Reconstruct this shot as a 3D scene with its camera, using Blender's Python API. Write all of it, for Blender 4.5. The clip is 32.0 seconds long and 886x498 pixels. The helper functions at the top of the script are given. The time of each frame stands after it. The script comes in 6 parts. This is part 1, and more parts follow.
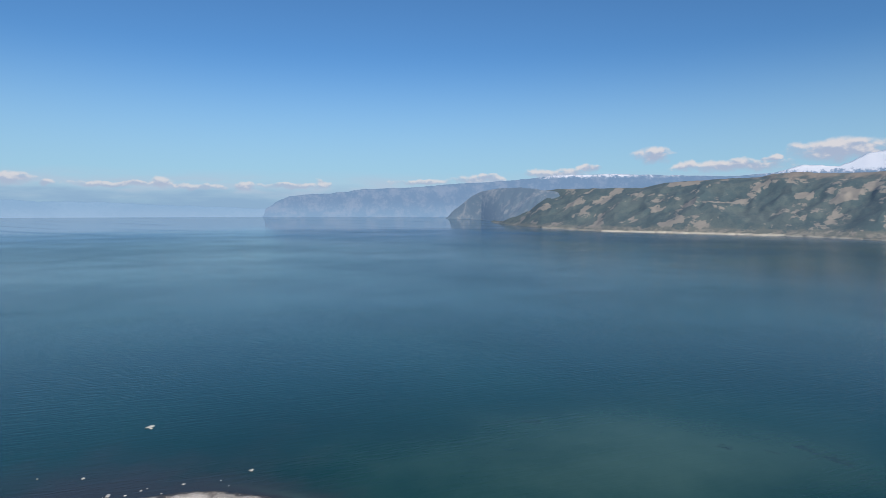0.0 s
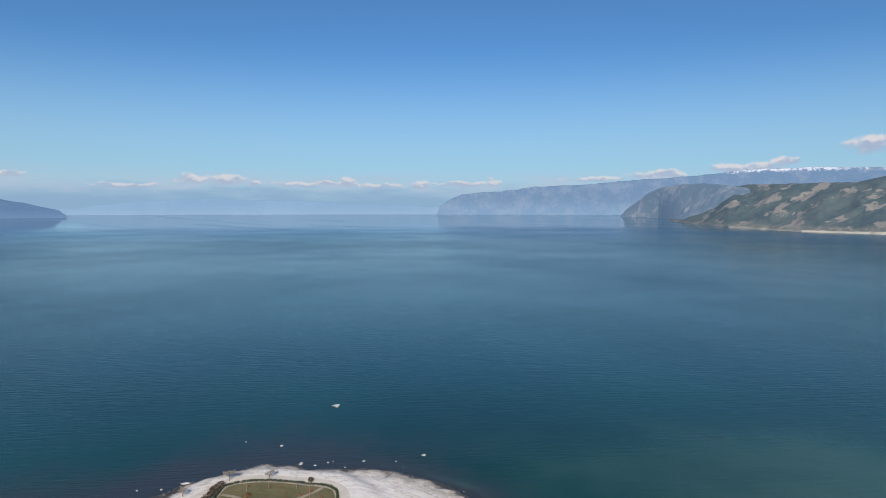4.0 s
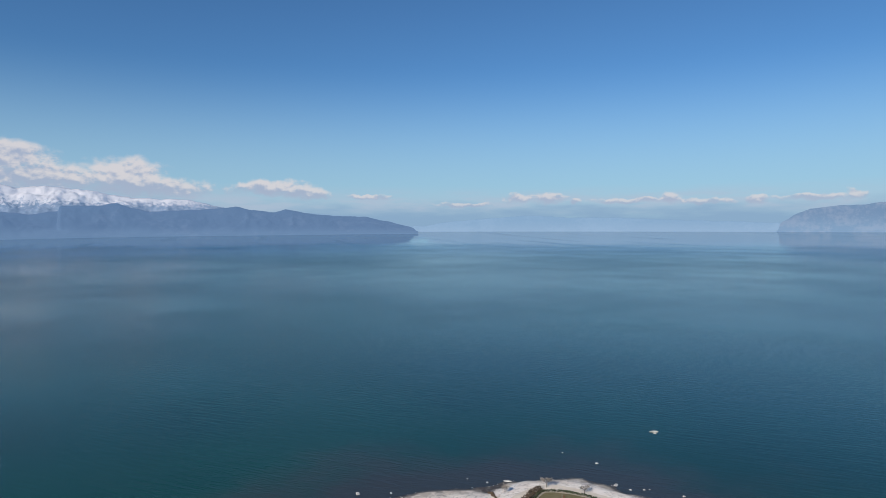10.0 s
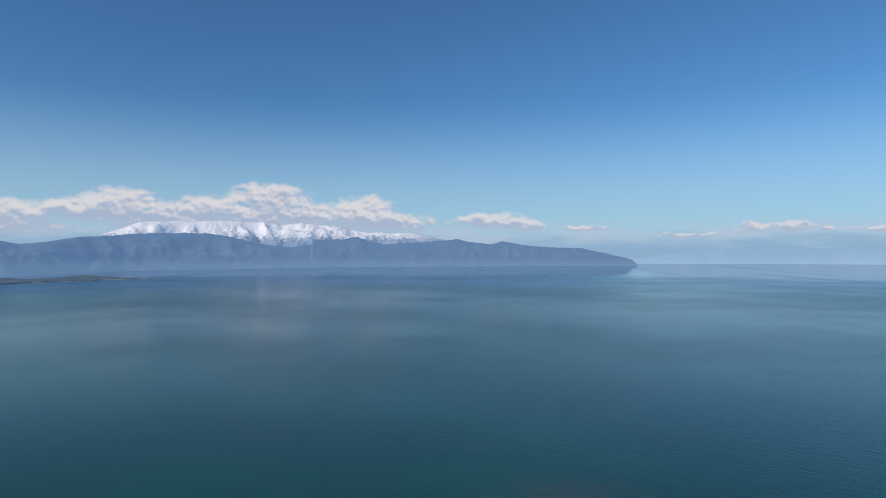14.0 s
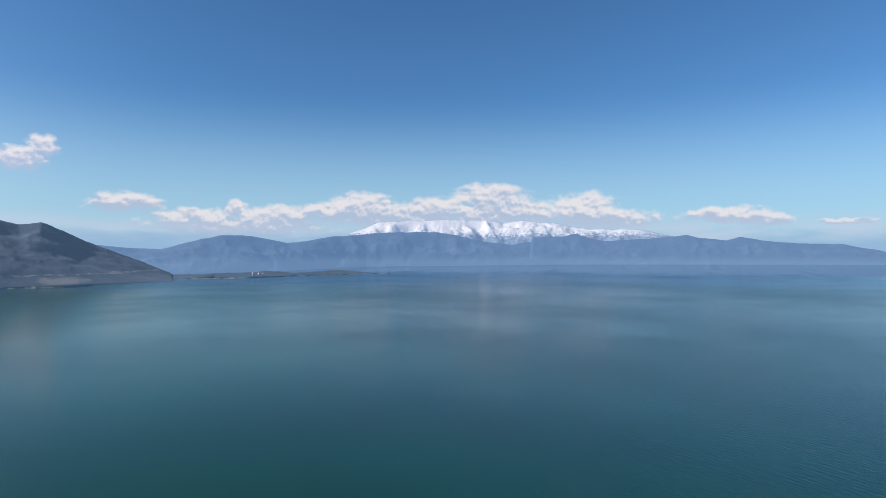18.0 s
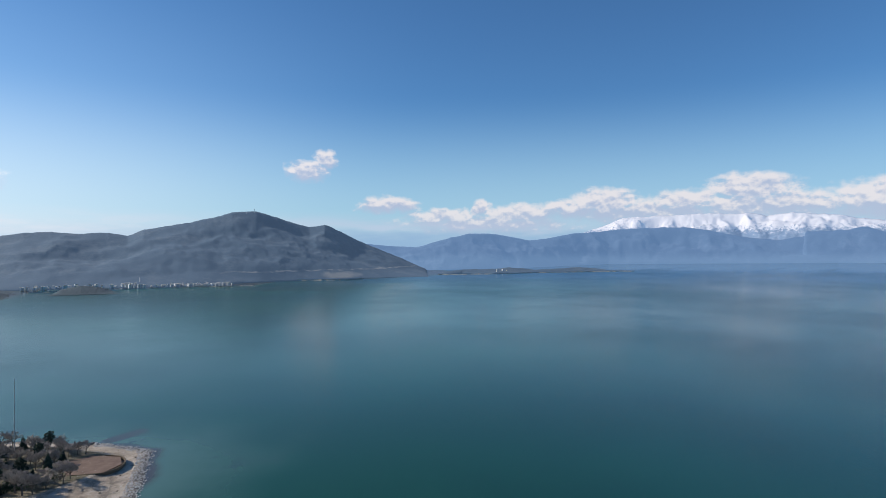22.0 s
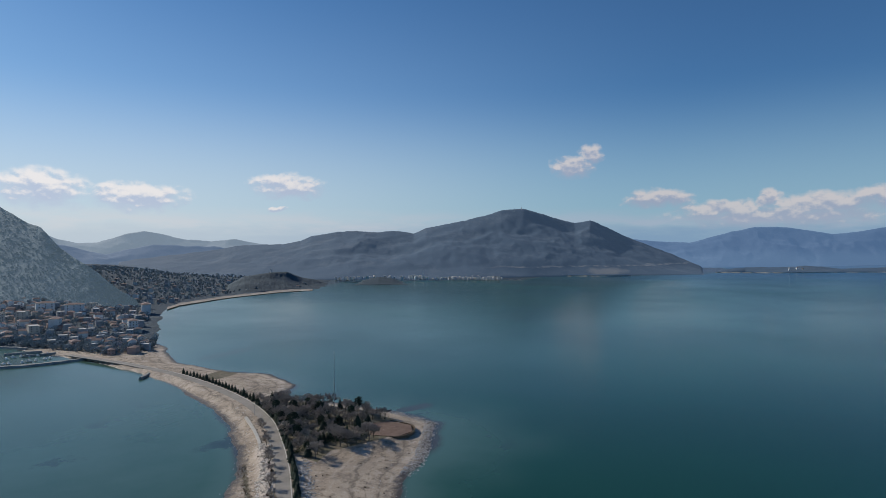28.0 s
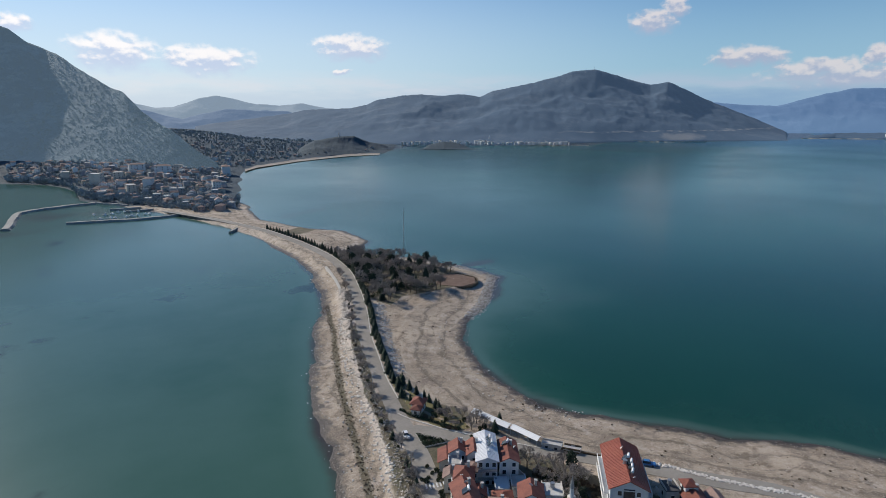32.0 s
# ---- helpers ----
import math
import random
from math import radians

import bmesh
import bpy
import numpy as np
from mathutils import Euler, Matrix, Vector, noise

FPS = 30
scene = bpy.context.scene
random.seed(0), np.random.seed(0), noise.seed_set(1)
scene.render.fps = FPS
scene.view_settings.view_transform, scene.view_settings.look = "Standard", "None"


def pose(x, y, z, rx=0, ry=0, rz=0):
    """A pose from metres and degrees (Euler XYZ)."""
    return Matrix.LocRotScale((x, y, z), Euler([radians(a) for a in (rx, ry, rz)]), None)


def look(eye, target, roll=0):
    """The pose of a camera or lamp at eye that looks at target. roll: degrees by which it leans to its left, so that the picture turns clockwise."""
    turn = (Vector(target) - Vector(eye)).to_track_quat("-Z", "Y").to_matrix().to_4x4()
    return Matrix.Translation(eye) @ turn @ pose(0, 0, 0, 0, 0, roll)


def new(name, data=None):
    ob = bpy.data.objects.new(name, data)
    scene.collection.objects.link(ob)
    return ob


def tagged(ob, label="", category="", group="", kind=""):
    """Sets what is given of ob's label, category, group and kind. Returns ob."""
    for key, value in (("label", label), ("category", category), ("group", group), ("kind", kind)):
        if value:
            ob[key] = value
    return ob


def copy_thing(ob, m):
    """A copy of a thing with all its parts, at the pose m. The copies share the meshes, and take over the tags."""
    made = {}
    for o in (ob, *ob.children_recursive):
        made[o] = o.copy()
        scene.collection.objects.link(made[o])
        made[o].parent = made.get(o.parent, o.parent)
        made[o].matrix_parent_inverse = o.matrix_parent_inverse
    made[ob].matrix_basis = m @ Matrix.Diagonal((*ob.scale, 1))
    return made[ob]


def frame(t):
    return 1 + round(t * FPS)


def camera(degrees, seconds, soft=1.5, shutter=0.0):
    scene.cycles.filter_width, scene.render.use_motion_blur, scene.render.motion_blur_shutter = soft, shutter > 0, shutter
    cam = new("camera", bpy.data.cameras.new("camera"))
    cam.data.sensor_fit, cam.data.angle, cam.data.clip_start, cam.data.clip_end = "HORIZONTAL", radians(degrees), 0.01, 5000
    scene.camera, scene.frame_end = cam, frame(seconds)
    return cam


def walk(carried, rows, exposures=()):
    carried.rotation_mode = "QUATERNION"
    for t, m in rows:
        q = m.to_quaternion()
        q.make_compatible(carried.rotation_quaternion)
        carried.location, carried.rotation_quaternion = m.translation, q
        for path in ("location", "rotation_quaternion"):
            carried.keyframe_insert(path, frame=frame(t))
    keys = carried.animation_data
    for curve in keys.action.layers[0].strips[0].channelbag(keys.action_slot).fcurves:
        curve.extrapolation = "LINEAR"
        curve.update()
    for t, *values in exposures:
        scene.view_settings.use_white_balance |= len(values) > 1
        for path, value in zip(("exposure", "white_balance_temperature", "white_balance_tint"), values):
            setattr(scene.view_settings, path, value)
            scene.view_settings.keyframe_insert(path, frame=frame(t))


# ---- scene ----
FOV = 72.57
cam = camera(FOV, 32.0, soft=0.85)
# seconds, x, y, z, heading clockwise from +y, tilt, roll
PATH = [
    (0, -10.28, 2.79, 99.05, 4.47, -3.53, 0.01), (0.5, -10.33, 2.76, 99.05, 2.49, -3.52, 0.00), (1, -10.41, 2.73, 99.04, 0.56, -3.55, 0.01),
    (1.5, -10.50, 2.69, 99.04, -1.34, -3.59, 0.01), (2, -10.58, 2.65, 99.03, -3.27, -3.61, 0.01), (2.5, -10.67, 2.61, 99.03, -5.18, -3.64, -0.01),
    (3, -10.76, 2.56, 99.02, -7.29, -3.68, -0.00), (3.5, -10.85, 2.52, 99.01, -9.40, -3.71, 0.00), (5.5, -11.09, 2.17, 99.07, -18.20, -3.83, -0.06),
    (6, -11.10, 1.99, 99.12, -20.57, -3.84, -0.03), (6.5, -11.09, 1.80, 99.17, -22.91, -3.88, 0.01), (7, -11.08, 1.60, 99.23, -25.52, -3.90, 0.02),
    (7.5, -11.07, 1.40, 99.29, -27.94, -3.92, 0.03), (8, -11.06, 1.20, 99.35, -30.64, -3.97, 0.03), (8.5, -11.05, 1.00, 99.40, -33.19, -4.01, 0.04),
    (9, -11.03, 0.79, 99.46, -36.08, -4.04, 0.05), (9.5, -10.96, 0.55, 99.51, -38.46, -3.41, 0.06), (10, -10.80, 0.25, 99.56, -41.07, -2.12, 0.09),
    (10.5, -10.54, -0.12, 99.59, -43.38, -0.97, 0.07), (11, -10.19, -0.54, 99.61, -46.00, 0.28, 0.06), (11.5, -9.79, -1.00, 99.62, -48.30, 1.08, 0.05),
    (12, -9.38, -1.46, 99.64, -50.92, 1.03, 0.02), (12.5, -8.97, -1.93, 99.65, -53.39, 0.98, 0.02), (13, -8.56, -2.40, 99.67, -56.15, 0.93, 0.02),
    (13.5, -8.15, -2.86, 99.68, -58.48, 0.92, -0.00), (14, -7.73, -3.32, 99.69, -61.23, 0.88, -0.02), (14.5, -7.31, -3.74, 99.69, -63.54, 0.85, -0.01),
    (16.5, -5.48, -4.83, 99.44, -73.43, 0.74, -0.06), (17, -5.01, -5.02, 99.34, -76.20, 0.69, -0.07), (17.5, -4.53, -5.21, 99.24, -78.69, 0.68, -0.07),
    (18, -4.05, -5.41, 99.14, -81.85, 0.60, -0.10), (18.5, -3.58, -5.59, 99.05, -84.40, 0.56, -0.08), (19, -3.12, -5.77, 98.96, -87.23, 0.54, -0.10),
    (19.5, -2.71, -5.93, 98.89, -89.69, 0.49, -0.12), (20, -2.40, -6.02, 98.87, -92.69, 0.44, -0.10), (20.5, -2.21, -6.05, 98.91, -95.48, 0.41, -0.06),
    (21, -2.11, -6.02, 98.99, -98.66, 0.36, -0.03), (21.5, -2.07, -5.96, 99.10, -101.33, 0.34, -0.00), (22, -2.04, -5.90, 99.21, -104.44, 0.31, 0.01),
    (22.5, -2.01, -5.83, 99.32, -107.38, 0.30, 0.04), (23, -1.96, -5.76, 99.43, -110.85, 0.25, 0.02), (23.5, -1.88, -5.69, 99.51, -113.88, 0.21, 0.03),
    (24, -1.72, -5.61, 99.54, -117.06, 0.16, 0.03), (24.5, -1.46, -5.52, 99.50, -119.76, 0.15, 0.02), (25, -1.12, -5.42, 99.40, -122.77, 0.10, 0.05),
    (25.5, -0.74, -5.31, 99.29, -123.84, 0.10, -0.00), (27.5, 1.51, -4.30, 98.82, -127.46, -0.05, 0.00), (28, 2.68, -3.51, 98.75, -129.23, -0.07, 0.01),
    (28.5, 4.11, -2.42, 98.70, -131.51, -0.09, 0.06), (29, 5.68, -1.07, 98.64, -134.03, -0.13, 0.08), (29.5, 7.29, 0.51, 98.57, -135.07, -0.14, 0.12),
    (30, 8.94, 2.20, 98.43, -135.20, -0.47, 0.11), (30.5, 10.59, 3.91, 98.23, -135.25, -2.90, 0.10), (31, 12.19, 5.52, 98.01, -135.31, -5.88, 0.12),
    (31.5, 13.59, 6.92, 97.84, -135.37, -9.34, 0.10), (32, 14.62, 7.94, 97.74, -135.42, -12.73, 0.07),
]

rows = [(t, pose(x, y, z, 90 + tilt, 0, -head) @ pose(0, 0, 0, 0, 0, -roll)) for t, x, y, z, head, tilt, roll in PATH]
walk(cam, rows, [(0, -0.2), (6, -0.22), (10, -0.27), (14, -0.2), (19, 0.0), (23, -0.03), (25, -0.14), (28, -0.52), (30, -0.58), (31, -0.48), (32, -0.24)])

# ---- light: winter sun from the south, clear sky with low cumulus along the horizon ----
SUN_AZ, SUN_EL = 171.0, 30.5


def sun_way():
    a, e = radians(SUN_AZ), radians(SUN_EL)
    return Vector((math.sin(a) * math.cos(e), math.cos(a) * math.cos(e), math.sin(e)))


sun = new("sun", bpy.data.lights.new("sun", "SUN"))
sun.data.energy, sun.data.angle, sun.data.color = 5.0, radians(0.6), (1.0, 0.92, 0.81)
sun.matrix_world = look(sun_way() * 500, (0, 0, 0))

# heading, height, half width, half height of each cloud, in degrees
CLOUDS_A = [
    (23.5, 4.97, 1.44, 0.56), (26.3, 4.09, 1.02, 0.30), (15.1, 3.56, 2.59, 0.37), (17.9, 3.98, 0.91, 0.31),
    (8.0, 3.03, 2.14, 0.37), (33.1, 4.43, 0.58, 0.28), (37.7, 4.88, 3.36, 0.72), (-54.2, 3.05, 2.6, 0.4),
    (-47.9, 2.79, 1.9, 0.19), (-34.1, 2.65, 1.22, 0.42), (-31.3, 2.57, 1.55, 0.47), (-28.8, 2.33, 0.53, 0.27),
    (-20.4, 2.47, 0.97, 0.43), (-17.6, 2.2, 2.14, 0.27), (-13.6, 2.3, 0.85, 0.27), (-6.9, 2.56, 0.71, 0.31),
    (-82.7, 4.62, 2.58, 0.86), (-77.4, 5.41, 3.17, 1.1), (-68.8, 4.2, 2.81, 1.31), (-56.1, 3.58, 2.04, 0.59)]
CLOUDS_B = [
    (-52.9, 2.96, 1.34, 0.32), (-117.1, 7.41, 1.53, 0.84), (-115.5, 8.55, 1.08, 0.66), (-109.6, 4.37, 2.66, 0.69),
    (-104.4, 3.35, 2.94, 0.62), (-101.1, 4.19, 0.76, 0.63), (-97.0, 3.57, 3.65, 0.85), (-89.3, 4.6, 2.79, 0.97),
    (-92.8, 4.1, 2.13, 0.69), (-162.8, 4.67, 2.79, 1.34), (-156.0, 4.29, 3.34, 1.01), (-143.6, 5.58, 2.77, 0.94),
    (-144.6, 3.5, 0.8, 0.21), (-169.5, 6.56, 1.06, 0.61), (-86, 3.6, 9, 0.8), (-100, 2.6, 7, 0.8),
    (-76, 3.9, 7.5, 1.1), (-67, 3.3, 4.5, 0.8), (-57, 3.5, 3.2, 0.55), (-24, 2.35, 3.0, 0.22), (-9.5, 2.35, 2.4, 0.24), (2.5, 2.75, 2.6, 0.26), (30, 3.9, 4.0, 0.4), (-39, 2.1, 2.2, 0.2)]


class Nodes:
    """Small helper that writes node trees."""

    def __init__(self, tree):
        self.tree = tree
        tree.nodes.clear()

    def add(self, kind, **props):
        n = self.tree.nodes.new(kind)
        ins = props.pop("ins", {})
        for k, v in props.items():
            setattr(n, k, v)
        for k, v in ins.items():
            self.put(n.inputs[k], v)
        return n

    def put(self, socket, v):
        if isinstance(v, bpy.types.NodeSocket):
            self.tree.links.new(v, socket)
        else:
            socket.default_value = v

    def math(self, op, a, b=0.0, c=0.0, clamp=False):
        return self.add("ShaderNodeMath", operation=op, use_clamp=clamp, ins={0: a, 1: b, 2: c}).outputs[0]

    def vec(self, op, a, b=(0, 0, 0)):
        n = self.add("ShaderNodeVectorMath", operation=op, ins={0: a, 1: b})
        return n.outputs["Value"] if op in ("LENGTH", "DOT_PRODUCT", "DISTANCE") else n.outputs["Vector"]

    def noise(self, vector, scale, detail=4.0, rough=0.55, dims="3D"):
        return self.add("ShaderNodeTexNoise", noise_dimensions=dims, ins={"Vector": vector, "Scale": scale, "Detail": detail, "Roughness": rough}).outputs["Fac"]

    def step(self, v, lo, hi, a=0.0, b=1.0):
        n = self.add("ShaderNodeMapRange", interpolation_type="SMOOTHSTEP", ins={"Value": v, "From Min": lo, "From Max": hi, "To Min": a, "To Max": b})
        return n.outputs["Result"]

    def mix(self, fac, a, b, blend="MIX"):
        n = self.add("ShaderNodeMix", data_type="RGBA", blend_type=blend, clamp_factor=True)
        self.put(n.inputs[0], fac)
        for i, v in ((6, a), (7, b)):
            self.put(n.inputs[i], v if isinstance(v, bpy.types.NodeSocket) else (*v, 1.0)[:4])
        return n.outputs[2]


SKY = 0.1
world = bpy.data.worlds.new("winter_sky")
scene.world = world
world.use_nodes = True
wn = Nodes(world.node_tree)
sky = wn.add("ShaderNodeTexSky", sky_type="NISHITA", sun_disc=False, sun_elevation=radians(SUN_EL), sun_rotation=radians(SUN_AZ),
             altitude=900.0, air_density=1.0, dust_density=0.5, ozone_density=3.0)
way = wn.add("ShaderNodeTexCoord").outputs["Generated"]
sep = wn.add("ShaderNodeSeparateXYZ", ins={0: way})
head = wn.math("MULTIPLY", wn.math("ARCTAN2", sep.outputs[0], sep.outputs[1]), 180 / math.pi)
rise = wn.math("MULTIPLY", wn.math("ARCSINE", sep.outputs[2]), 180 / math.pi)
spot = wn.add("ShaderNodeCombineXYZ", ins={0: head, 1: rise}).outputs[0]
curl = wn.add("ShaderNodeTexNoise", noise_dimensions="2D", ins={"Vector": spot, "Scale": 0.55, "Detail": 3.0, "Roughness": 0.5}).outputs["Color"]
bent = wn.vec("ADD", spot, wn.vec("MULTIPLY", wn.vec("SUBTRACT", curl, (0.5, 0.5, 0.5)), (2.0, 0.9, 0)))
cover, lean = None, None
for a, e, w, h in CLOUDS_A + CLOUDS_B:
    local = wn.vec("MULTIPLY", wn.vec("SUBTRACT", bent, (a, e, 0)), (1 / (w * 1.5), 1 / (h * 1.6), 0))
    near = wn.math("SUBTRACT", 1.0, wn.vec("LENGTH", local), clamp=True)
    up = wn.math("MULTIPLY", near, wn.add("ShaderNodeSeparateXYZ", ins={0: local}).outputs[1])
    lean = up if lean is None else wn.math("ADD", lean, up)
    cover = near if cover is None else wn.math("MAXIMUM", cover, near)
# puffs: white and crisp above, grey-lilac and thin below
puff = wn.noise(wn.vec("MULTIPLY", spot, (0.8, 1.25, 0)), 0.95, 5.0, 0.54, "2D")
above = wn.noise(wn.vec("MULTIPLY", wn.vec("ADD", spot, (0.12, 0.3, 0)), (0.8, 1.25, 0)), 0.95, 4.0, 0.5, "2D")
high = wn.math("ADD", wn.math("DIVIDE", lean, wn.math("ADD", cover, 0.05)), wn.math("MULTIPLY", wn.math("SUBTRACT", puff, above), 1.7))
crest = wn.step(high, -0.25, 0.5)
dense = wn.math("ADD", cover, wn.math("MULTIPLY", wn.math("SUBTRACT", puff, 0.5), 0.7))
cloud = wn.math("MULTIPLY", wn.step(dense, 0.02, wn.step(crest, 0.0, 1.0, 0.75, 0.5)), wn.step(cover, 0.0, 0.2))
toward = wn.step(wn.vec("DOT_PRODUCT", way, tuple(sun_way())), 0.2, 0.92)
tone = wn.mix(1.0, wn.mix(crest, (4.6, 5.2, 6.9), (8.5, 8.0, 8.2)), wn.mix(toward, (1.0, 1.0, 1.0), (1.5, 1.52, 1.46)), "MULTIPLY")
# thin haze lies along the horizon, whiter and higher towards the sun, bluer right down at the rim
clear = wn.mix(1.0, sky.outputs[0], (0.57, 0.925, 1.18), "MULTIPLY")
clear = wn.mix(wn.math("MULTIPLY", toward, wn.step(rise, 26.0, 0.0, 0.0, 0.4)), clear, (6.8, 8.9, 10.8))
haze = wn.math("MULTIPLY", wn.step(rise, 15.0, 2.0), 0.72)
base = wn.mix(haze, clear, wn.mix(toward, (4.2, 6.4, 7.95), (8.6, 9.6, 10.4)))
band = wn.noise(wn.vec("MULTIPLY", spot, (0.16, 0.9, 0)), 1.0, 4.0, 0.55, "2D")
veil = wn.math("MULTIPLY", wn.math("MULTIPLY", wn.step(rise, 4.0, 2.2), wn.step(rise, 0.6, 1.8)), wn.step(band, 0.35, 0.7, 0.3, 0.75))
base = wn.mix(veil, base, wn.mix(toward, (5.2, 6.1, 7.7), (9.2, 9.5, 10.0)))
base = wn.mix(wn.step(wn.math("ADD", rise, wn.math("MULTIPLY", wn.math("SUBTRACT", band, 0.5), 2.2)), 2.6, 0.7, 0.0, 0.85), base, wn.mix(toward, (2.9, 4.55, 6.8), (7.6, 8.6, 9.6)))
final = wn.mix(wn.math("MULTIPLY", cloud, wn.step(rise, 0.5, 4.5, 0.5, 0.86)), base, tone)
wn.add("ShaderNodeOutputWorld", ins={"Surface": wn.add("ShaderNodeBackground", ins={"Color": final, "Strength": SKY}).outputs[0]})


# ---- materials ----
def material(name, build):
    m = bpy.data.materials.new(name)
    m.use_nodes = True
    n = Nodes(m.node_tree)
    shader = build(n)
    n.add("ShaderNodeOutputMaterial", ins={"Surface": shader})
    return m


def principled(n, color, rough=0.8, bump=None, strength=0.3, distance=0.1, **more):
    ins = {"Base Color": color if isinstance(color, bpy.types.NodeSocket) else (*color, 1.0), "Roughness": rough}
    ins.update(more)
    if bump is not None:
        ins["Normal"] = n.add("ShaderNodeBump", ins={"Height": bump, "Strength": strength, "Distance": distance}).outputs[0]
    return n.add("ShaderNodeBsdfPrincipled", ins=ins).outputs[0]


def place(n):
    return n.add("ShaderNodeNewGeometry").outputs["Position"]


def speckled(name, a, b, scale, rough=0.85, bump=0.3, metal=0.0, spread=0.12):
    """Two tones mixed by coarse and fine noise, with each object a little lighter or darker."""
    def build(n):
        at = n.add("ShaderNodeTexCoord").outputs["Object"]
        coarse, grain = n.noise(at, scale, 4), n.noise(at, scale * 9, 3)
        f = n.step(n.math("ADD", n.math("MULTIPLY", coarse, 0.65), n.math("MULTIPLY", grain, 0.35)), 0.32, 0.68)
        c = n.mix(f, a, b)
        one = n.add("ShaderNodeObjectInfo").outputs["Random"]
        c = n.mix(1.0, c, n.add("ShaderNodeCombineColor", ins={i: n.step(one, 0.0, 1.0, 1 - spread, 1 + spread * 0.5) for i in range(3)}).outputs[0], "MULTIPLY")
        return principled(n, c, rough, grain, bump, 0.05, Metallic=metal)
    return material(name, build)


def water_look(n):
    at = place(n)
    shallow, weedy, open_ = (n.add("ShaderNodeAttribute", attribute_name=k).outputs["Fac"] for k in ("shallow", "weedy", "open"))
    calm, distant = (n.add("ShaderNodeAttribute", attribute_name=k).outputs["Fac"] for k in ("calm", "distant"))
    flat = n.vec("MULTIPLY", at, (1, 1, 0))
    patch = n.noise(flat, 0.004, 4)
    weed = n.noise(flat, 0.02, 5, 0.6)
    deep = n.mix(n.step(patch, 0.35, 0.68), (0.006, 0.042, 0.032), (0.009, 0.060, 0.044))
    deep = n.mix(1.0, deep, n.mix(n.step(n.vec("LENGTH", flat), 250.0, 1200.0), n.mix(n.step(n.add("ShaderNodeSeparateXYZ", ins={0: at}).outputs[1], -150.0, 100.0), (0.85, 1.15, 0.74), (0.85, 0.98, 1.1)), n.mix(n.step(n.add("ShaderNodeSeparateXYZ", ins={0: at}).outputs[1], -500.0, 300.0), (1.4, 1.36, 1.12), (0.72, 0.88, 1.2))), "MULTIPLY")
    # haze painted in: the open lake gets a paler, bluer base colour
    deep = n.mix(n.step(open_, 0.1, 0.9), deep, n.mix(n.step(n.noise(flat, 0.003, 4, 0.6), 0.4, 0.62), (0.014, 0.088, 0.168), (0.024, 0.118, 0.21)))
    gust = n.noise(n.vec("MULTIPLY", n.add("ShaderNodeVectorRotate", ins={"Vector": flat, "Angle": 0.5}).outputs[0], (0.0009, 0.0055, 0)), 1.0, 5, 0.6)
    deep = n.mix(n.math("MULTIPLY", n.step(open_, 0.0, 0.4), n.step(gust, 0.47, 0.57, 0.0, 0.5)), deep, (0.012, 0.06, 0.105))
    # and paler again by the far shores, for the horizon haze
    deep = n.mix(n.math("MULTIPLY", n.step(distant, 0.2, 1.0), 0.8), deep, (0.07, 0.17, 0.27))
    edge = n.math("ADD", shallow, n.math("MULTIPLY", n.math("SUBTRACT", weed, 0.5), 0.5))
    tint = n.mix(n.step(edge, 0.1, 0.85), deep, (0.062, 0.128, 0.100))
    tint = n.mix(n.step(edge, 0.84, 1.08), tint, (0.055, 0.046, 0.034))
    tint = n.mix(n.math("MULTIPLY", n.step(weed, 0.6, 0.72), n.step(shallow, 0.15, 0.5)), tint, (0.02, 0.04, 0.035))
    tint = n.mix(n.step(n.math("ADD", weedy, n.math("MULTIPLY", n.math("SUBTRACT", weed, 0.5), 0.9)), 0.25, 0.8), tint, n.mix(n.step(n.add("ShaderNodeSeparateXYZ", ins={0: at}).outputs[1], -20.0, 60.0), (0.050, 0.046, 0.030), (0.040, 0.046, 0.046)))
    # wind patches, rippled and calm
    wind = n.noise(flat, 0.0016, 5, 0.62)
    ripple = n.noise(n.vec("MULTIPLY", n.add("ShaderNodeVectorRotate", ins={"Vector": flat, "Angle": -0.3}).outputs[0], (0.07, 0.42, 0)), 1.0, 4, 0.6)
    streak = n.noise(n.vec("MULTIPLY", n.add("ShaderNodeVectorRotate", ins={"Vector": flat, "Angle": 0.5}).outputs[0], (0.0006, 0.0042, 0)), 1.0, 5, 0.62)
    glassy = n.math("MULTIPLY", distant, n.step(streak, 0.36, 0.52, 0.45, 1.0))
    rough = n.math("MULTIPLY", n.step(wind, 0.35, 0.7, 0.16, 0.25), n.step(glassy, 0.0, 1.0, 1.0, 0.2))
    swell = n.math("MULTIPLY", n.step(wind, 0.3, 0.65, 0.28, 0.6), n.math("MULTIPLY", n.step(open_, 0.0, 1.0, 1.0, 0.25), n.step(calm, 0.0, 1.0, 1.0, 0.14)))
    return principled(n, tint, rough, ripple, n.math("MULTIPLY", swell, n.step(glassy, 0.0, 1.0, 1.0, 0.0)), 0.3, IOR=1.33)


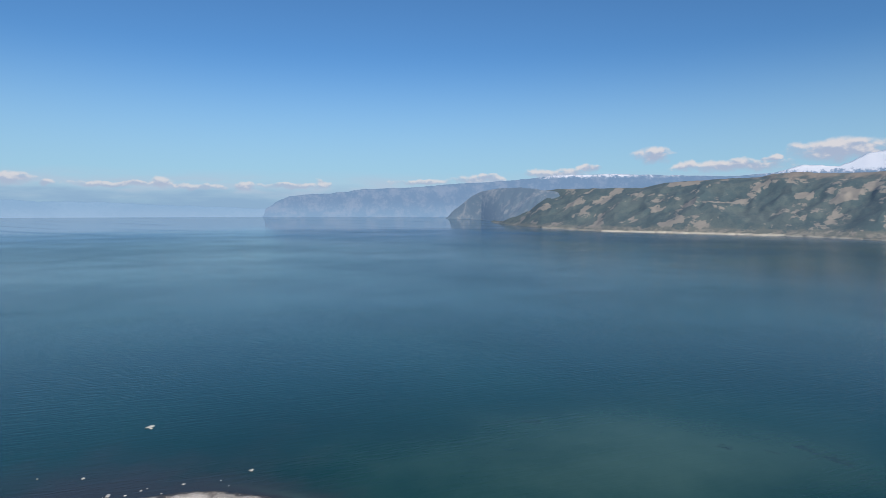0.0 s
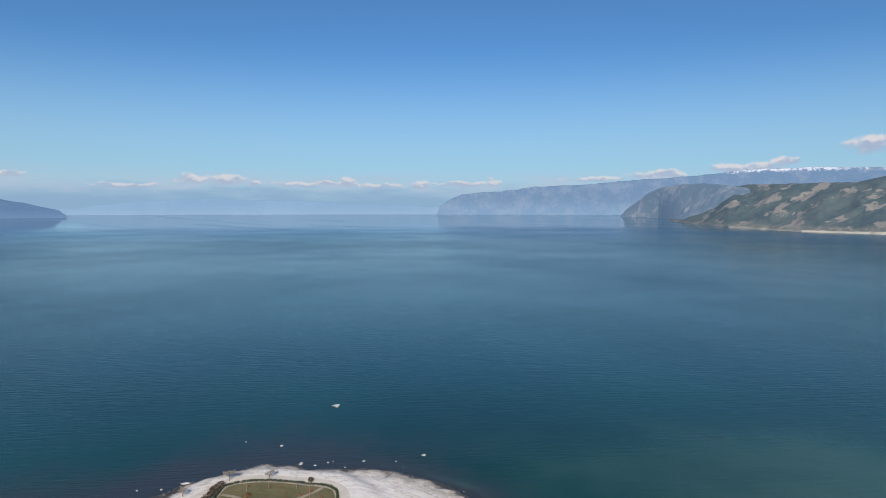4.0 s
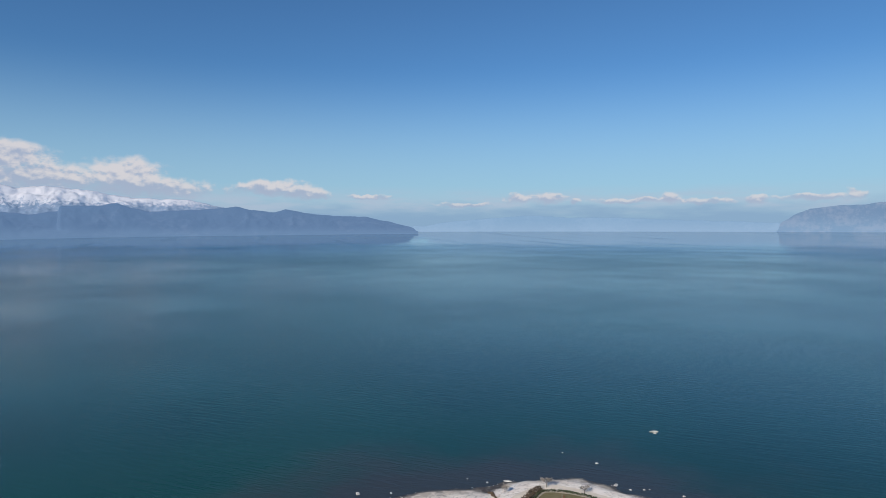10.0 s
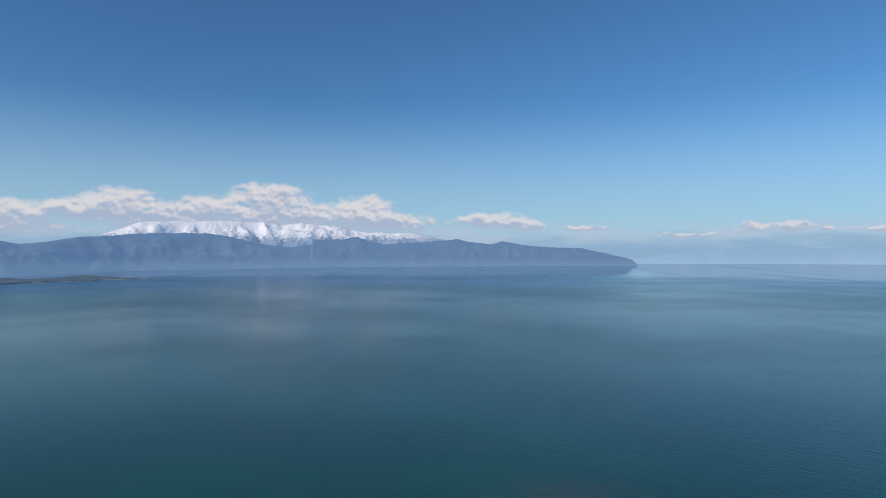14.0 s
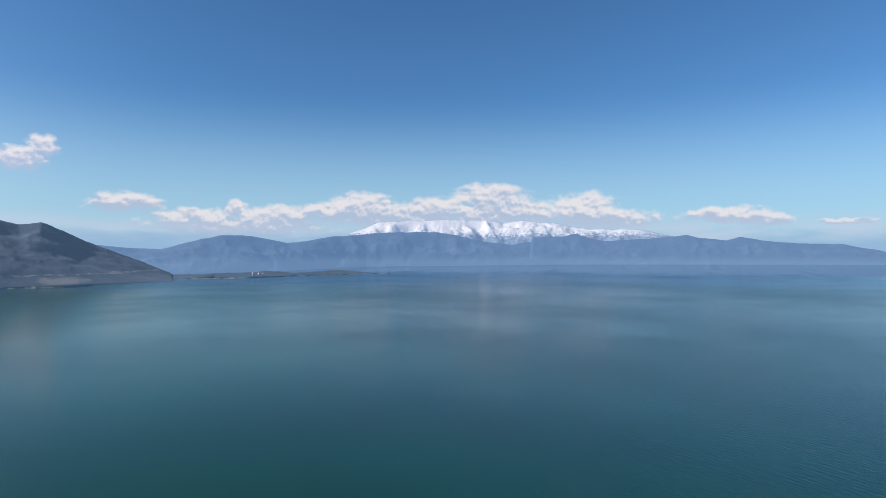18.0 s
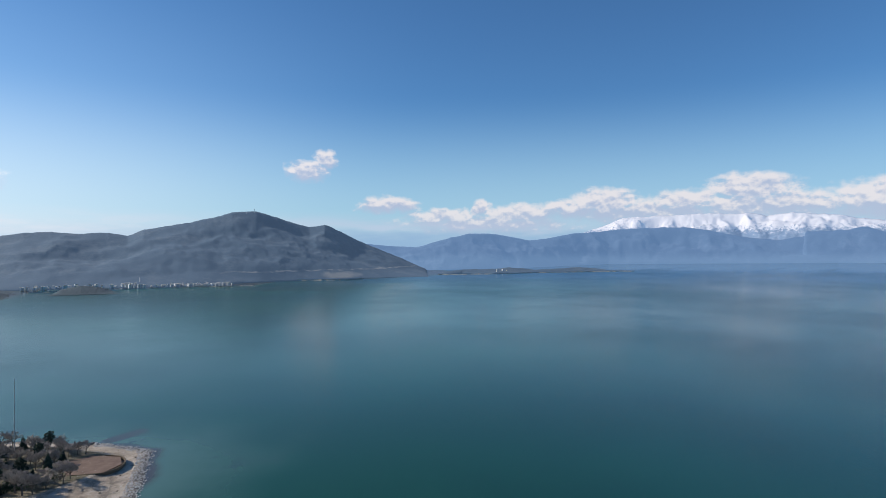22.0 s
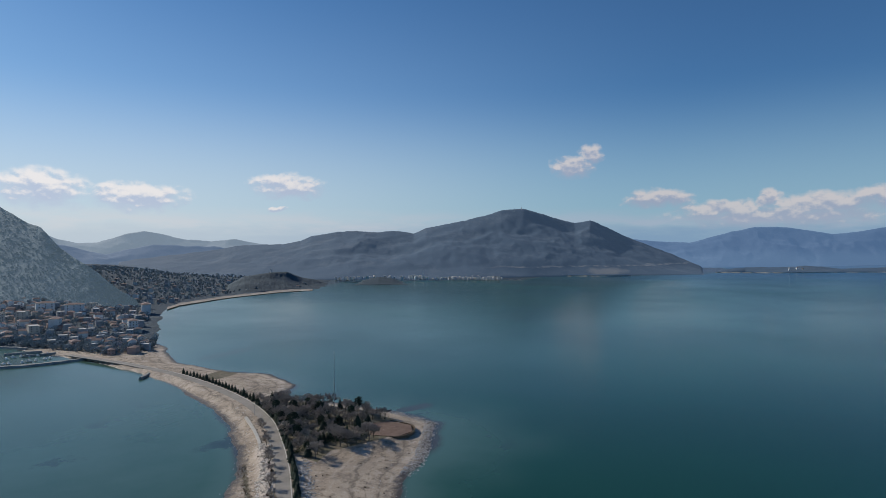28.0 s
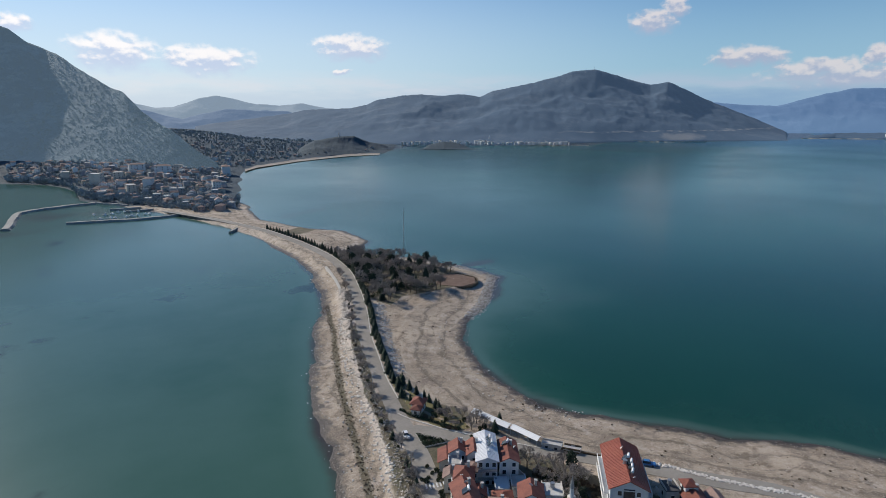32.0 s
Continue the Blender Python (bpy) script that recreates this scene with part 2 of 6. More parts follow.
def ground_look(n):
    at = place(n)
    z = n.add("ShaderNodeSeparateXYZ", ins={0: at}).outputs[2]
    white = n.add("ShaderNodeAttribute", attribute_name="white").outputs["Fac"]
    soil = n.add("ShaderNodeAttribute", attribute_name="soil").outputs["Fac"]
    big, mid, fine = n.noise(at, 0.035, 5, 0.6), n.noise(at, 0.22, 5, 0.65), n.noise(at, 1.6, 4, 0.6)
    sand = n.mix(n.step(big, 0.35, 0.65), (0.355, 0.295, 0.225), (0.505, 0.43, 0.335))
    sand = n.mix(n.step(mid, 0.5, 0.64), sand, (0.24, 0.195, 0.142))
    sand = n.mix(n.step(fine, 0.56, 0.7), sand, (0.60, 0.535, 0.44))
    lime = n.mix(n.step(mid, 0.4, 0.62), (0.86, 0.76, 0.67), (0.93, 0.86, 0.78))
    lime = n.mix(n.math("MULTIPLY", n.step(fine, 0.52, 0.66, 0.0, 0.7), n.step(big, 0.52, 0.66)), lime, (0.46, 0.37, 0.29))
    rim = n.math("MULTIPLY", n.step(n.math("ADD", n.add("ShaderNodeAttribute", attribute_name="band").outputs["Fac"], n.math("MULTIPLY", n.math("SUBTRACT", big, 0.5), 16.0)), 11.0, 4.0), n.step(mid, 0.43, 0.55, 0.2, 0.85))
    lime = n.mix(rim, lime, (0.42, 0.355, 0.28))
    band = n.add("ShaderNodeAttribute", attribute_name="band").outputs["Fac"]
    level = n.math("ADD", n.math("MULTIPLY", band, 0.16), n.math("MULTIPLY", big, 3.0))
    stripe = n.noise(n.add("ShaderNodeCombineXYZ", ins={0: level, 1: n.math("MULTIPLY", mid, 0.6)}).outputs[0], 1.6, 4, 0.6)
    sand = n.mix(n.step(stripe, 0.52, 0.62, 0.0, 0.8), sand, (0.17, 0.145, 0.11))
    sand = n.mix(n.step(stripe, 0.46, 0.34, 0.0, 0.6), sand, (0.56, 0.51, 0.43))
    grit = n.noise(at, 2.6, 4, 0.7)
    drift = n.noise(n.add("ShaderNodeVectorRotate", ins={"Vector": at, "Angle": 0.6, "Axis": (0, 0, 1)}).outputs[0], 0.11, 6, 0.72)
    sand = n.mix(n.step(drift, 0.53, 0.6, 0.0, 0.55), sand, (0.19, 0.16, 0.13))
    sand = n.mix(n.step(drift, 0.46, 0.38, 0.0, 0.5), sand, (0.60, 0.53, 0.46))
    sand = n.mix(n.step(grit, 0.56, 0.66, 0.0, 0.7), sand, (0.64, 0.58, 0.48))
    sand = n.mix(n.step(grit, 0.43, 0.34, 0.0, 0.7), sand, (0.15, 0.13, 0.10))
    lime = n.mix(n.step(grit, 0.40, 0.30, 0.0, 0.35), lime, (0.40, 0.33, 0.27))
    ledge = n.math("ABSOLUTE", n.math("SUBTRACT", n.noise(n.add("ShaderNodeCombineXYZ", ins={0: n.math("MULTIPLY", band, 0.3), 1: n.math("MULTIPLY", big, 6.0), 2: mid}).outputs[0], 1.3, 4, 0.6), 0.5))
    lime = n.mix(n.math("MULTIPLY", n.step(ledge, 0.022, 0.0, 0.0, 0.75), n.step(band, 34.0, 16.0)), lime, (0.27, 0.22, 0.175))
    c = n.mix(white, n.mix(1.0, sand, (0.89, 0.85, 0.83), "MULTIPLY"), lime)
    earth = n.mix(n.step(mid, 0.35, 0.65), (0.085, 0.08, 0.045), (0.16, 0.13, 0.085))
    c = n.mix(n.step(n.math("ADD", soil, n.math("MULTIPLY", n.math("SUBTRACT", mid, 0.5), 0.6)), 0.35, 0.65), c, earth)
    wet = n.step(n.math("ADD", z, n.math("MULTIPLY", n.math("SUBTRACT", mid, 0.5), 0.9)), 0.36, 0.1)
    c = n.mix(wet, c, (0.062, 0.046, 0.032))
    return principled(n, c, n.step(wet, 0, 1, 0.92, 0.5), n.math("ADD", mid, fine), n.step(white, 0.3, 0.9, 0.8, 0.5), 0.35)


def hill_look(dark, pale, share, scale, hazy=0.0, glow=(0.2, 0.3, 0.45), snow=None, extra=None, relief=5.0, mist=None):
    """hazy: strength of the haze painted as emission. mist: the height at which the emitted horizon haze before a far
    backdrop ends.
    """
    def build(n):
        at = place(n)
        big, mid, fine = n.noise(at, scale, 5, 0.62), n.noise(at, scale * 4.5, 5, 0.65), n.noise(at, scale * 22, 4, 0.65)
        f = n.math("ADD", n.math("MULTIPLY", big, 0.42), n.math("ADD", n.math("MULTIPLY", mid, 0.28), n.math("MULTIPLY", fine, 0.3)))
        c = n.mix(n.step(f, share - 0.035, share + 0.035), dark, pale)
        c = n.mix(n.step(fine, 0.42, 0.66), c, n.mix(0.5, c, dark))
        if snow:
            z = n.add("ShaderNodeSeparateXYZ", ins={0: place(n)}).outputs[2]
            lie = n.math("ADD", z, n.math("MULTIPLY", n.math("SUBTRACT", mid, 0.5), snow[1]))
            lie = n.math("ADD", lie, n.math("MULTIPLY", n.math("SUBTRACT", fine, 0.5), snow[1] * 0.7))
            c = n.mix(n.step(lie, snow[0] - 12, snow[0] + 12), c, (0.52, 0.475, 0.45))
        if extra:
            c = extra(n, c)
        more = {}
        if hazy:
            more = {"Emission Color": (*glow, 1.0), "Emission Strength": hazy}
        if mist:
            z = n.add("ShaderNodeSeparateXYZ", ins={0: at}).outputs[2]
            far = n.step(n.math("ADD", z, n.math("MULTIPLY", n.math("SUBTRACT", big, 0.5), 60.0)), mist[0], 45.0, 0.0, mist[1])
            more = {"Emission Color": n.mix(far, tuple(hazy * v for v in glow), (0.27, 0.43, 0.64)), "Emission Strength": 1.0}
        return principled(n, c, 0.95, n.math("ADD", mid, fine), 0.5, relief, **more)
    return build


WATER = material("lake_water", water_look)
GROUND = material("gravel_ground", ground_look)
def clearings(n, c):
    """Tan clearings and grass on the scrub hill, bare earth along its foot."""
    at = place(n)
    z = n.add("ShaderNodeSeparateXYZ", ins={0: at}).outputs[2]
    x = n.add("ShaderNodeSeparateXYZ", ins={0: at}).outputs[0]
    patch, edge = n.noise(at, 0.008, 6, 0.62), n.noise(at, 0.03, 4, 0.6)
    f = n.math("ADD", patch, n.math("MULTIPLY", n.math("SUBTRACT", edge, 0.5), 0.16))
    tan = n.mix(edge, (0.19, 0.165, 0.135), (0.28, 0.245, 0.2))
    c = n.mix(n.step(f, 0.54, 0.575), c, tan)
    low = n.math("ADD", z, n.math("MULTIPLY", n.math("SUBTRACT", edge, 0.5), 70.0))
    c = n.mix(n.step(low, 34.0, 18.0, 0.0, 0.8), c, n.mix(n.step(edge, 0.45, 0.55), (0.13, 0.13, 0.10), (0.25, 0.215, 0.165)))
    top = n.math("ADD", n.math("ADD", z, n.math("MULTIPLY", x, 0.05)), n.math("MULTIPLY", n.math("SUBTRACT", patch, 0.5), 160.0))
    return n.mix(n.step(top, 335.0, 360.0, 0.0, 0.85), c, (0.24, 0.19, 0.145))


# blue emission on these two imitates the haze before them
M_GREEN = material("hazy_scrub_hill", hill_look((0.042, 0.068, 0.068), (0.085, 0.105, 0.092), 0.50, 0.005, 0.085, (0.42, 0.66, 1.0), extra=clearings, relief=2.5))
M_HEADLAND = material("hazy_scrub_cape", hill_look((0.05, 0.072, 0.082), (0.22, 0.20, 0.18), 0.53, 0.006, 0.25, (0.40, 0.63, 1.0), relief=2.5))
def road_cut(n, c):
    """A tan road cut and a small quarry low on the cape."""
    at = n.add("ShaderNodeSeparateXYZ", ins={0: place(n)})
    wob = n.math("MULTIPLY", n.math("SUBTRACT", n.noise(place(n), 0.02, 3), 0.5), 16.0)
    level = n.math("ABSOLUTE", n.math("SUBTRACT", n.math("ADD", at.outputs[2], wob), 33.0))
    road = n.math("MULTIPLY", n.step(level, 3.4, 1.2), n.step(at.outputs[1], -1230.0, -1150.0))
    spot = n.vec("LENGTH", n.vec("MULTIPLY", n.vec("SUBTRACT", place(n), (-2050.0, -925.0, 18.0)), (0.006, 0.013, 0.05)))
    pit = n.step(n.math("ADD", spot, n.math("MULTIPLY", wob, 0.05)), 1.0, 0.5)
    return n.mix(n.math("MAXIMUM", n.math("MULTIPLY", road, n.step(n.noise(place(n), 0.03, 3), 0.4, 0.6, 0.1, 0.75)), n.math("MULTIPLY", pit, 0.8)), c, (0.27, 0.245, 0.22))


M_NEARWOOD = material("dark_wood", hill_look((0.032, 0.058, 0.076), (0.056, 0.086, 0.104), 0.52, 0.012, relief=2.0))
# bluish tones and a faint glow stand in for haze on the cape
M_CAPE = material("hazy_pine_hill", hill_look((0.030, 0.062, 0.106), (0.068, 0.096, 0.132), 0.535, 0.006, 0.085, (0.45, 0.7, 1.0), extra=road_cut, relief=2.0))
# the town hill's shaded face is lifted by emitted pale blue haze
M_TOWNHILL = material("hazy_rocky_pine_hill", hill_look((0.075, 0.115, 0.14), (0.145, 0.185, 0.205), 0.52, 0.014, 0.13, (0.55, 0.8, 1.0), relief=6.0))
M_PLAIN = material("wooded_plain", hill_look((0.035, 0.064, 0.088), (0.075, 0.098, 0.115), 0.55, 0.02))
# far ranges: distance haze painted in as blue emission, thicker at some feet
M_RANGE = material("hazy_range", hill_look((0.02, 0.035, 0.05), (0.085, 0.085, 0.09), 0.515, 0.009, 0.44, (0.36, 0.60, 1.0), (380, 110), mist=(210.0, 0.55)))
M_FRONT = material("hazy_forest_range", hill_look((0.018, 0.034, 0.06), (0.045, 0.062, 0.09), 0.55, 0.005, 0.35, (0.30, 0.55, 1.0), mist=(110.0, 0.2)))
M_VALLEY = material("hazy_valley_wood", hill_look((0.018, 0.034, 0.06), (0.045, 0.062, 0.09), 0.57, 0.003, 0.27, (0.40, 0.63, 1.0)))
M_SNOW = material("hazy_snow_range", hill_look((0.06, 0.09, 0.14), (0.16, 0.19, 0.24), 0.5, 0.012, 0.34, (0.40, 0.62, 1.0), (262, 230)))
M_FAINT = material("hazy_faint_range", hill_look((0.04, 0.05, 0.06), (0.06, 0.07, 0.08), 0.5, 0.002, 0.60, (0.36, 0.64, 1.0), mist=(150.0, 1.0)))
M_PALE = material("hazy_far_range", hill_look((0.05, 0.06, 0.07), (0.09, 0.10, 0.11), 0.5, 0.003, 0.42, (0.62, 0.80, 1.0)))
M_ASPHALT = speckled("worn_asphalt", (0.235, 0.215, 0.185), (0.31, 0.285, 0.25), 0.12, 0.9, 0.25, spread=0.0)
M_KERB = speckled("pale_kerb_stone", (0.5, 0.47, 0.42), (0.62, 0.59, 0.53), 0.6, 0.85)
M_GRASS = speckled("winter_grass", (0.115, 0.11, 0.04), (0.215, 0.175, 0.085), 0.09, 0.95, 0.6, spread=0.0)
M_PATH = speckled("beige_path", (0.33, 0.265, 0.185), (0.42, 0.345, 0.25), 0.4, 0.9)
M_ROCK = speckled("limestone_boulder", (0.36, 0.34, 0.31), (0.62, 0.59, 0.55), 0.5, 0.9, 0.7)
M_CONC = speckled("weathered_concrete", (0.42, 0.41, 0.39), (0.56, 0.55, 0.52), 0.5, 0.85)
M_WHITE = speckled("white_render", (0.66, 0.66, 0.65), (0.78, 0.78, 0.77), 0.25, 0.8, 0.15)
M_CREAM = speckled("cream_render", (0.52, 0.47, 0.40), (0.64, 0.58, 0.50), 0.25, 0.85, 0.15)
M_ROOF = speckled("red_roof_tile", (0.145, 0.045, 0.032), (0.25, 0.08, 0.052), 0.5, 0.8, 0.5)
# faded tile, its red muted further to imitate haze over the town
M_ROOF2 = speckled("faded_hazed_roof_tile", (0.20, 0.13, 0.11), (0.30, 0.21, 0.175), 0.5, 0.85, 0.5)
M_DARK = speckled("dark_window_glass", (0.02, 0.025, 0.03), (0.05, 0.06, 0.07), 1.0, 0.12, 0.0)
M_TRUNK = speckled("tree_bark", (0.10, 0.08, 0.065), (0.20, 0.165, 0.135), 2.0, 0.95, 0.6)
M_TWIG = speckled("bare_twigs", (0.26, 0.225, 0.195), (0.38, 0.335, 0.295), 1.0, 0.95, 0.2)
M_SPRUCE = speckled("spruce_needles", (0.014, 0.026, 0.016), (0.035, 0.055, 0.03), 0.9, 0.9, 0.5, spread=0.3)
M_HEDGE = speckled("hedge_leaves", (0.03, 0.045, 0.02), (0.07, 0.085, 0.04), 1.2, 0.9, 0.6)
M_BROWN = speckled("dry_shrub", (0.085, 0.06, 0.04), (0.145, 0.105, 0.065), 1.2, 0.95, 0.6)
M_METAL = speckled("galvanised_steel", (0.35, 0.36, 0.37), (0.48, 0.49, 0.5), 1.0, 0.45, 0.1, 0.7)
M_SHEET = speckled("white_roof_sheet", (0.72, 0.73, 0.74), (0.82, 0.83, 0.84), 0.2, 0.45, 0.1)


# ---- building helpers ----
def mesh_object(name, bm, mat, parent=None, label=""):
    me = bpy.data.meshes.new(name)
    bm.to_mesh(me)
    bm.free()
    for m in mat if isinstance(mat, (list, tuple)) else [mat]:
        me.materials.append(m)
    ob = new(name, me)
    if parent is not None:
        ob.parent = parent
    if label:
        ob["label"] = label
    return ob


def part(name, bm, mat, parent, label=""):
    return mesh_object(name, bm, mat, parent, label)


def thing(name, label, category, group="", kind="", at=None):
    ob = new(name)
    ob.empty_display_size = 0.5
    if at is not None:
        ob.matrix_basis = at
    return tagged(ob, label, category, group, kind)


def sheet(name, verts, faces, mat, smooth=True, attrs=None):
    """One mesh from numpy arrays."""
    me = bpy.data.meshes.new(name)
    verts, faces = np.asarray(verts, dtype=np.float32), np.asarray(faces, dtype=np.int32)
    me.vertices.add(len(verts))
    me.vertices.foreach_set("co", verts.ravel())
    k = faces.shape[1]
    me.loops.add(faces.size)
    me.loops.foreach_set("vertex_index", faces.ravel())
    me.polygons.add(len(faces))
    me.polygons.foreach_set("loop_start", np.arange(0, faces.size, k, dtype=np.int32))
    me.update(calc_edges=True)
    me.polygons.foreach_set("use_smooth", np.full(len(faces), smooth))
    me.materials.append(mat)
    for key, values in (attrs or {}).items():
        me.attributes.new(key, "FLOAT", "POINT").data.foreach_set("value", np.asarray(values, dtype=np.float32).ravel())
    return new(name, me)


def grid_faces(n, m):
    i, j = np.meshgrid(np.arange(n - 1), np.arange(m - 1), indexing="ij")
    a = i * m + j
    return np.stack([a, a + 1, a + m + 1, a + m], -1).reshape(-1, 4)


def lattice(x, y, seed):
    """Smooth value noise on arrays, 0 to 1."""
    xi, yi = np.floor(x), np.floor(y)
    u, v = x - xi, y - yi
    u, v = u * u * (3 - 2 * u), v * v * (3 - 2 * v)

    def rnd(a, b):
        s = np.sin(a * 127.1 + b * 311.7 + seed * 74.7) * 43758.5453
        return s - np.floor(s)
    top = rnd(xi, yi) * (1 - u) + rnd(xi + 1, yi) * u
    low = rnd(xi, yi + 1) * (1 - u) + rnd(xi + 1, yi + 1) * u
    return top * (1 - v) + low * v


def fractal(x, y, seed, octaves=5, gain=0.5):
    total, amp, norm = 0.0, 1.0, 0.0
    for k in range(octaves):
        total = total + amp * lattice(x * 2 ** k + k * 13.7, y * 2 ** k - k * 5.3, seed + k)
        norm += amp
        amp *= gain
    return total / norm


def inside_distance(px, py, poly):
    """Signed distance to a closed outline, positive inside."""
    best, odd = np.full(px.shape, 1e9), np.zeros(px.shape, bool)
    for (x0, y0), (x1, y1) in zip(poly, poly[1:] + poly[:1]):
        dx, dy = x1 - x0, y1 - y0
        t = np.clip(((px - x0) * dx + (py - y0) * dy) / (dx * dx + dy * dy + 1e-9), 0, 1)
        best = np.minimum(best, np.hypot(px - x0 - t * dx, py - y0 - t * dy))
        cross = ((y0 > py) != (y1 > py)) & (px < dx * (py - y0) / (dy if abs(dy) > 1e-9 else 1e-9) + x0)
        odd ^= cross
    return np.where(odd, best, -best)


def line_distance(px, py, line):
    best = np.full(px.shape, 1e9)
    for (x0, y0), (x1, y1) in zip(line, line[1:]):
        dx, dy = x1 - x0, y1 - y0
        t = np.clip(((px - x0) * dx + (py - y0) * dy) / (dx * dx + dy * dy + 1e-9), 0, 1)
        best = np.minimum(best, np.hypot(px - x0 - t * dx, py - y0 - t * dy))
    return best


def smooth01(v, lo, hi):
    t = np.clip((v - lo) / (hi - lo), 0, 1)
    return t * t * (3 - 2 * t)


def water_z(r):
    """The far lake is drawn together within 5 km, so it rises a little towards its far shores."""
    return 60.0 * np.clip((np.asarray(r, dtype=float) - 2500) / 2400, 0, 1) ** 2


def far_r(r):
    """The place at which a shore r metres off is set."""
    near = np.linspace(2500, 4900, 400)
    drop = (100 - water_z(near)) / near
    r = np.asarray(r, dtype=float)
    return np.where(r < 2500, r, np.interp(-100 / np.maximum(r, 2500), -drop, near))


# ---- the lake: one sheet, to the far shores ----
ISLAND = [
    (-43, 205), (-55, 211), (-68, 216), (-82, 218), (-97, 214), (-105, 212), (-111, 215), (-118, 214), (-125, 212), (-130, 206), (-135, 200),
    (-145, 192), (-147, 186), (-153, 176), (-163, 164), (-168, 156), (-170, 147), (-172, 139), (-171, 130), (-180, 110), (-190, 80), (-194, 40),
    (-186, -13), (-183, -25), (-176, -37), (-166, -49), (-162, -63), (-153, -79), (-146, -95), (-143, -111), (-146, -124), (-154, -142),
    (-168, -163), (-185, -178)]
CAUSEWAY = [
    (-206, -187), (-232, -204), (-257, -222), (-261, -238), (-260, -262), (-255, -290), (-247, -318), (-232, -340), (-251, -350),
    (-266, -358), (-279, -410), (-262, -445), (-256, -512), (-271, -558), (-290, -600), (-300, -660), (-190, -690), (-199, -640),
    (-211, -590), (-212, -560), (-215, -496), (-213, -442), (-202, -387), (-194, -344), (-181, -307), (-165, -275), (-154, -255),
    (-141, -237), (-127, -220), (-116, -204), (-107, -190), (-99, -181), (-90, -165), (-81, -147), (-71, -125), (-63, -109), (-35, -50),
    (-12, 20), (0, 90), (-15, 160)]
LAND = ISLAND + CAUSEWAY
# heading and distance of the mainland's shore
SHORE = [(-200, 1300), (-180, 1150), (-172.5, 1057), (-169.4, 989), (-168, 923), (-167.4, 790), (-166, 745), (-163.7, 709), (-160.2, 640),
         (-157, 610), (-155.2, 625), (-154.9, 760), (-154.6, 900), (-154.2, 1060), (-153, 1166), (-149, 1300), (-144.5, 1430), (-141, 1500),
         (-138, 1900), (-132, 1860), (-122, 1840), (-119.5, 2200), (-114, 2210), (-106.6, 2450), (-104, 2700)]


def shore_r(az):
    return np.interp(az, [a for a, r in SHORE], [r for a, r in SHORE])


def polar(az, r, z=0.0):
    a = np.radians(az)
    return np.stack([r * np.sin(a), r * np.cos(a), z + 0 * a * r], -1)


def build_lake():
    true_r = np.concatenate([np.linspace(0, 420, 120), np.geomspace(425, 2500, 110), np.linspace(2550, 4900, 50)])
    az = np.linspace(-180, 180, 721)
    rr, aa = np.meshgrid(true_r, az, indexing="ij")
    z = water_z(rr)
    v = polar(aa, rr)
    v[..., 2] = z
    near = inside_distance(v[..., 0], v[..., 1], LAND)
    coast = np.where((aa < -104), rr - shore_r(aa), -1e3)
    d = -np.maximum(near, np.where(coast > -300, coast * 1.6, -1e3))
    shallow = 0.45 * np.exp(-np.maximum(d, 0) / 9.0) + 0.55 * np.exp(-np.maximum(d, 0) / 42.0)
    x, y = v[..., 0], v[..., 1]
    bank = fractal(x / 130, y / 130, 3, 4)
    shallow = shallow + 0.25 * smooth01(bank, 0.5, 0.7) * np.exp(-np.maximum(d, 0) / 120.0)
    # the silty bay south of the causeway, also brightened for reflected sky, and a sandbank off the tip
    bay = smooth01(rr, 1150, 850) * smooth01(inside_distance(x, y, [(-35, -50), (-63, -109), (-107, -190), (-181, -307), (-213, -442), (-212, -570), (-170, -740), (-190, -960), (300, -1000), (300, 60), (0, 60)]), -14, 12)
    shallow = np.maximum(shallow, 0.85 * bay * (0.75 + 0.5 * bank) * (0.7 + 0.3 * smooth01(rr, 200, 500)))
    bar = np.exp(-((x - 85) / 125) ** 2 - ((y - 235 - 0.1 * (x - 85)) / 75) ** 2) * (0.7 + 0.6 * bank)
    shallow = np.clip(shallow + 0.6 * bar, 0, 1.2)
    weedy = smooth01(y, 70, 130) * np.exp(-np.maximum(d, 0) / 48.0) * (1 - bar)
    shallow = shallow * (1 - 0.75 * smooth01(y, 70, 130) * np.exp(-np.maximum(d, 0) / 70.0) * smooth01(d, 2, 8))
    beach = smooth01(-x, 100, 130) * smooth01(y, -165, -120) * smooth01(y, 130, 60)
    weedy = np.maximum(weedy, 0.55 * beach * np.exp(-np.maximum(d, 0) / 8.0))
    shallow = shallow * (1 - 0.6 * beach * smooth01(d, 1, 6))
    for bed in ([(-279, -512), (-305, -517), (-337, -527)], [(-267, -255), (-285, -252)]):
        weedy = np.maximum(weedy, 1.1 * smooth01(line_distance(x, y, bed), 7, 2))
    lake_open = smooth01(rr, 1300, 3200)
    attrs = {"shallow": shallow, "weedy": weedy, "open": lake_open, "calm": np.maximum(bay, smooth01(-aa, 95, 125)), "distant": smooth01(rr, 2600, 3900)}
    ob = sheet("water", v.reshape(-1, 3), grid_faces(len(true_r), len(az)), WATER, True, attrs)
    return tagged(ob, "wide teal lake with fine ripples and paler shallows along the shores", "lake", kind="structure")


build_lake()

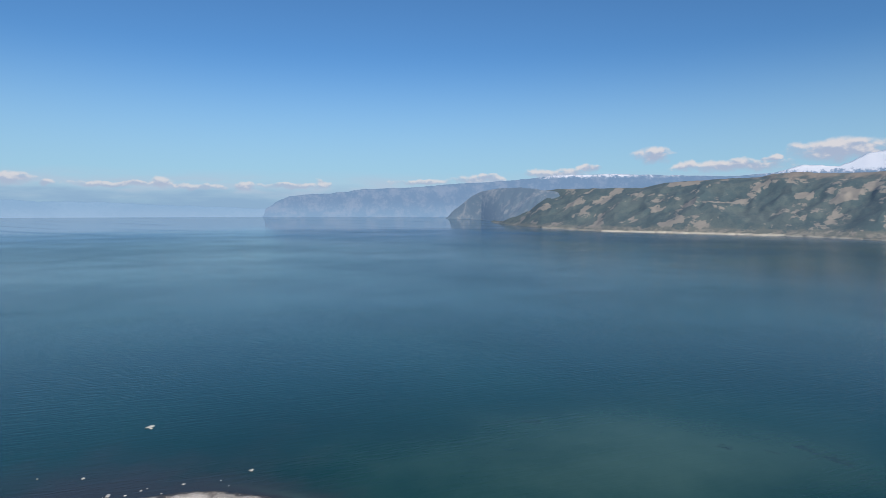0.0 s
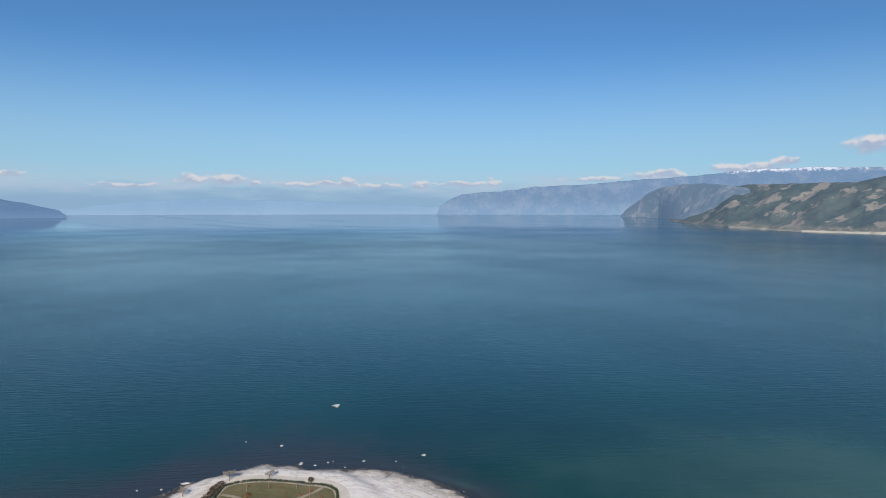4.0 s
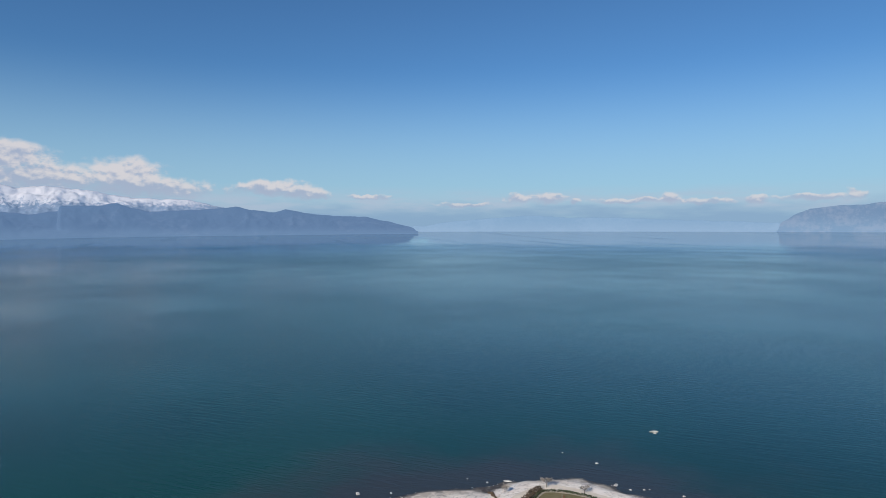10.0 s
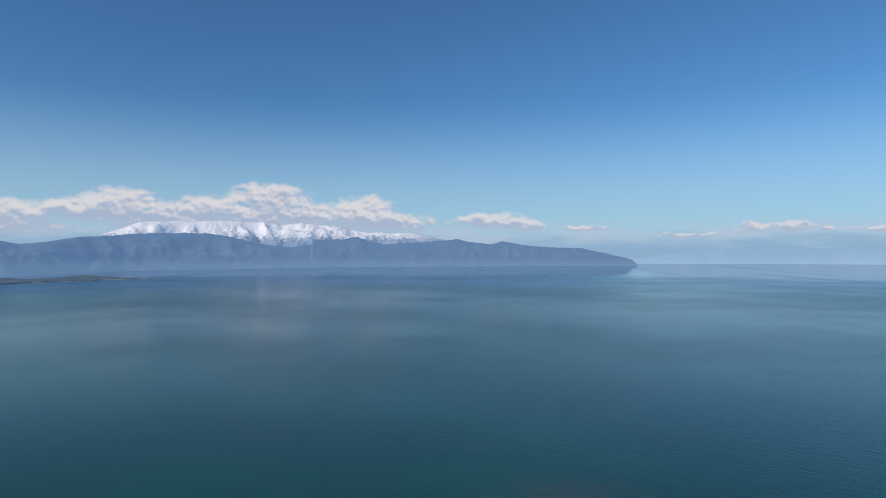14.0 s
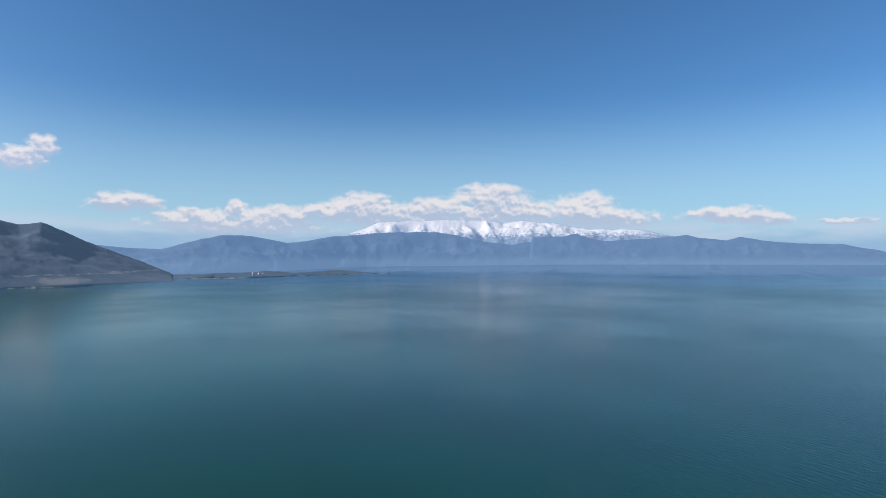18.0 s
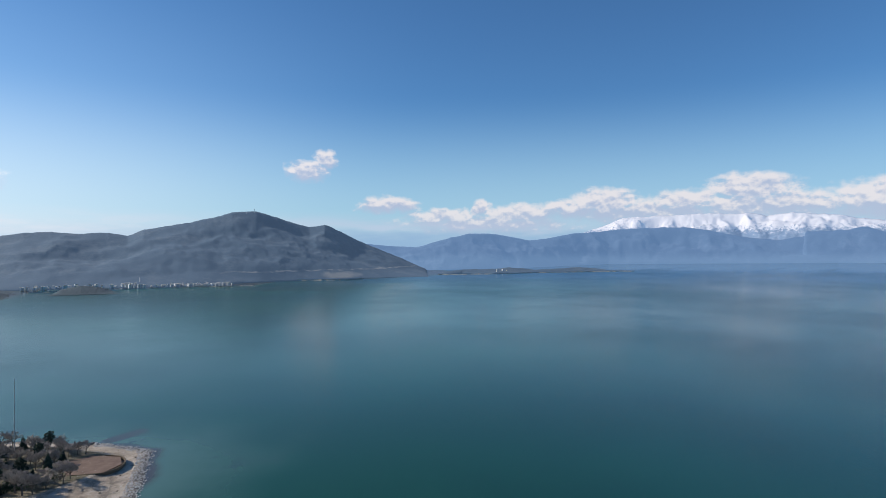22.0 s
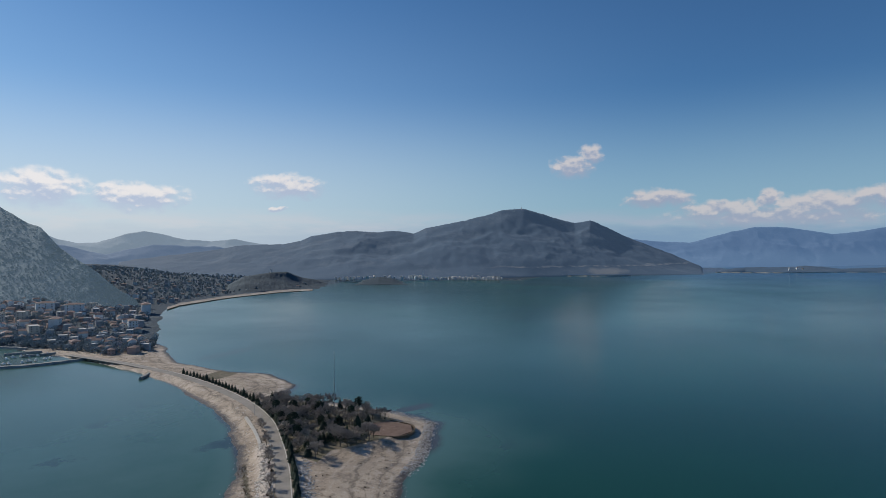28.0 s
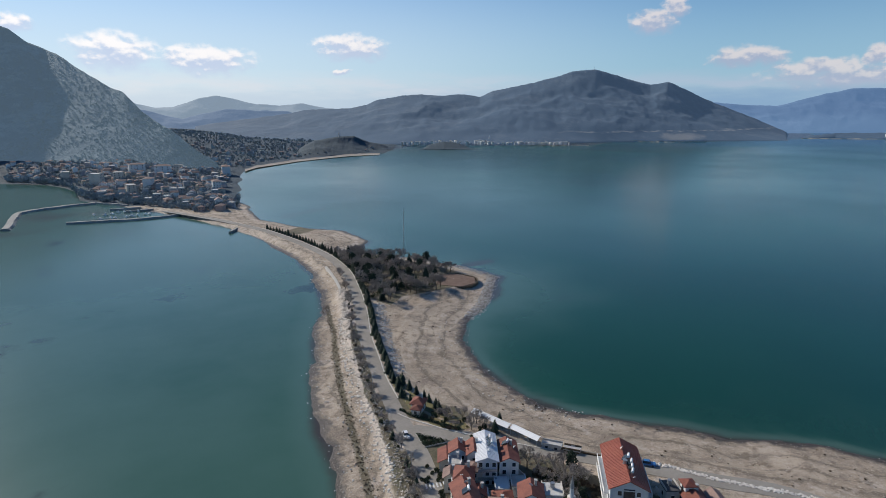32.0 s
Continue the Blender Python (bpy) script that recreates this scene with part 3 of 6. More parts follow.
# ---- the island, the causeway and the wooded point ----
ROAD = [(-205, -610), (-214, -560), (-222, -500), (-224, -430), (-214, -351), (-198, -298), (-177, -258), (-155, -222), (-137, -196), (-122, -171),
        (-113, -156), (-107, -144), (-100, -130), (-94, -117), (-88, -105), (-80, -92), (-68, -72), (-50, -40), (-38, 0)]
SIDE_ROAD = [(-97, -119), (-103, -109), (-111, -95), (-117, -83), (-124, -69), (-130, -57), (-137, -42), (-145, -24), (-150, 20), (-146, 80), (-135, 140), (-131, 170),
             (-129, 190), (-121, 196), (-107, 198), (-92, 198), (-84, 192), (-80, 180), (-70, 150)]
PARK = [(-119, 150), (-121, 163), (-122, 172), (-124, 180), (-125, 188), (-119, 192), (-111, 194), (-93, 194), (-88, 192), (-85, 186), (-83, 176), (-84, 150)]
GROVE = [(-171, -218), (-186, -226), (-202, -222), (-216, -219), (-232, -226), (-244, -238), (-245, -268), (-236, -310), (-216, -335), (-205, -310), (-188, -270), (-172, -240)]


WEED_STRIP = [(-152, -247), (-141.5, -229), (-131, -210), (-114, -184), (-97, -155.5), (-85.7, -134.5), (-74, -113), (-66, -98)]
RUBBLE = [(-169, -258), (-151, -229), (-130, -195.5), (-112, -164), (-98.5, -139.7), (-86.6, -117), (-80, -105.5), (-74.8, -96.6), (-66, -80)]


def ground_height(x, y):
    d = inside_distance(x, y, LAND) + 5.0 * (fractal(x / 14, y / 14, 21, 4) - 0.5) + 2.0 * (lattice(x / 3, y / 3, 5) - 0.5)
    h = np.where(d > 0, 0.07 * d, 0.12 * d)
    h = np.minimum(h, 1.5 + 0.3 * fractal(x / 30, y / 30, 9, 3) + 0.008 * d)
    h = h + (0.55 * (fractal(x / 7, y / 7, 31, 4) - 0.5)) * smooth01(d, 1, 8)
    north = smooth01(y, 90, 130)
    h = h + north * 1.1 * (fractal(x / 5, y / 5, 44, 4, 0.6) - 0.45) * smooth01(d, 0, 5)
    bed = np.minimum(line_distance(x, y, ROAD), line_distance(x, y, SIDE_ROAD))
    h = h + (2.6 - h) * smooth01(bed, 13, 7) * smooth01(d, -2, 6)
    h = h + smooth01(line_distance(x, y, RUBBLE), 4.0, 0.5) * (0.5 + 0.9 * (fractal(x / 2.2, y / 2.2, 71, 3) - 0.5))
    lawn = inside_distance(x, y, PARK)
    h = h + (2.5 - h) * smooth01(lawn, -6, -1)
    wood = inside_distance(x, y, GROVE)
    h = h + (2.4 - h) * smooth01(wood, -5, 0)
    return np.maximum(h, -6)


def ground_at(x, y):
    return float(ground_height(np.array([float(x)]), np.array([float(y)]))[0])


def build_ground():
    xs = np.arange(-300, 21, 1.6)
    ys = np.concatenate([np.arange(-712, -330, 3.2), np.arange(-330, 240, 1.6)])
    x, y = np.meshgrid(xs, ys, indexing="ij")
    z = ground_height(x, y)
    white = smooth01(y, 100, 135) * 0.95
    white = np.maximum(white, 0.3 * smooth01(inside_distance(x, y, LAND), 12, 2) * smooth01(-y, 20, 60) * smooth01(x, -150, -240))
    white = white * (1 - 0.75 * smooth01(inside_distance(x, y, PARK), -4.5, -2.0))
    soil = np.maximum(smooth01(inside_distance(x, y, GROVE), -2, 3), 0.0)
    town = smooth01(line_distance(x, y, [(-92, -92), (-84, -66), (-60, -20)]), 24, 17)
    soil = np.maximum(soil, town * 0.9)
    soil = np.maximum(soil, smooth01(line_distance(x, y, [(-104, -78), (-106, -66), (-112, -44)]), 12, 8))
    soil = np.maximum(soil, smooth01(line_distance(x, y, [(-104, -135), (-112, -118)]), 9, 5) * 0.9)
    soil = np.maximum(soil, 0.9 * smooth01(line_distance(x, y, [(-240, -425), (-262, -440)]), 14, 6))
    soil = np.maximum(soil, 0.62 * smooth01(line_distance(x, y, WEED_STRIP), 2.6, 0.8))
    white = np.maximum(white, 0.42 * smooth01(line_distance(x, y, RUBBLE), 4.5, 1.5))
    soil = np.maximum(soil, 0.75 * smooth01(line_distance(x, y, [(-139, -205), (-125, -185), (-115, -166), (-103, -148), (-95, -131), (-85, -113), (-76, -96)]), 3.0, 1.4))
    ob = sheet("ground", np.stack([x, y, z], -1).reshape(-1, 3), grid_faces(len(xs), len(ys)), GROUND, True, {"white": white, "soil": soil, "band": inside_distance(x, y, LAND)})
    return tagged(ob, "pale gravel and limestone shore with dark wet edges", "ground", kind="structure")


build_ground()


def smooth_line(points, step):
    """Points along a rounded line, evenly spaced."""
    p = [Vector((*q, 0)) for q in points]
    out = []
    for i in range(len(p) - 1):
        a, b, c, d = p[max(i - 1, 0)], p[i], p[i + 1], p[min(i + 2, len(p) - 1)]
        n = max(2, int((c - b).length / step))
        for k in range(n):
            t = k / n
            out.append(0.5 * ((2 * b) + (c - a) * t + (2 * a - 5 * b + 4 * c - d) * t * t + (3 * b - a - 3 * c + d) * t ** 3))
    out.append(p[-1])
    return out


def ribbon(name, line, left, right, z0, thick, mat, step=4.0, label="", category="", follow=False):
    """A solid strip along a line, from left to right of it."""
    pts = smooth_line(line, step)
    v = []
    for i, p in enumerate(pts):
        way = (pts[min(i + 1, len(pts) - 1)] - pts[max(i - 1, 0)]).normalized()
        side = Vector((way.y, -way.x, 0))
        for s, dz in ((left, thick), (right, thick), (right, -0.5), (left, -0.5)):
            q = p + side * s
            base = ground_at(q.x, q.y) if follow else z0
            v.append((q.x, q.y, base + dz))
    f = []
    for i in range(len(pts) - 1):
        for k in range(4):
            a, b = i * 4 + k, i * 4 + (k + 1) % 4
            f.append((a, b, b + 4, a + 4))
    ob = sheet(name, v, f, mat, False)
    if label:
        tagged(ob, label, category, kind="structure")
    return ob


ribbon("road", ROAD, -3.0, 3.0, 2.62, 0.06, M_ASPHALT, label="worn grey asphalt causeway road", category="road")
ribbon("road_side", SIDE_ROAD[:9], -3.2, 3.2, 2.62, 0.07, M_ASPHALT, label="grey asphalt shore road beside the beach", category="road")

COAST = [(r * math.sin(radians(a)), r * math.cos(radians(a))) for a, r in SHORE if -185 < a < -138.5]
MAIN = [(1300 * math.sin(radians(-186)), 1300 * math.cos(radians(-186)))] + COAST + [(r * math.sin(radians(a)), r * math.cos(radians(a))) for a, r in ((-139, 2300), (-146, 3400), (-165, 3500), (-186, 2600))]


def mainland_height(x, y):
    d = inside_distance(x, y, MAIN) + 14 * (fractal(x / 45, y / 45, 51, 4) - 0.5)
    az = np.degrees(np.arctan2(x, y))
    slope = np.interp(az, [-165, -158, -153], [0.075, 0.05, 0.012])
    z = np.where(d < 0, 0.1 * d, np.minimum(0.06 * d, 1.8) + slope * np.clip(d - 40, 0, 600))
    return np.maximum(z, -6) + smooth01(d, 30, 90) * (5 * (fractal(x / 70, y / 70, 53, 4) - 0.5) + 2.5 * (lattice(x / 8, y / 8, 57) - 0.5))


def mainland_at(x, y):
    return float(mainland_height(np.array([float(x)]), np.array([float(y)]))[0])


def build_mainland():
    xs, ys = np.concatenate([np.arange(-2000, -960, 25.0), np.arange(-960, 80, 7.0)]), np.concatenate([np.arange(-3500, -1600, 25.0), np.arange(-1600, -575, 7.0)])
    x, y = np.meshgrid(xs, ys, indexing="ij")
    ob = sheet("ground_mainland", np.stack([x, y, mainland_height(x, y)], -1).reshape(-1, 3), grid_faces(len(xs), len(ys)), M_PLAIN)
    return tagged(ob, "built-up lakeside plain below the hills", "ground", kind="structure")


build_mainland()

WOODS = []


# ---- hills and far ranges, by heading and height over the horizon ----
def hill(name, foot, ridge, depth, mat, label, seed=1, step=0.12, rows=26, gully=0.25, rough=0.16, foot_r=None, power=0.9, size=330.0, trees=None, grounded=False, canopy=0.0, ease=False, strict=False):
    """A hill from its foot to its crest and down behind; foot and ridge in degrees over the eye's horizon."""
    a0, a1 = max(foot[0][0], ridge[0][0]), min(foot[-1][0], ridge[-1][0])
    az = np.arange(a0, a1 + step * 0.5, step)
    depth = np.interp(az, *zip(*depth)) if isinstance(depth, list) else depth
    ef = np.interp(az, *zip(*foot))
    er = np.interp(az, *zip(*ridge))
    if foot_r and grounded:
        q = polar(az, np.interp(az, *zip(*foot_r)))
        ef = np.degrees(np.arctan2(mainland_height(q[:, 0], q[:, 1]) - 3 - 100, np.hypot(q[:, 0], q[:, 1])))
        even = np.exp(-0.5 * (np.arange(-60, 61) * step / 1.0) ** 2)
        ef = np.convolve(np.pad(ef, 60, mode="edge"), even / even.sum(), mode="valid") - 0.15
    jag = rough * (fractal(az * 1.3, az * 0, seed, 5, 0.6) - 0.5)
    taper = np.clip(np.minimum(az - a0, a1 - az) / 0.5, 0, 1)
    er = np.maximum(er, ef + 0.02) * taper + (ef + 0.02) * (1 - taper)
    k = np.exp(-0.5 * (np.arange(-60, 61) * step / 2.2) ** 2)
    gentle = np.convolve(np.pad(er, 60, mode="edge"), k / k.sum(), mode="valid")
    gentle = np.maximum(gentle, ef)
    rf = far_r(100 / np.tan(np.radians(np.maximum(-ef, 0.12)))) if foot_r is None else np.interp(az, *zip(*foot_r))
    ends = np.clip(np.minimum(az - a0, a1 - az) / 5.0, 0, 1)
    gentle = ef + (np.minimum(gentle, er + 1.2) - ef) * ends + (er - ef) * (1 - ends)
    if strict:
        gentle = er
    wide = np.exp(-0.5 * (np.arange(-90, 91) * step / 4.0) ** 2)
    top_r = np.convolve(np.pad(rf, 90, mode="edge"), wide / wide.sum(), mode="valid") + depth
    top_r = np.minimum(top_r, 4965)
    even = np.convolve(np.pad(rf, 90, mode="edge"), wide / wide.sum(), mode="valid")
    out, grain = [], np.random.RandomState(seed)
    for s in [-0.03] + list(np.linspace(0, 1, rows)):
        g = max(s, 0) ** power
        near = rf + (even - rf) * min(1.0, 5 * max(s, 0)) * ease
        r = near + (top_r - near) * s
        x, y = r * np.sin(np.radians(az)), r * np.cos(np.radians(az))
        spur = 1 - 2 * np.abs(fractal(x / size, y / size, seed + 7, 5, 0.5) - 0.5)
        cut = (spur - 0.75) + 0.5 * (fractal(x / size * 2.3, y / size * 2.3, seed + 17, 4) - 0.5)
        soft = gentle + (er - gentle) * max(s, 0) ** 1.6 + jag * taper * max(s, 0) ** 9
        el = ef + (soft - ef) * np.clip(g + gully * cut * 4 * max(s, 0) * (1 - max(s, 0)), 0, 1)
        z = 100 + r * np.tan(np.radians(el))
        if canopy and 0 < s < 1:
            z = z + canopy * (0.3 * grain.uniform(-1, 1, len(az)) + 2.2 * (fractal(x / 26, y / 26, seed + 29, 3) - 0.5)) * min(1, 8 * s, 8 * (1 - s))
        if s < 0:
            z = z - 45
        out.append(polar(az, r, z))
    top = out[-1][:, 2]
    for k, drop in ((1.06, 0.8), (1.14, 0.35), (1.2, 0.0)):
        out.append(polar(az, np.minimum(top_r + depth * (k - 1), 4985), np.maximum(top * drop, 0) - 2 * (drop == 0)))
    v = np.stack(out, 0)
    if trees:
        pick = np.random.RandomState(seed)
        i, j = pick.randint(1, rows - 1, trees[0] * 3), pick.randint(0, len(az) - 1, trees[0] * 3)
        u, w = pick.uniform(0, 1, (2, len(i), 1))
        p = v[i, j] * (1 - u) * (1 - w) + v[i + 1, j] * u * (1 - w) + v[i, j + 1] * (1 - u) * w + v[i + 1, j + 1] * u * w
        dense = fractal(p[:, 0] / 110, p[:, 1] / 110, seed + 3, 4)
        p = p[dense > trees[3]][:trees[0]]
        WOODS.append((name, [(x, y, z, pick.uniform(trees[1], trees[2]), pick.uniform(0, 6.28), pick.randint(3)) for x, y, z in p]))
    ob = sheet(name, v.reshape(-1, 3), grid_faces(len(out), len(az)), mat)
    return tagged(ob, label, "hill", kind="structure")


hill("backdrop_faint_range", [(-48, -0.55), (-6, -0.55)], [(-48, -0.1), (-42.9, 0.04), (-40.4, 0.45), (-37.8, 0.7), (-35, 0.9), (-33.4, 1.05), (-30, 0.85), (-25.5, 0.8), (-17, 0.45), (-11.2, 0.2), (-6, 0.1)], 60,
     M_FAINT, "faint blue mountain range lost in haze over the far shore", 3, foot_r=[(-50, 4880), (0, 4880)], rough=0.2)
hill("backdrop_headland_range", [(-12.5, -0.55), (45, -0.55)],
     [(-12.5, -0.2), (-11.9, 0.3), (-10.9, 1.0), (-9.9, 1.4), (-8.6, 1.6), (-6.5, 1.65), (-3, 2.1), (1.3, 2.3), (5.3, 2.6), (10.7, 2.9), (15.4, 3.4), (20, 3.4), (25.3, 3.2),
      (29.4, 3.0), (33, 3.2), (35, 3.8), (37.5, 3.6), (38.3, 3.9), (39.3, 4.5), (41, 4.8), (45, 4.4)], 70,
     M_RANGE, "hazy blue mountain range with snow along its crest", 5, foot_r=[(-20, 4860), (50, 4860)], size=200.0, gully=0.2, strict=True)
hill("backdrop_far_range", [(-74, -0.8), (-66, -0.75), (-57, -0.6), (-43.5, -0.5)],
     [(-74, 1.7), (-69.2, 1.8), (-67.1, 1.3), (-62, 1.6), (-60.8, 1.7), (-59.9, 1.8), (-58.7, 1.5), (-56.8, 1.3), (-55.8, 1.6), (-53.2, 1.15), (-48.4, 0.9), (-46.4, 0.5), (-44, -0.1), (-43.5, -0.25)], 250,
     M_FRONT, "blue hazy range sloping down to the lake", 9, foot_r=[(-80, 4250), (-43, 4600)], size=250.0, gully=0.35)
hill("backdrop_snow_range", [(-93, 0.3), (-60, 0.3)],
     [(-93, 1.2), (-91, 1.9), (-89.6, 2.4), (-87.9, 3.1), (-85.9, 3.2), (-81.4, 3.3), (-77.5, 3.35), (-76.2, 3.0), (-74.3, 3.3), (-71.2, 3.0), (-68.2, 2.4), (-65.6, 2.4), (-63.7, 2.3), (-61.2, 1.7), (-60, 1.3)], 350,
     M_SNOW, "snow-covered mountain range with bare haze-blue rock below", 12, foot_r=[(-95, 4610), (-55, 4610)], gully=0.6, rough=0.3, power=1.1, size=160.0)
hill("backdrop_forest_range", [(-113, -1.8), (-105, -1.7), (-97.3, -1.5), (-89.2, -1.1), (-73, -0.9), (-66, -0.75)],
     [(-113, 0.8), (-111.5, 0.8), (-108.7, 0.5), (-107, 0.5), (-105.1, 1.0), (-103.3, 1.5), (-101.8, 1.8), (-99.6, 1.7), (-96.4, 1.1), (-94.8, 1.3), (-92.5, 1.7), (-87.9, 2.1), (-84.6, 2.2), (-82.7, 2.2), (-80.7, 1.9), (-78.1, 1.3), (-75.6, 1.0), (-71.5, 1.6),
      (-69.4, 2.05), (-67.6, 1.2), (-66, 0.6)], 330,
     M_FRONT, "dark haze-blue forested range above the lake shore", 15, gully=0.5)
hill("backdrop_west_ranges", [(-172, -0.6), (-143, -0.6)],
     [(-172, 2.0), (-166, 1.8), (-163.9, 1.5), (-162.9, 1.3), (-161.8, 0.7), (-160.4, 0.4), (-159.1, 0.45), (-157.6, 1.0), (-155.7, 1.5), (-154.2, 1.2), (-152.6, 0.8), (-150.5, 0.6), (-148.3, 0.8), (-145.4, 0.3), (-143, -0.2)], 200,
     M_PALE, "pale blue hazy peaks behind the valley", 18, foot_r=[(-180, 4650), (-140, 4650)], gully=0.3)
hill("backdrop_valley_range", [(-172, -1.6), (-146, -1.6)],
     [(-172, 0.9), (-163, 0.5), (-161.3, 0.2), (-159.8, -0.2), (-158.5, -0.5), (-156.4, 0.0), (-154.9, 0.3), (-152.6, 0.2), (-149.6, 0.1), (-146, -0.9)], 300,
     M_VALLEY, "dull haze-blue wooded ridge closing the valley", 19, gully=0.35)
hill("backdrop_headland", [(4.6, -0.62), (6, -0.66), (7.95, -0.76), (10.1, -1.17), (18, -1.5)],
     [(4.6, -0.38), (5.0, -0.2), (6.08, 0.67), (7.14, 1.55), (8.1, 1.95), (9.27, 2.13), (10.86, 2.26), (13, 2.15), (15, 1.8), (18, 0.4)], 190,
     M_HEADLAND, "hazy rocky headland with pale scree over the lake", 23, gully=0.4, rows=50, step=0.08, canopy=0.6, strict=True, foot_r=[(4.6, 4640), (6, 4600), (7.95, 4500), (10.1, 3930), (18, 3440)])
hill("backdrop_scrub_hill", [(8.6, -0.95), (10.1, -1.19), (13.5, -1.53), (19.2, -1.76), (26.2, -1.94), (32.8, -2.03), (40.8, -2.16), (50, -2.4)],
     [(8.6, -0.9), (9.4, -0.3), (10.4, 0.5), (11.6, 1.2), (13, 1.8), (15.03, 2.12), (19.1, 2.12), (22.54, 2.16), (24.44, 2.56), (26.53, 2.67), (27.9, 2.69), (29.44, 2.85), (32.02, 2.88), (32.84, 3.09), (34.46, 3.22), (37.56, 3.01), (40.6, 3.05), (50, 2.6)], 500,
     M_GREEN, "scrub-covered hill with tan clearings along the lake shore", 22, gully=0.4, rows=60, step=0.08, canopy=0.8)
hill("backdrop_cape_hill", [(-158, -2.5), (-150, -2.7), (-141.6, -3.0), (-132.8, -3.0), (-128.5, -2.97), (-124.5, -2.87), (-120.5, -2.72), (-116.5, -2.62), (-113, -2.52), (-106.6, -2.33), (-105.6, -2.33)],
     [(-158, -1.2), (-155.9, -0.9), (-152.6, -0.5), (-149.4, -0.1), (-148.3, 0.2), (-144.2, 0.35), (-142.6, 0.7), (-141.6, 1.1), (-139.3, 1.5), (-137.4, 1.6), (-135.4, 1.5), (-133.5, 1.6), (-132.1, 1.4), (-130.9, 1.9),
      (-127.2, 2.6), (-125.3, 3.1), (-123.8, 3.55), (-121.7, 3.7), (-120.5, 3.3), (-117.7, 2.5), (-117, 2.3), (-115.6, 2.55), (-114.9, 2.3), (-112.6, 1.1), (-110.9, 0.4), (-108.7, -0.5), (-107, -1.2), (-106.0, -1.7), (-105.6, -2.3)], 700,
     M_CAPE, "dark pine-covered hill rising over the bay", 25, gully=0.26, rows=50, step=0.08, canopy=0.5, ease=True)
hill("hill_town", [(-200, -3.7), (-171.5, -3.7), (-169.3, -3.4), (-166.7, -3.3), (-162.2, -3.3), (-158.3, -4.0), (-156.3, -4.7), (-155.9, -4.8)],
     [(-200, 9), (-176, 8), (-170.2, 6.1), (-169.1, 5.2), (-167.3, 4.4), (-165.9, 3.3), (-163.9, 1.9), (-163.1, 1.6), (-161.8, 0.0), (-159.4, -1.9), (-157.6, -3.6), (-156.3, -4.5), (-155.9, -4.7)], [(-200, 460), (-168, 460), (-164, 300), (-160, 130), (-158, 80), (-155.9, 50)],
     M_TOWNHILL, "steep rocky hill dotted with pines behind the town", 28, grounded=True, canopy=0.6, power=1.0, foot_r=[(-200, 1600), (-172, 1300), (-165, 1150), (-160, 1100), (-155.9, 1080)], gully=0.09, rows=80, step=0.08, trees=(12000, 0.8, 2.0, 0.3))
hill("hill_castle", [(-149.5, -4.2), (-144.5, -4.0), (-141, -3.7), (-139.8, -3.5)],
     [(-149.5, -3.6), (-149, -3.3), (-147.6, -2.6), (-145.3, -2.2), (-144, -2.2), (-142.6, -2.7), (-141.1, -3.0), (-139.8, -3.5)], 160, M_NEARWOOD, "low dark wooded headland by the bay", 31, rows=16, gully=0.3, step=0.08, canopy=2.0)
hill("hill_islet", [(-138, -3.5), (-132.3, -3.5)], [(-138, -3.5), (-137.6, -3.4), (-136.9, -3.0), (-135.5, -2.7), (-134, -2.9), (-132.6, -3.45), (-132.3, -3.5)], 110, M_NEARWOOD, "low wooded rise by the water", 33, rows=14, step=0.08, canopy=2.0)
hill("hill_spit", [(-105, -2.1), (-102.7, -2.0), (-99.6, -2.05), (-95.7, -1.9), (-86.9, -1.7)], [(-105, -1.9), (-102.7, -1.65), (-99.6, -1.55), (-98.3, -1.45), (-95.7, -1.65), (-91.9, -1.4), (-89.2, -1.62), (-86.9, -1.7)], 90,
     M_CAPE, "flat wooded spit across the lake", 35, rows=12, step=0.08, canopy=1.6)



# ---- shapes shared by the things ----
rng = random.Random(7)


def box(bm, x0, x1, y0, y1, z0, z1, top=0.0):
    """A box; top: how far its upper face is drawn in."""
    v = [bm.verts.new(p) for p in ((x0, y0, z0), (x1, y0, z0), (x1, y1, z0), (x0, y1, z0),
                                   (x0 + top, y0 + top, z1), (x1 - top, y0 + top, z1), (x1 - top, y1 - top, z1), (x0 + top, y1 - top, z1))]
    for f in ((3, 2, 1, 0), (4, 5, 6, 7), (0, 1, 5, 4), (1, 2, 6, 5), (2, 3, 7, 6), (3, 0, 4, 7)):
        bm.faces.new([v[i] for i in f])
    return v


def boxes(*specs):
    bm = bmesh.new()
    for s in specs:
        box(bm, *s)
    return bm


def limb(bm, p0, p1, r0, r1, n=5):
    """A tapered round bar between two points."""
    p0, p1 = Vector(p0), Vector(p1)
    way = (p1 - p0).normalized()
    u = way.orthogonal().normalized()
    w = way.cross(u)
    rings = []
    for p, r in ((p0, r0), (p1, r1)):
        rings.append([bm.verts.new(p + (u * math.cos(k * 2 * math.pi / n) + w * math.sin(k * 2 * math.pi / n)) * r) for k in range(n)])
    for k in range(n):
        bm.faces.new((rings[0][k], rings[0][(k + 1) % n], rings[1][(k + 1) % n], rings[1][k]))
    bm.faces.new(rings[1])
    bm.faces.new(list(reversed(rings[0])))


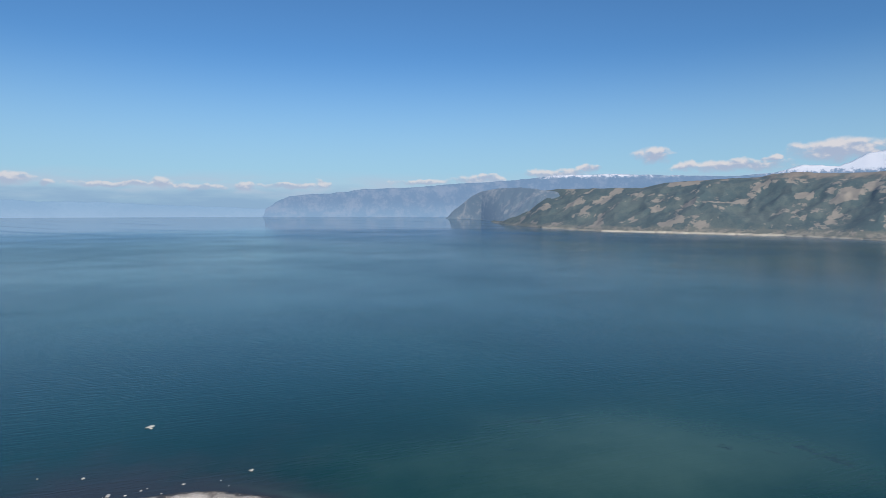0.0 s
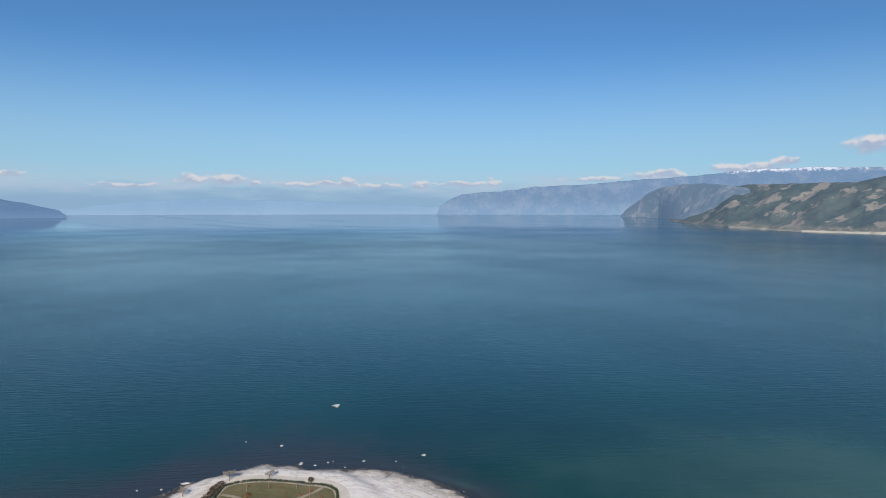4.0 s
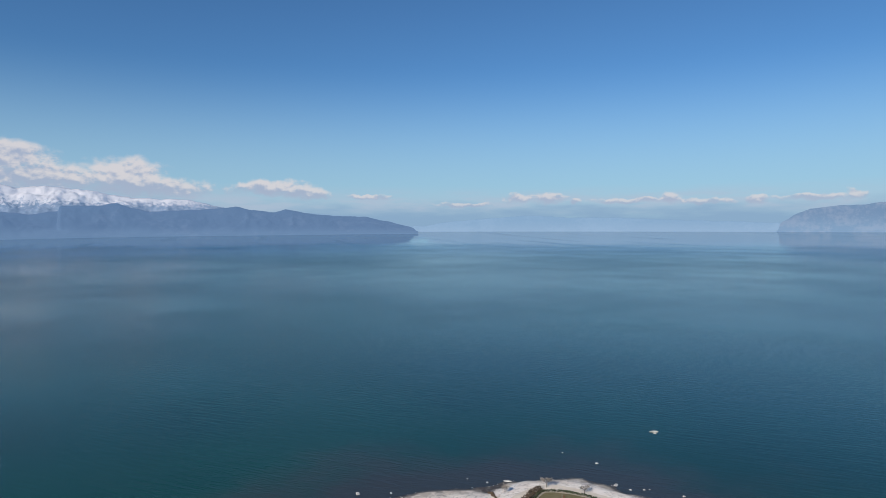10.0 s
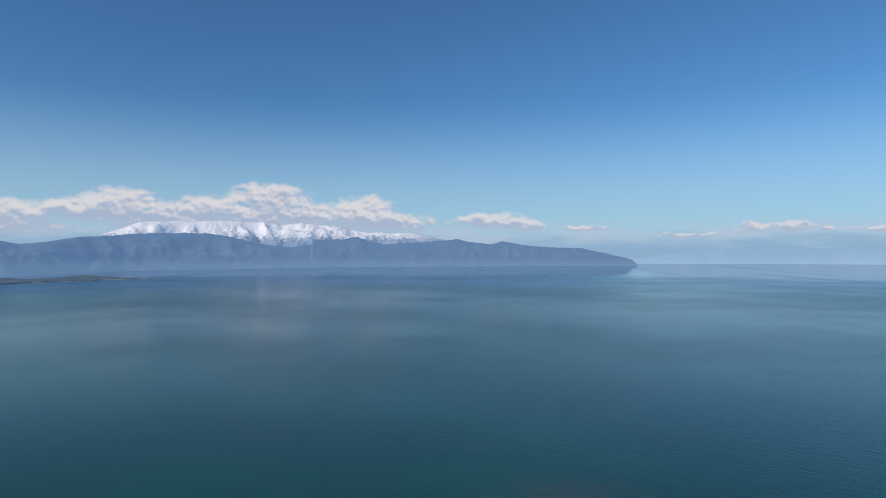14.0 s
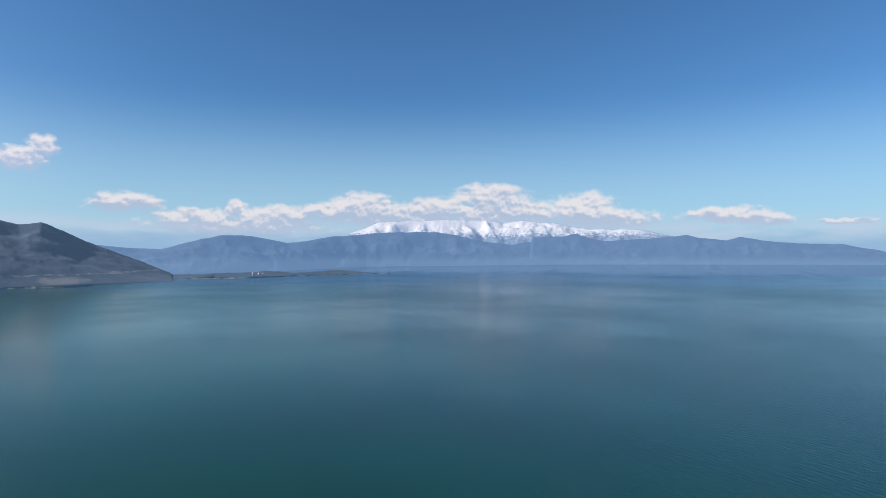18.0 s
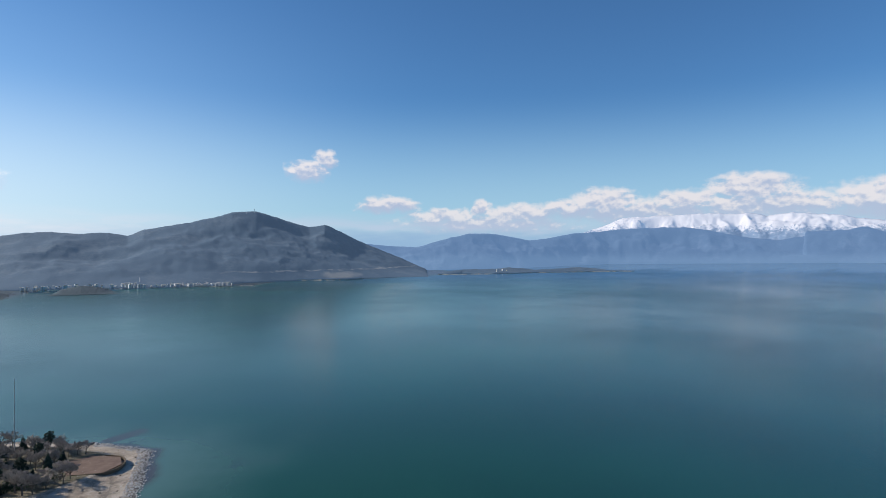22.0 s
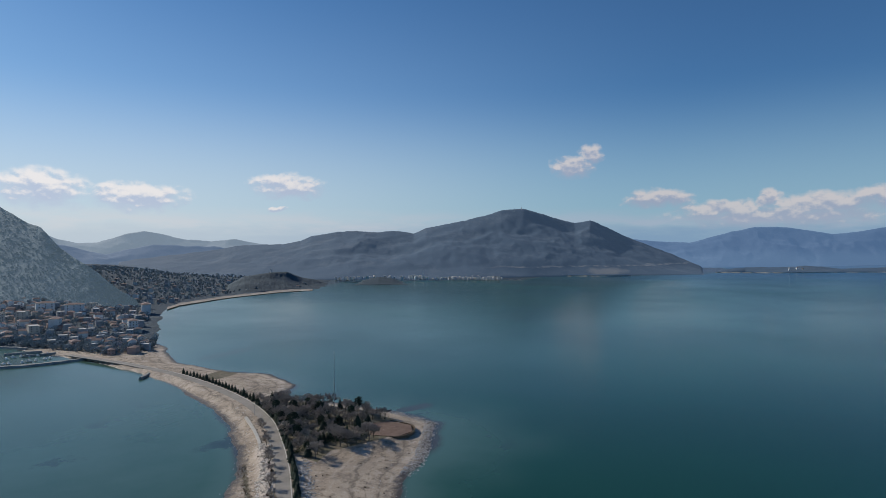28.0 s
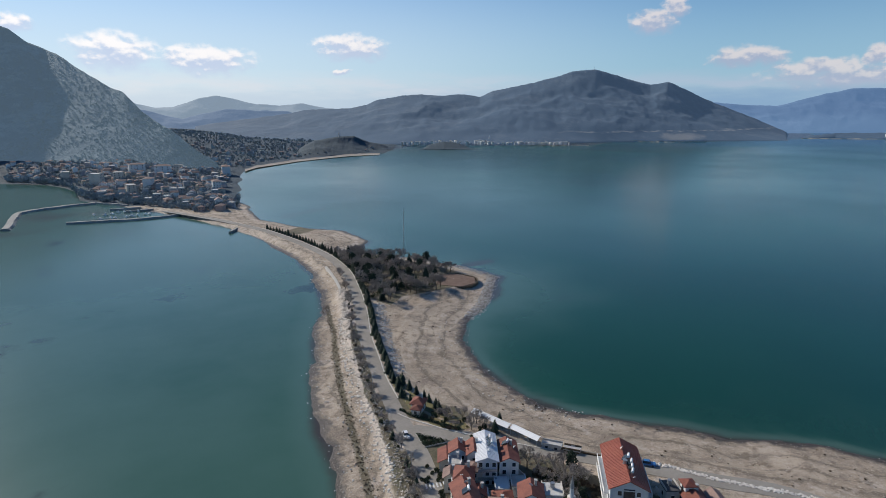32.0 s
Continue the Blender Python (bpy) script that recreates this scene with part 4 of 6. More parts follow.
def leaf(bm, c, size, r):
    """One small bent leaf clump of two triangles."""
    a = Vector((r.uniform(-1, 1), r.uniform(-1, 1), r.uniform(-0.6, 1))).normalized()
    b = a.orthogonal().normalized()
    b.rotate(Matrix.Rotation(r.uniform(0, 6.28), 3, a))
    c = Vector(c)
    v = [bm.verts.new(c + b * size), bm.verts.new(c + a.cross(b) * size * 0.7 + a * size * 0.3), bm.verts.new(c - b * size), bm.verts.new(c - a.cross(b) * size * 0.7 + a * size * 0.2)]
    bm.faces.new((v[0], v[1], v[2]))
    bm.faces.new((v[0], v[2], v[3]))


def clump(bm, c, rad, count, size, r):
    for _ in range(count):
        d = Vector((r.gauss(0, 1), r.gauss(0, 1), r.gauss(0, 1))).normalized() * (r.uniform(0.45, 1.0) ** 0.5)
        leaf(bm, (c[0] + d.x * rad[0], c[1] + d.y * rad[1], c[2] + d.z * rad[2]), size * r.uniform(0.6, 1.3), r)


HIDE = pose(0, 0, -400)


def spruce_model(seed, height):
    r = random.Random(seed)
    ob = thing("spruce_tree", "dark green spruce with a dense pointed crown", "tree", at=HIDE)
    bm = bmesh.new()
    limb(bm, (0, 0, -0.3), (0, 0, height * 0.9), height * 0.028, 0.02, 6)
    part("trunk", bm, M_TRUNK, ob)
    bm = bmesh.new()
    levels = 15
    for k in range(levels):
        f = k / (levels - 1)
        z = height * (0.08 + 0.9 * f)
        reach = height * 0.30 * (1 - f) ** 0.85 + 0.12
        arms = int(11 - 6 * f)
        for j in range(arms):
            a = 2 * math.pi * (j + r.uniform(-0.3, 0.3)) / arms + k
            out = reach * r.uniform(0.75, 1.15)
            d, s = Vector((math.cos(a), math.sin(a), 0)), Vector((-math.sin(a), math.cos(a), 0))
            up = Vector((0, 0, 1))
            base, tip = up * (z + 0.1 * height * (1 - f) * 0.5), d * out + up * (z - 0.1 * out)
            mid = d * out * 0.55 + up * z
            wide = out * 0.36
            v = [bm.verts.new(p) for p in (base, mid + s * wide, tip, mid - s * wide, mid + up * out * 0.16, mid - up * out * 0.22)]
            for f3 in ((0, 1, 4), (1, 2, 4), (2, 3, 4), (3, 0, 4), (1, 0, 5), (2, 1, 5), (3, 2, 5), (0, 3, 5)):
                bm.faces.new([v[i] for i in f3])
    part("crown", bm, M_SPRUCE, ob)
    return ob


def bare_model(seed, height, spread=0.42, name="bare_tree", label="leafless grey-brown tree with fine branching twigs"):
    r = random.Random(seed)
    ob = thing(name, label, "tree", at=HIDE)
    trunk, twigs = bmesh.new(), bmesh.new()
    fork = height * 0.28
    limb(trunk, (0, 0, -0.3), (r.uniform(-0.1, 0.1), r.uniform(-0.1, 0.1), fork), height * 0.03, height * 0.022, 7)

    def grow(p, d, length, rad, depth, boughs):
        q = p + d * length
        limb(boughs if depth < 2 else twigs, p, q, max(rad, 0.035), max(rad * 0.6, 0.03), 4 if depth < 2 else 3)
        if depth >= 4:
            return
        for _ in range(4):
            turn = Vector((r.gauss(0, 1), r.gauss(0, 1), r.gauss(0.15, 0.7))) * 0.55
            grow(p + d * length * r.uniform(0.45, 1.0), (d + turn).normalized(), length * r.uniform(0.5, 0.75), rad * 0.5, depth + 1, boughs)
    for k in range(5):
        a = k * 1.257 + r.uniform(-0.3, 0.3)
        bough = bmesh.new()
        grow(Vector((0, 0, fork * r.uniform(0.8, 1.0))), Vector((math.cos(a) * spread * 1.6, math.sin(a) * spread * 1.6, 1)).normalized(), height * 0.3, height * 0.014, 0, bough)
        part("limb", bough, M_TRUNK, ob)
    part("trunk", trunk, M_TRUNK, ob)
    part("crown", twigs, M_TWIG, ob, "fine leafless twigs")
    return ob


def bush_model(seed, size, mat, name, label):
    r = random.Random(seed)
    ob = thing(name, label, "shrub", at=HIDE)
    bm = bmesh.new()
    for k in range(5):
        a = k * 1.3
        limb(bm, (0, 0, -0.2), (math.cos(a) * size * 0.4, math.sin(a) * size * 0.4, size * 0.6), size * 0.04, size * 0.015, 4)
    part("stems", bm, M_TRUNK, ob)
    bm = bmesh.new()
    clump(bm, (0, 0, size * 0.5), (size * 0.6, size * 0.6, size * 0.5), 130, size * 0.17, r)
    part("foliage", bm, mat, ob)
    return ob


def pine_model(seed, height):
    r = random.Random(seed)
    ob = thing("pine_tree", "broad dark green pine with a clumped crown", "tree", at=HIDE)
    bm = bmesh.new()
    limb(bm, (0, 0, -0.3), (0.2, 0.1, height * 0.8), height * 0.03, 0.05, 6)
    for k in range(7):
        a = k * 2.4
        limb(bm, (0, 0, height * (0.3 + 0.06 * k)), (math.cos(a) * height * 0.2, math.sin(a) * height * 0.2, height * (0.42 + 0.06 * k)), height * 0.012, 0.02, 4)
    part("trunk", bm, M_TRUNK, ob)
    bm = bmesh.new()
    for k in range(11):
        a = k * 2.4
        f = k / 10
        clump(bm, (math.cos(a) * height * 0.2 * (1 - f * 0.6), math.sin(a) * height * 0.2 * (1 - f * 0.6), height * (0.34 + 0.56 * f)), (height * 0.17,) * 2 + (height * 0.1,), 46, height * 0.05, r)
    part("crown", bm, M_SPRUCE, ob)
    return ob


SPRUCES = [spruce_model(11, 6.0), spruce_model(12, 6.8), spruce_model(13, 5.2)]
BARES = [bare_model(21, 7.5), bare_model(22, 9.0), bare_model(23, 6.5, 0.55)]
PINES = [pine_model(31, 9.0), pine_model(32, 7.5)]
M_RUST = speckled("rust_shrub", (0.22, 0.10, 0.05), (0.30, 0.16, 0.08), 1.2, 0.95, 0.6)
BUSH_GREEN = bush_model(41, 1.5, M_HEDGE, "shrub", "low dark green shrub")
BUSH_DRY = bush_model(42, 1.5, M_BROWN, "dry_shrub", "dry brown shrub without leaves")
BUSH_RUST = bush_model(43, 1.3, M_RUST, "rust_shrub", "rounded rust-brown shrub on the lawn")


def plant(model, x, y, size=1.0, z=None, group=""):
    z = ground_at(x, y) if z is None else z
    ob = copy_thing(model, pose(x, y, z - 0.05, 0, 0, rng.uniform(0, 360)) @ Matrix.Scale(size, 4))
    if group:
        ob["group"] = group
    return ob


# copy_thing keeps the model's own scale, so sized copies get theirs here
def planted(model, x, y, size=1.0, z=None, group=""):
    ob = plant(model, x, y, 1.0, z, group)
    ob.scale = (size, size, size * rng.uniform(0.92, 1.1))
    return ob


def rock_shape(seed, bumps=0.3):
    r = random.Random(seed)
    bm = bmesh.new()
    bmesh.ops.create_icosphere(bm, subdivisions=2, radius=1.0)
    for v in bm.verts:
        n = noise.noise(v.co * 1.3 + Vector((seed * 3.1, 0, 0))) + 0.5 * noise.noise(v.co * 3.1 + Vector((0, seed * 1.7, 0)))
        v.co *= 1 + bumps * n * 1.4
        v.co.z *= 0.62
    return bm


ROCKS = []
for k in range(4):
    me = bpy.data.meshes.new("boulder")
    rock_shape(60 + k).to_mesh(me)
    me.materials.append(M_ROCK)
    ROCKS.append(me)


def boulder(x, y, size, z=0.0, label="pale limestone boulder standing out of the water", group="boulders in the lake", stretch=1.0):
    ob = new("boulder", ROCKS[rng.randrange(4)])
    ob.matrix_basis = pose(x, y, z, 0, 0, rng.uniform(0, 360))
    ob.scale = (size * stretch, size, size * 0.8)
    return tagged(ob, label, "rock", group)


def scatter(name, spots, shapes, mat, label, category):
    """Many small pieces as one mesh: spots are x, y, z, size, turn, shape."""
    vs, fs, base = [], [], 0
    data = []
    for bm in shapes:
        bmesh.ops.triangulate(bm, faces=bm.faces)
        bm.verts.ensure_lookup_table()
        data.append((np.array([v.co[:] for v in bm.verts]), np.array([[v.index for v in f.verts] for f in bm.faces])))
        bm.free()
    for x, y, z, size, turn, k in spots:
        v, f = data[k % len(data)]
        c, s = math.cos(turn), math.sin(turn)
        q = np.stack([v[:, 0] * c - v[:, 1] * s, v[:, 0] * s + v[:, 1] * c, v[:, 2]], 1) * size + (x, y, z)
        vs.append(q)
        fs.append(f + base)
        base += len(v)
    ob = sheet(name, np.concatenate(vs), np.concatenate(fs), mat, False)
    return tagged(ob, label, category, kind="stuff")


def small_rock(seed):
    bm = bmesh.new()
    bmesh.ops.create_icosphere(bm, subdivisions=1, radius=1.0)
    for v in bm.verts:
        v.co *= 0.8 + 0.5 * noise.noise(v.co * 1.7 + Vector((seed * 5.3, 0, 0)))
        v.co.z *= 0.6
    return bm


def tuft(seed):
    bm = bmesh.new()
    clump(bm, (0, 0, 0.35), (0.8, 0.8, 0.4), 26, 0.35, random.Random(seed))
    return bm


def crown_lump(seed, tall=1.0):
    bm = bmesh.new()
    r = random.Random(seed)
    for k in range(4):
        c = Vector((r.uniform(-0.5, 0.5), r.uniform(-0.5, 0.5), tall * r.uniform(0.4, 1.2)))
        clump(bm, c, (0.5, 0.5, 0.45 * tall), 9, 0.34, r)
    limb(bm, (0, 0, -0.3), (0, 0, tall * 0.7), 0.08, 0.05, 3)
    return bm


# ---- the island's northern tip: park, paths and rocks ----
def flat_patch(name, outline, z, mat, label, category, thick=0.12):
    bm = bmesh.new()
    low = [bm.verts.new((x, y, z - 0.6)) for x, y in outline]
    top = [bm.verts.new((x, y, z + thick)) for x, y in outline]
    face = bm.faces.new(top)
    n = len(outline)
    for i in range(n):
        bm.faces.new((low[i], low[(i + 1) % n], top[(i + 1) % n], top[i]))
    if face.normal.z < 0 or sum((outline[i][0] * outline[(i + 1) % n][1] - outline[(i + 1) % n][0] * outline[i][1]) for i in range(n)) < 0:
        bmesh.ops.reverse_faces(bm, faces=bm.faces)
    bmesh.ops.triangulate(bm, faces=[f for f in bm.faces if len(f.verts) > 4])
    return tagged(mesh_object(name, bm, mat), label, category, kind="structure")


flat_patch("lawn", [(p.x, p.y) for p in smooth_line(PARK + PARK[:1], 4)[:-1]], 2.5, M_GRASS, "dull green winter lawn of a small park", "lawn")
ring = [(-107 + 5.5 * math.cos(a * math.pi / 16), 172.5 + 5.5 * math.sin(a * math.pi / 16)) for a in range(32)]
flat_patch("plaza_paving", ring, 2.5, M_PATH, "round beige paved plaza in the park", "plaza", 0.17)
flat_patch("plaza_lawn", [(-107 + 3.9 * math.cos(a * math.pi / 12), 172.5 + 3.9 * math.sin(a * math.pi / 12)) for a in range(24)], 2.5, M_GRASS, "round grass bed inside the plaza", "lawn", 0.22)
ribbon("path", [(-111, 177), (-114, 179.5), (-118, 181.3), (-124, 182)], -0.7, 0.7, 2.5, 0.16, M_PATH, 1.5, "beige paved park path", "path")
ribbon("path", [(-102.6, 176), (-100, 181), (-96.5, 186), (-94, 190), (-92.5, 194.5)], -0.7, 0.7, 2.5, 0.16, M_PATH, 1.5, "beige paved park path", "path")
M_TRACK = speckled("pale_gravel_track", (0.64, 0.55, 0.45), (0.76, 0.68, 0.57), 0.3, 0.95, 0.4)
ribbon("track", SIDE_ROAD[11:], -1.6, 1.6, 2.5, 0.14, M_TRACK, 3, "beige gravel track round the park", "track")


def hedge(line, width, height, mat, label, step=1.0):
    bm = bmesh.new()
    r = random.Random(len(line))
    for p in smooth_line(line, step):
        clump(bm, (p.x, p.y, ground_at(p.x, p.y) + height * 0.5), (width * 0.6, width * 0.6, height * 0.55), 16, 0.34, r)
    return tagged(mesh_object("hedge", bm, mat), label, "hedge")


hedge([(-121.5, 155), (-122.5, 165), (-124, 175), (-126, 184), (-126, 188.5), (-120, 193), (-111, 195.2), (-100, 195.3), (-92, 195.2), (-87.5, 193), (-84.5, 187), (-82.5, 177)], 0.9, 0.8, M_HEDGE, "low clipped hedge round the lawn")
# stands for a bank of brown earth, made up of shrub clumps
hedge([(-123.5, 156), (-125, 166), (-126.5, 176), (-127.8, 184), (-127.5, 188)], 2.4, 2.0, M_BROWN, "bank of brown earth beside the track, built as shrub clumps", 0.4)
for x, y, s in ((-114.7, 182.2, 1.2), (-100.6, 182.6, 0.9), (-97.6, 186.3, 0.8), (-95.6, 189.8, 1.0), (-99.6, 179, 0.9), (-106.6, 191.0, 0.5), (-118, 189, 0.5), (-110, 190, 0.5), (-103, 187, 0.5), (-90, 187, 0.6)):
    planted(BUSH_RUST, x, y, s, 2.6, "park shrubs")
for x, y, s in ((-113.2, 177.4, 0.9), (-111.6, 179.6, 0.8), (-109.6, 180, 0.9), (-107.5, 179.9, 0.8), (-105, 179.6, 1.0), (-103.4, 179, 0.9), (-116.8, 168.9, 1.4), (-119, 174, 0.7), (-100.5, 177, 0.9)):
    planted(BUSH_GREEN, x, y, s, 2.6, "park shrubs")
planted(BARES[2], -127, 192, 0.75)
planted(BARES[2], -114, 196.8, 0.6)
planted(BARES[0], -136, 178, 0.5)
planted(BUSH_DRY, -98.5, 197.5, 1.1)


def lamp_post(x, y, height, z):
    ob = thing("street_lamp", "grey steel lamp post with a short arm", "street lamp", "lamp posts", at=pose(x, y, z, 0, 0, rng.uniform(0, 360)))
    bm = bmesh.new()
    limb(bm, (0, 0, -0.2), (0, 0, height), 0.09, 0.05, 6)
    limb(bm, (0, 0, height - 0.05), (0.9, 0, height + 0.2), 0.04, 0.03, 5)
    part("pole", bm, M_METAL, ob)
    part("lamp_head", boxes((0.75, 1.25, -0.1, 0.1, height + 0.14, height + 0.26, 0.03)), M_METAL, ob)
    return ob


for x, y in ((-111, 190), (-101, 191), (-117, 186), (-94, 186)):
    lamp_post(x, y, 4.5, 2.6)

for x, y, s, e in ((-123.8, 285.4, 0.95, 2.4), (-66, 233.9, 0.85, 1.2), (-126.6, 231.3, 0.6, 1.2), (-180.5, 146.4, 1.2, 1.9), (-101.1, 219.5, 0.8, 1.3), (-99.6, 221, 0.5, 1), (-87.8, 223.6, 0.9, 1.3), (-75.2, 225.8, 0.6, 1),
                   (-171.5, 155, 0.7, 1.3), (-157.9, 183.5, 0.6, 1), (-144.6, 192, 1.4, 2.2), (-143.5, 232.3, 0.4, 1), (-111, 216.4, 1.2, 2), (-150, 186, 0.8, 1.4), (-105, 216, 0.7, 1.4), (-93, 216.6, 0.6, 1.3), (-122.5, 283.2, 0.7, 1.2), (-71, 221, 0.4, 1.1)):
    boulder(x, y, s * (1.0 if y > 228 else 0.6), 0.02, stretch=e)
bm = bmesh.new()
crack = smooth_line([(-143.5, 178.6), (-140.5, 176.6), (-139, 174.4), (-135.6, 172)], 0.5)
for p in crack:
    for k in range(3):
        q = (p.x + rng.uniform(-0.35, 0.35), p.y + rng.uniform(-0.35, 0.35))
        clump(bm, (q[0], q[1], ground_at(*q) + 0.15), (0.4, 0.4, 0.25), 7, 0.3, rng)
tagged(mesh_object("weed_line", bm, M_BROWN), "dark weeds growing in a crack of the pale rock", "weeds", kind="stuff")
boulder(-148, 149, 1.4, 1.3, "long dark grey slab lying on the pale shore", "", 3.4)


def shore_spots(count, seed, y0, y1, lo, hi, d0, d1, poly=LAND, x0=-300, x1=20):
    r = np.random.RandomState(seed)
    x, y = r.uniform(x0, x1, count * 14), r.uniform(y0, y1, count * 14)
    d = inside_distance(x, y, poly)
    keep = np.where((d > d0) & (d < d1))[0][:count]
    road = np.minimum(line_distance(x[keep], y[keep], ROAD), line_distance(x[keep], y[keep], SIDE_ROAD))
    keep = keep[(road > 4.5) & (inside_distance(x[keep], y[keep], PARK) < -3.5)]
    z = ground_height(x[keep], y[keep])
    size = lo + (hi - lo) * r.uniform(0, 1, len(keep)) ** 3
    return [(x[i], y[i], zz + s * 0.15, s, r.uniform(0, 6.28), r.randint(4)) for i, zz, s in zip(keep, z, size)]


M_BEACHSTONE = speckled("beach_stone", (0.27, 0.235, 0.19), (0.52, 0.47, 0.40), 0.3, 0.9, 0.7, spread=0.0)
M_LIME = speckled("white_limestone", (0.58, 0.53, 0.465), (0.80, 0.75, 0.69), 0.8, 0.9, 0.7, spread=0.0)
scatter("stones", shore_spots(2200, 1, 95, 222, 0.08, 0.34, -1.5, 26), [small_rock(k) for k in range(4)], M_LIME, "white limestone rubble along the island's tip", "stones")
scatter("stones", shore_spots(11000, 2, -330, 10, 0.08, 0.3, -1, 60, x1=-100), [small_rock(k + 4) for k in range(4)], M_BEACHSTONE, "grey limestone rubble on the beach", "stones")
scatter("stones", [s for s in shore_spots(1700, 3, -262, -170, 0.2, 0.7, -2.5, 5, x1=-190)], [small_rock(k + 8) for k in range(4)], M_ROCK, "heaped pale riprap round the wooded point", "stones")
scatter("stones", shore_spots(1300, 4, -330, -90, 0.12, 0.5, -3, 14, x0=-215, x1=-55), [small_rock(k + 12) for k in range(4)], M_ROCK, "grey stones along the causeway's water edge", "stones")
scatter("dry_weeds", shore_spots(700, 5, -300, 20, 0.12, 0.5, 3, 60, x1=-100), [tuft(k) for k in range(4)], M_BROWN, "small dry brown weeds on the beach", "weeds")

# ---- the causeway ----
side_line = smooth_line(ROAD, 1.0)


def beside(offset, a, b):
    """Points at an offset from the road, between two shares of its length."""
    n = len(side_line)
    out = []
    for i in range(int(a * n), int(b * n)):
        way = (side_line[min(i + 1, n - 1)] - side_line[max(i - 1, 0)]).normalized()
        p = side_line[i] + Vector((way.y, -way.x, 0)) * offset
        out.append((p.x, p.y))
    return out


def share(x, y):
    return min(range(len(side_line)), key=lambda i: (side_line[i].x - x) ** 2 + (side_line[i].y - y) ** 2) / len(side_line)


JUNCTION, POINT, FARM = share(-104, -138), share(-214, -351), share(-222, -500)
ribbon("kerb", beside(-3.2, 0.1, JUNCTION)[::3], -0.2, 0.2, 2.62, 0.2, M_KERB, 3, "pale stone kerb along the causeway road", "kerb")
ribbon("kerb", [(-100.5, -130), (-101, -124.5), (-103, -117), (-105.5, -109), (-112.5, -93.5), (-118, -82)], -0.2, 0.2, 2.62, 0.2, M_KERB, 2, "pale curved kerb at the road junction", "kerb")
ribbon("retaining_wall", [(-193, -307), (-186, -291), (-176, -270), (-166, -252)], 0.2, 1.7, 1.6, 1.5, M_KERB, 3, "long pale concrete retaining wall", "wall")
M_PAINT = speckled("road_paint", (0.6, 0.6, 0.58), (0.74, 0.74, 0.72), 0.9, 0.8)


def road_marks():
    for i in range(int(0.84 * len(side_line)), int(0.97 * len(side_line)), 6):
        p, q = side_line[i], side_line[min(i + 2, len(side_line) - 1)]
        way = (q - p).normalized()
        s = Vector((way.y, -way.x, 0)) * 0.09
        bm = bmesh.new()
        v = [bm.verts.new((*(c.xy), z)) for z in (2.66, 2.69) for c in (p - s, p + s, q + s, q - s)]
        bm.faces.new(v[4:])
        for k in range(4):
            bm.faces.new((v[k], v[(k + 1) % 4], v[4 + (k + 1) % 4], v[4 + k]))
        tagged(mesh_object("road_mark", bm, M_PAINT), "short white centre line on the road", "road marking", "road markings", "structure")


road_marks()
for k in range(6):
    bm = boxes((-0.22, 0.22, -1.0, 1.0, 0, 0.03))
    ob = tagged(mesh_object("crossing_stripe", bm, M_PAINT), "white stripe of a pedestrian crossing", "road marking", "crossing stripes", "structure")
    ob.matrix_basis = pose(-82.4 + 0.87 * (k * 0.95 - 2.4), -93.5 - 0.5 * (k * 0.95 - 2.4), 2.69, 0, 0, -33)

for i, (x, y) in enumerate(beside(-4.9, share(-205, -330), JUNCTION)[::4]):
    planted(SPRUCES[i % 3], x + rng.uniform(-0.6, 0.6), y + rng.uniform(-0.6, 0.6), rng.uniform(0.6, 1.05), 2.5, "roadside spruces")
for i, (x, y) in enumerate(beside(-5.2, share(-223, -450), share(-208, -335))[::5]):
    planted(SPRUCES[i % 3], x, y, rng.uniform(0.6, 0.95), 2.5, "roadside spruces")
hedge(beside(-5.6, share(-195, -295), JUNCTION)[::4], 1.4, 1.3, M_HEDGE, "dark hedge under the roadside spruces", 1.1)
for i, (x, y) in enumerate(beside(4.4, share(-190, -285), 0.93)[::9]):
    planted(BARES[i % 3], x + rng.uniform(-0.5, 0.5), y, rng.uniform(0.5, 0.75), 2.4, "roadside bare trees")
for i, (x, y) in enumerate(beside(5.2, share(-160, -230), 0.95)[::5]):
    planted(BUSH_DRY if i % 3 else BUSH_GREEN, x + rng.uniform(-1, 1), y + rng.uniform(-1, 1), rng.uniform(0.4, 0.9), None, "roadside shrubs")
for x, y, s in ((-88.8, -118.4, 0.65), (-82.6, -105.1, 0.6), (-81.3, -102, 0.65), (-79, -97, 0.5)):
    planted(SPRUCES[0], x, y, s, 2.4, "roadside spruces")
for x, y in beside(3.9, share(-200, -305), 0.9)[::26]:
    lamp_post(x, y, 7.0, 2.5)

def along(line, count, spread, lo, hi, seed, lift=0.1):
    """Spots strewn along a line, for small pieces."""
    r = np.random.RandomState(seed)
    pts = np.array([p.xy for p in smooth_line(line, 0.5)])[r.randint(0, len(smooth_line(line, 0.5)), count)]
    x, y = pts[:, 0] + r.normal(0, spread, count), pts[:, 1] + r.normal(0, spread, count)
    size = lo + (hi - lo) * r.uniform(0, 1, count) ** 2
    z = ground_height(x, y) + size * lift
    return [(x[k], y[k], z[k], size[k], r.uniform(0, 6.28), k % 4) for k in range(count)]


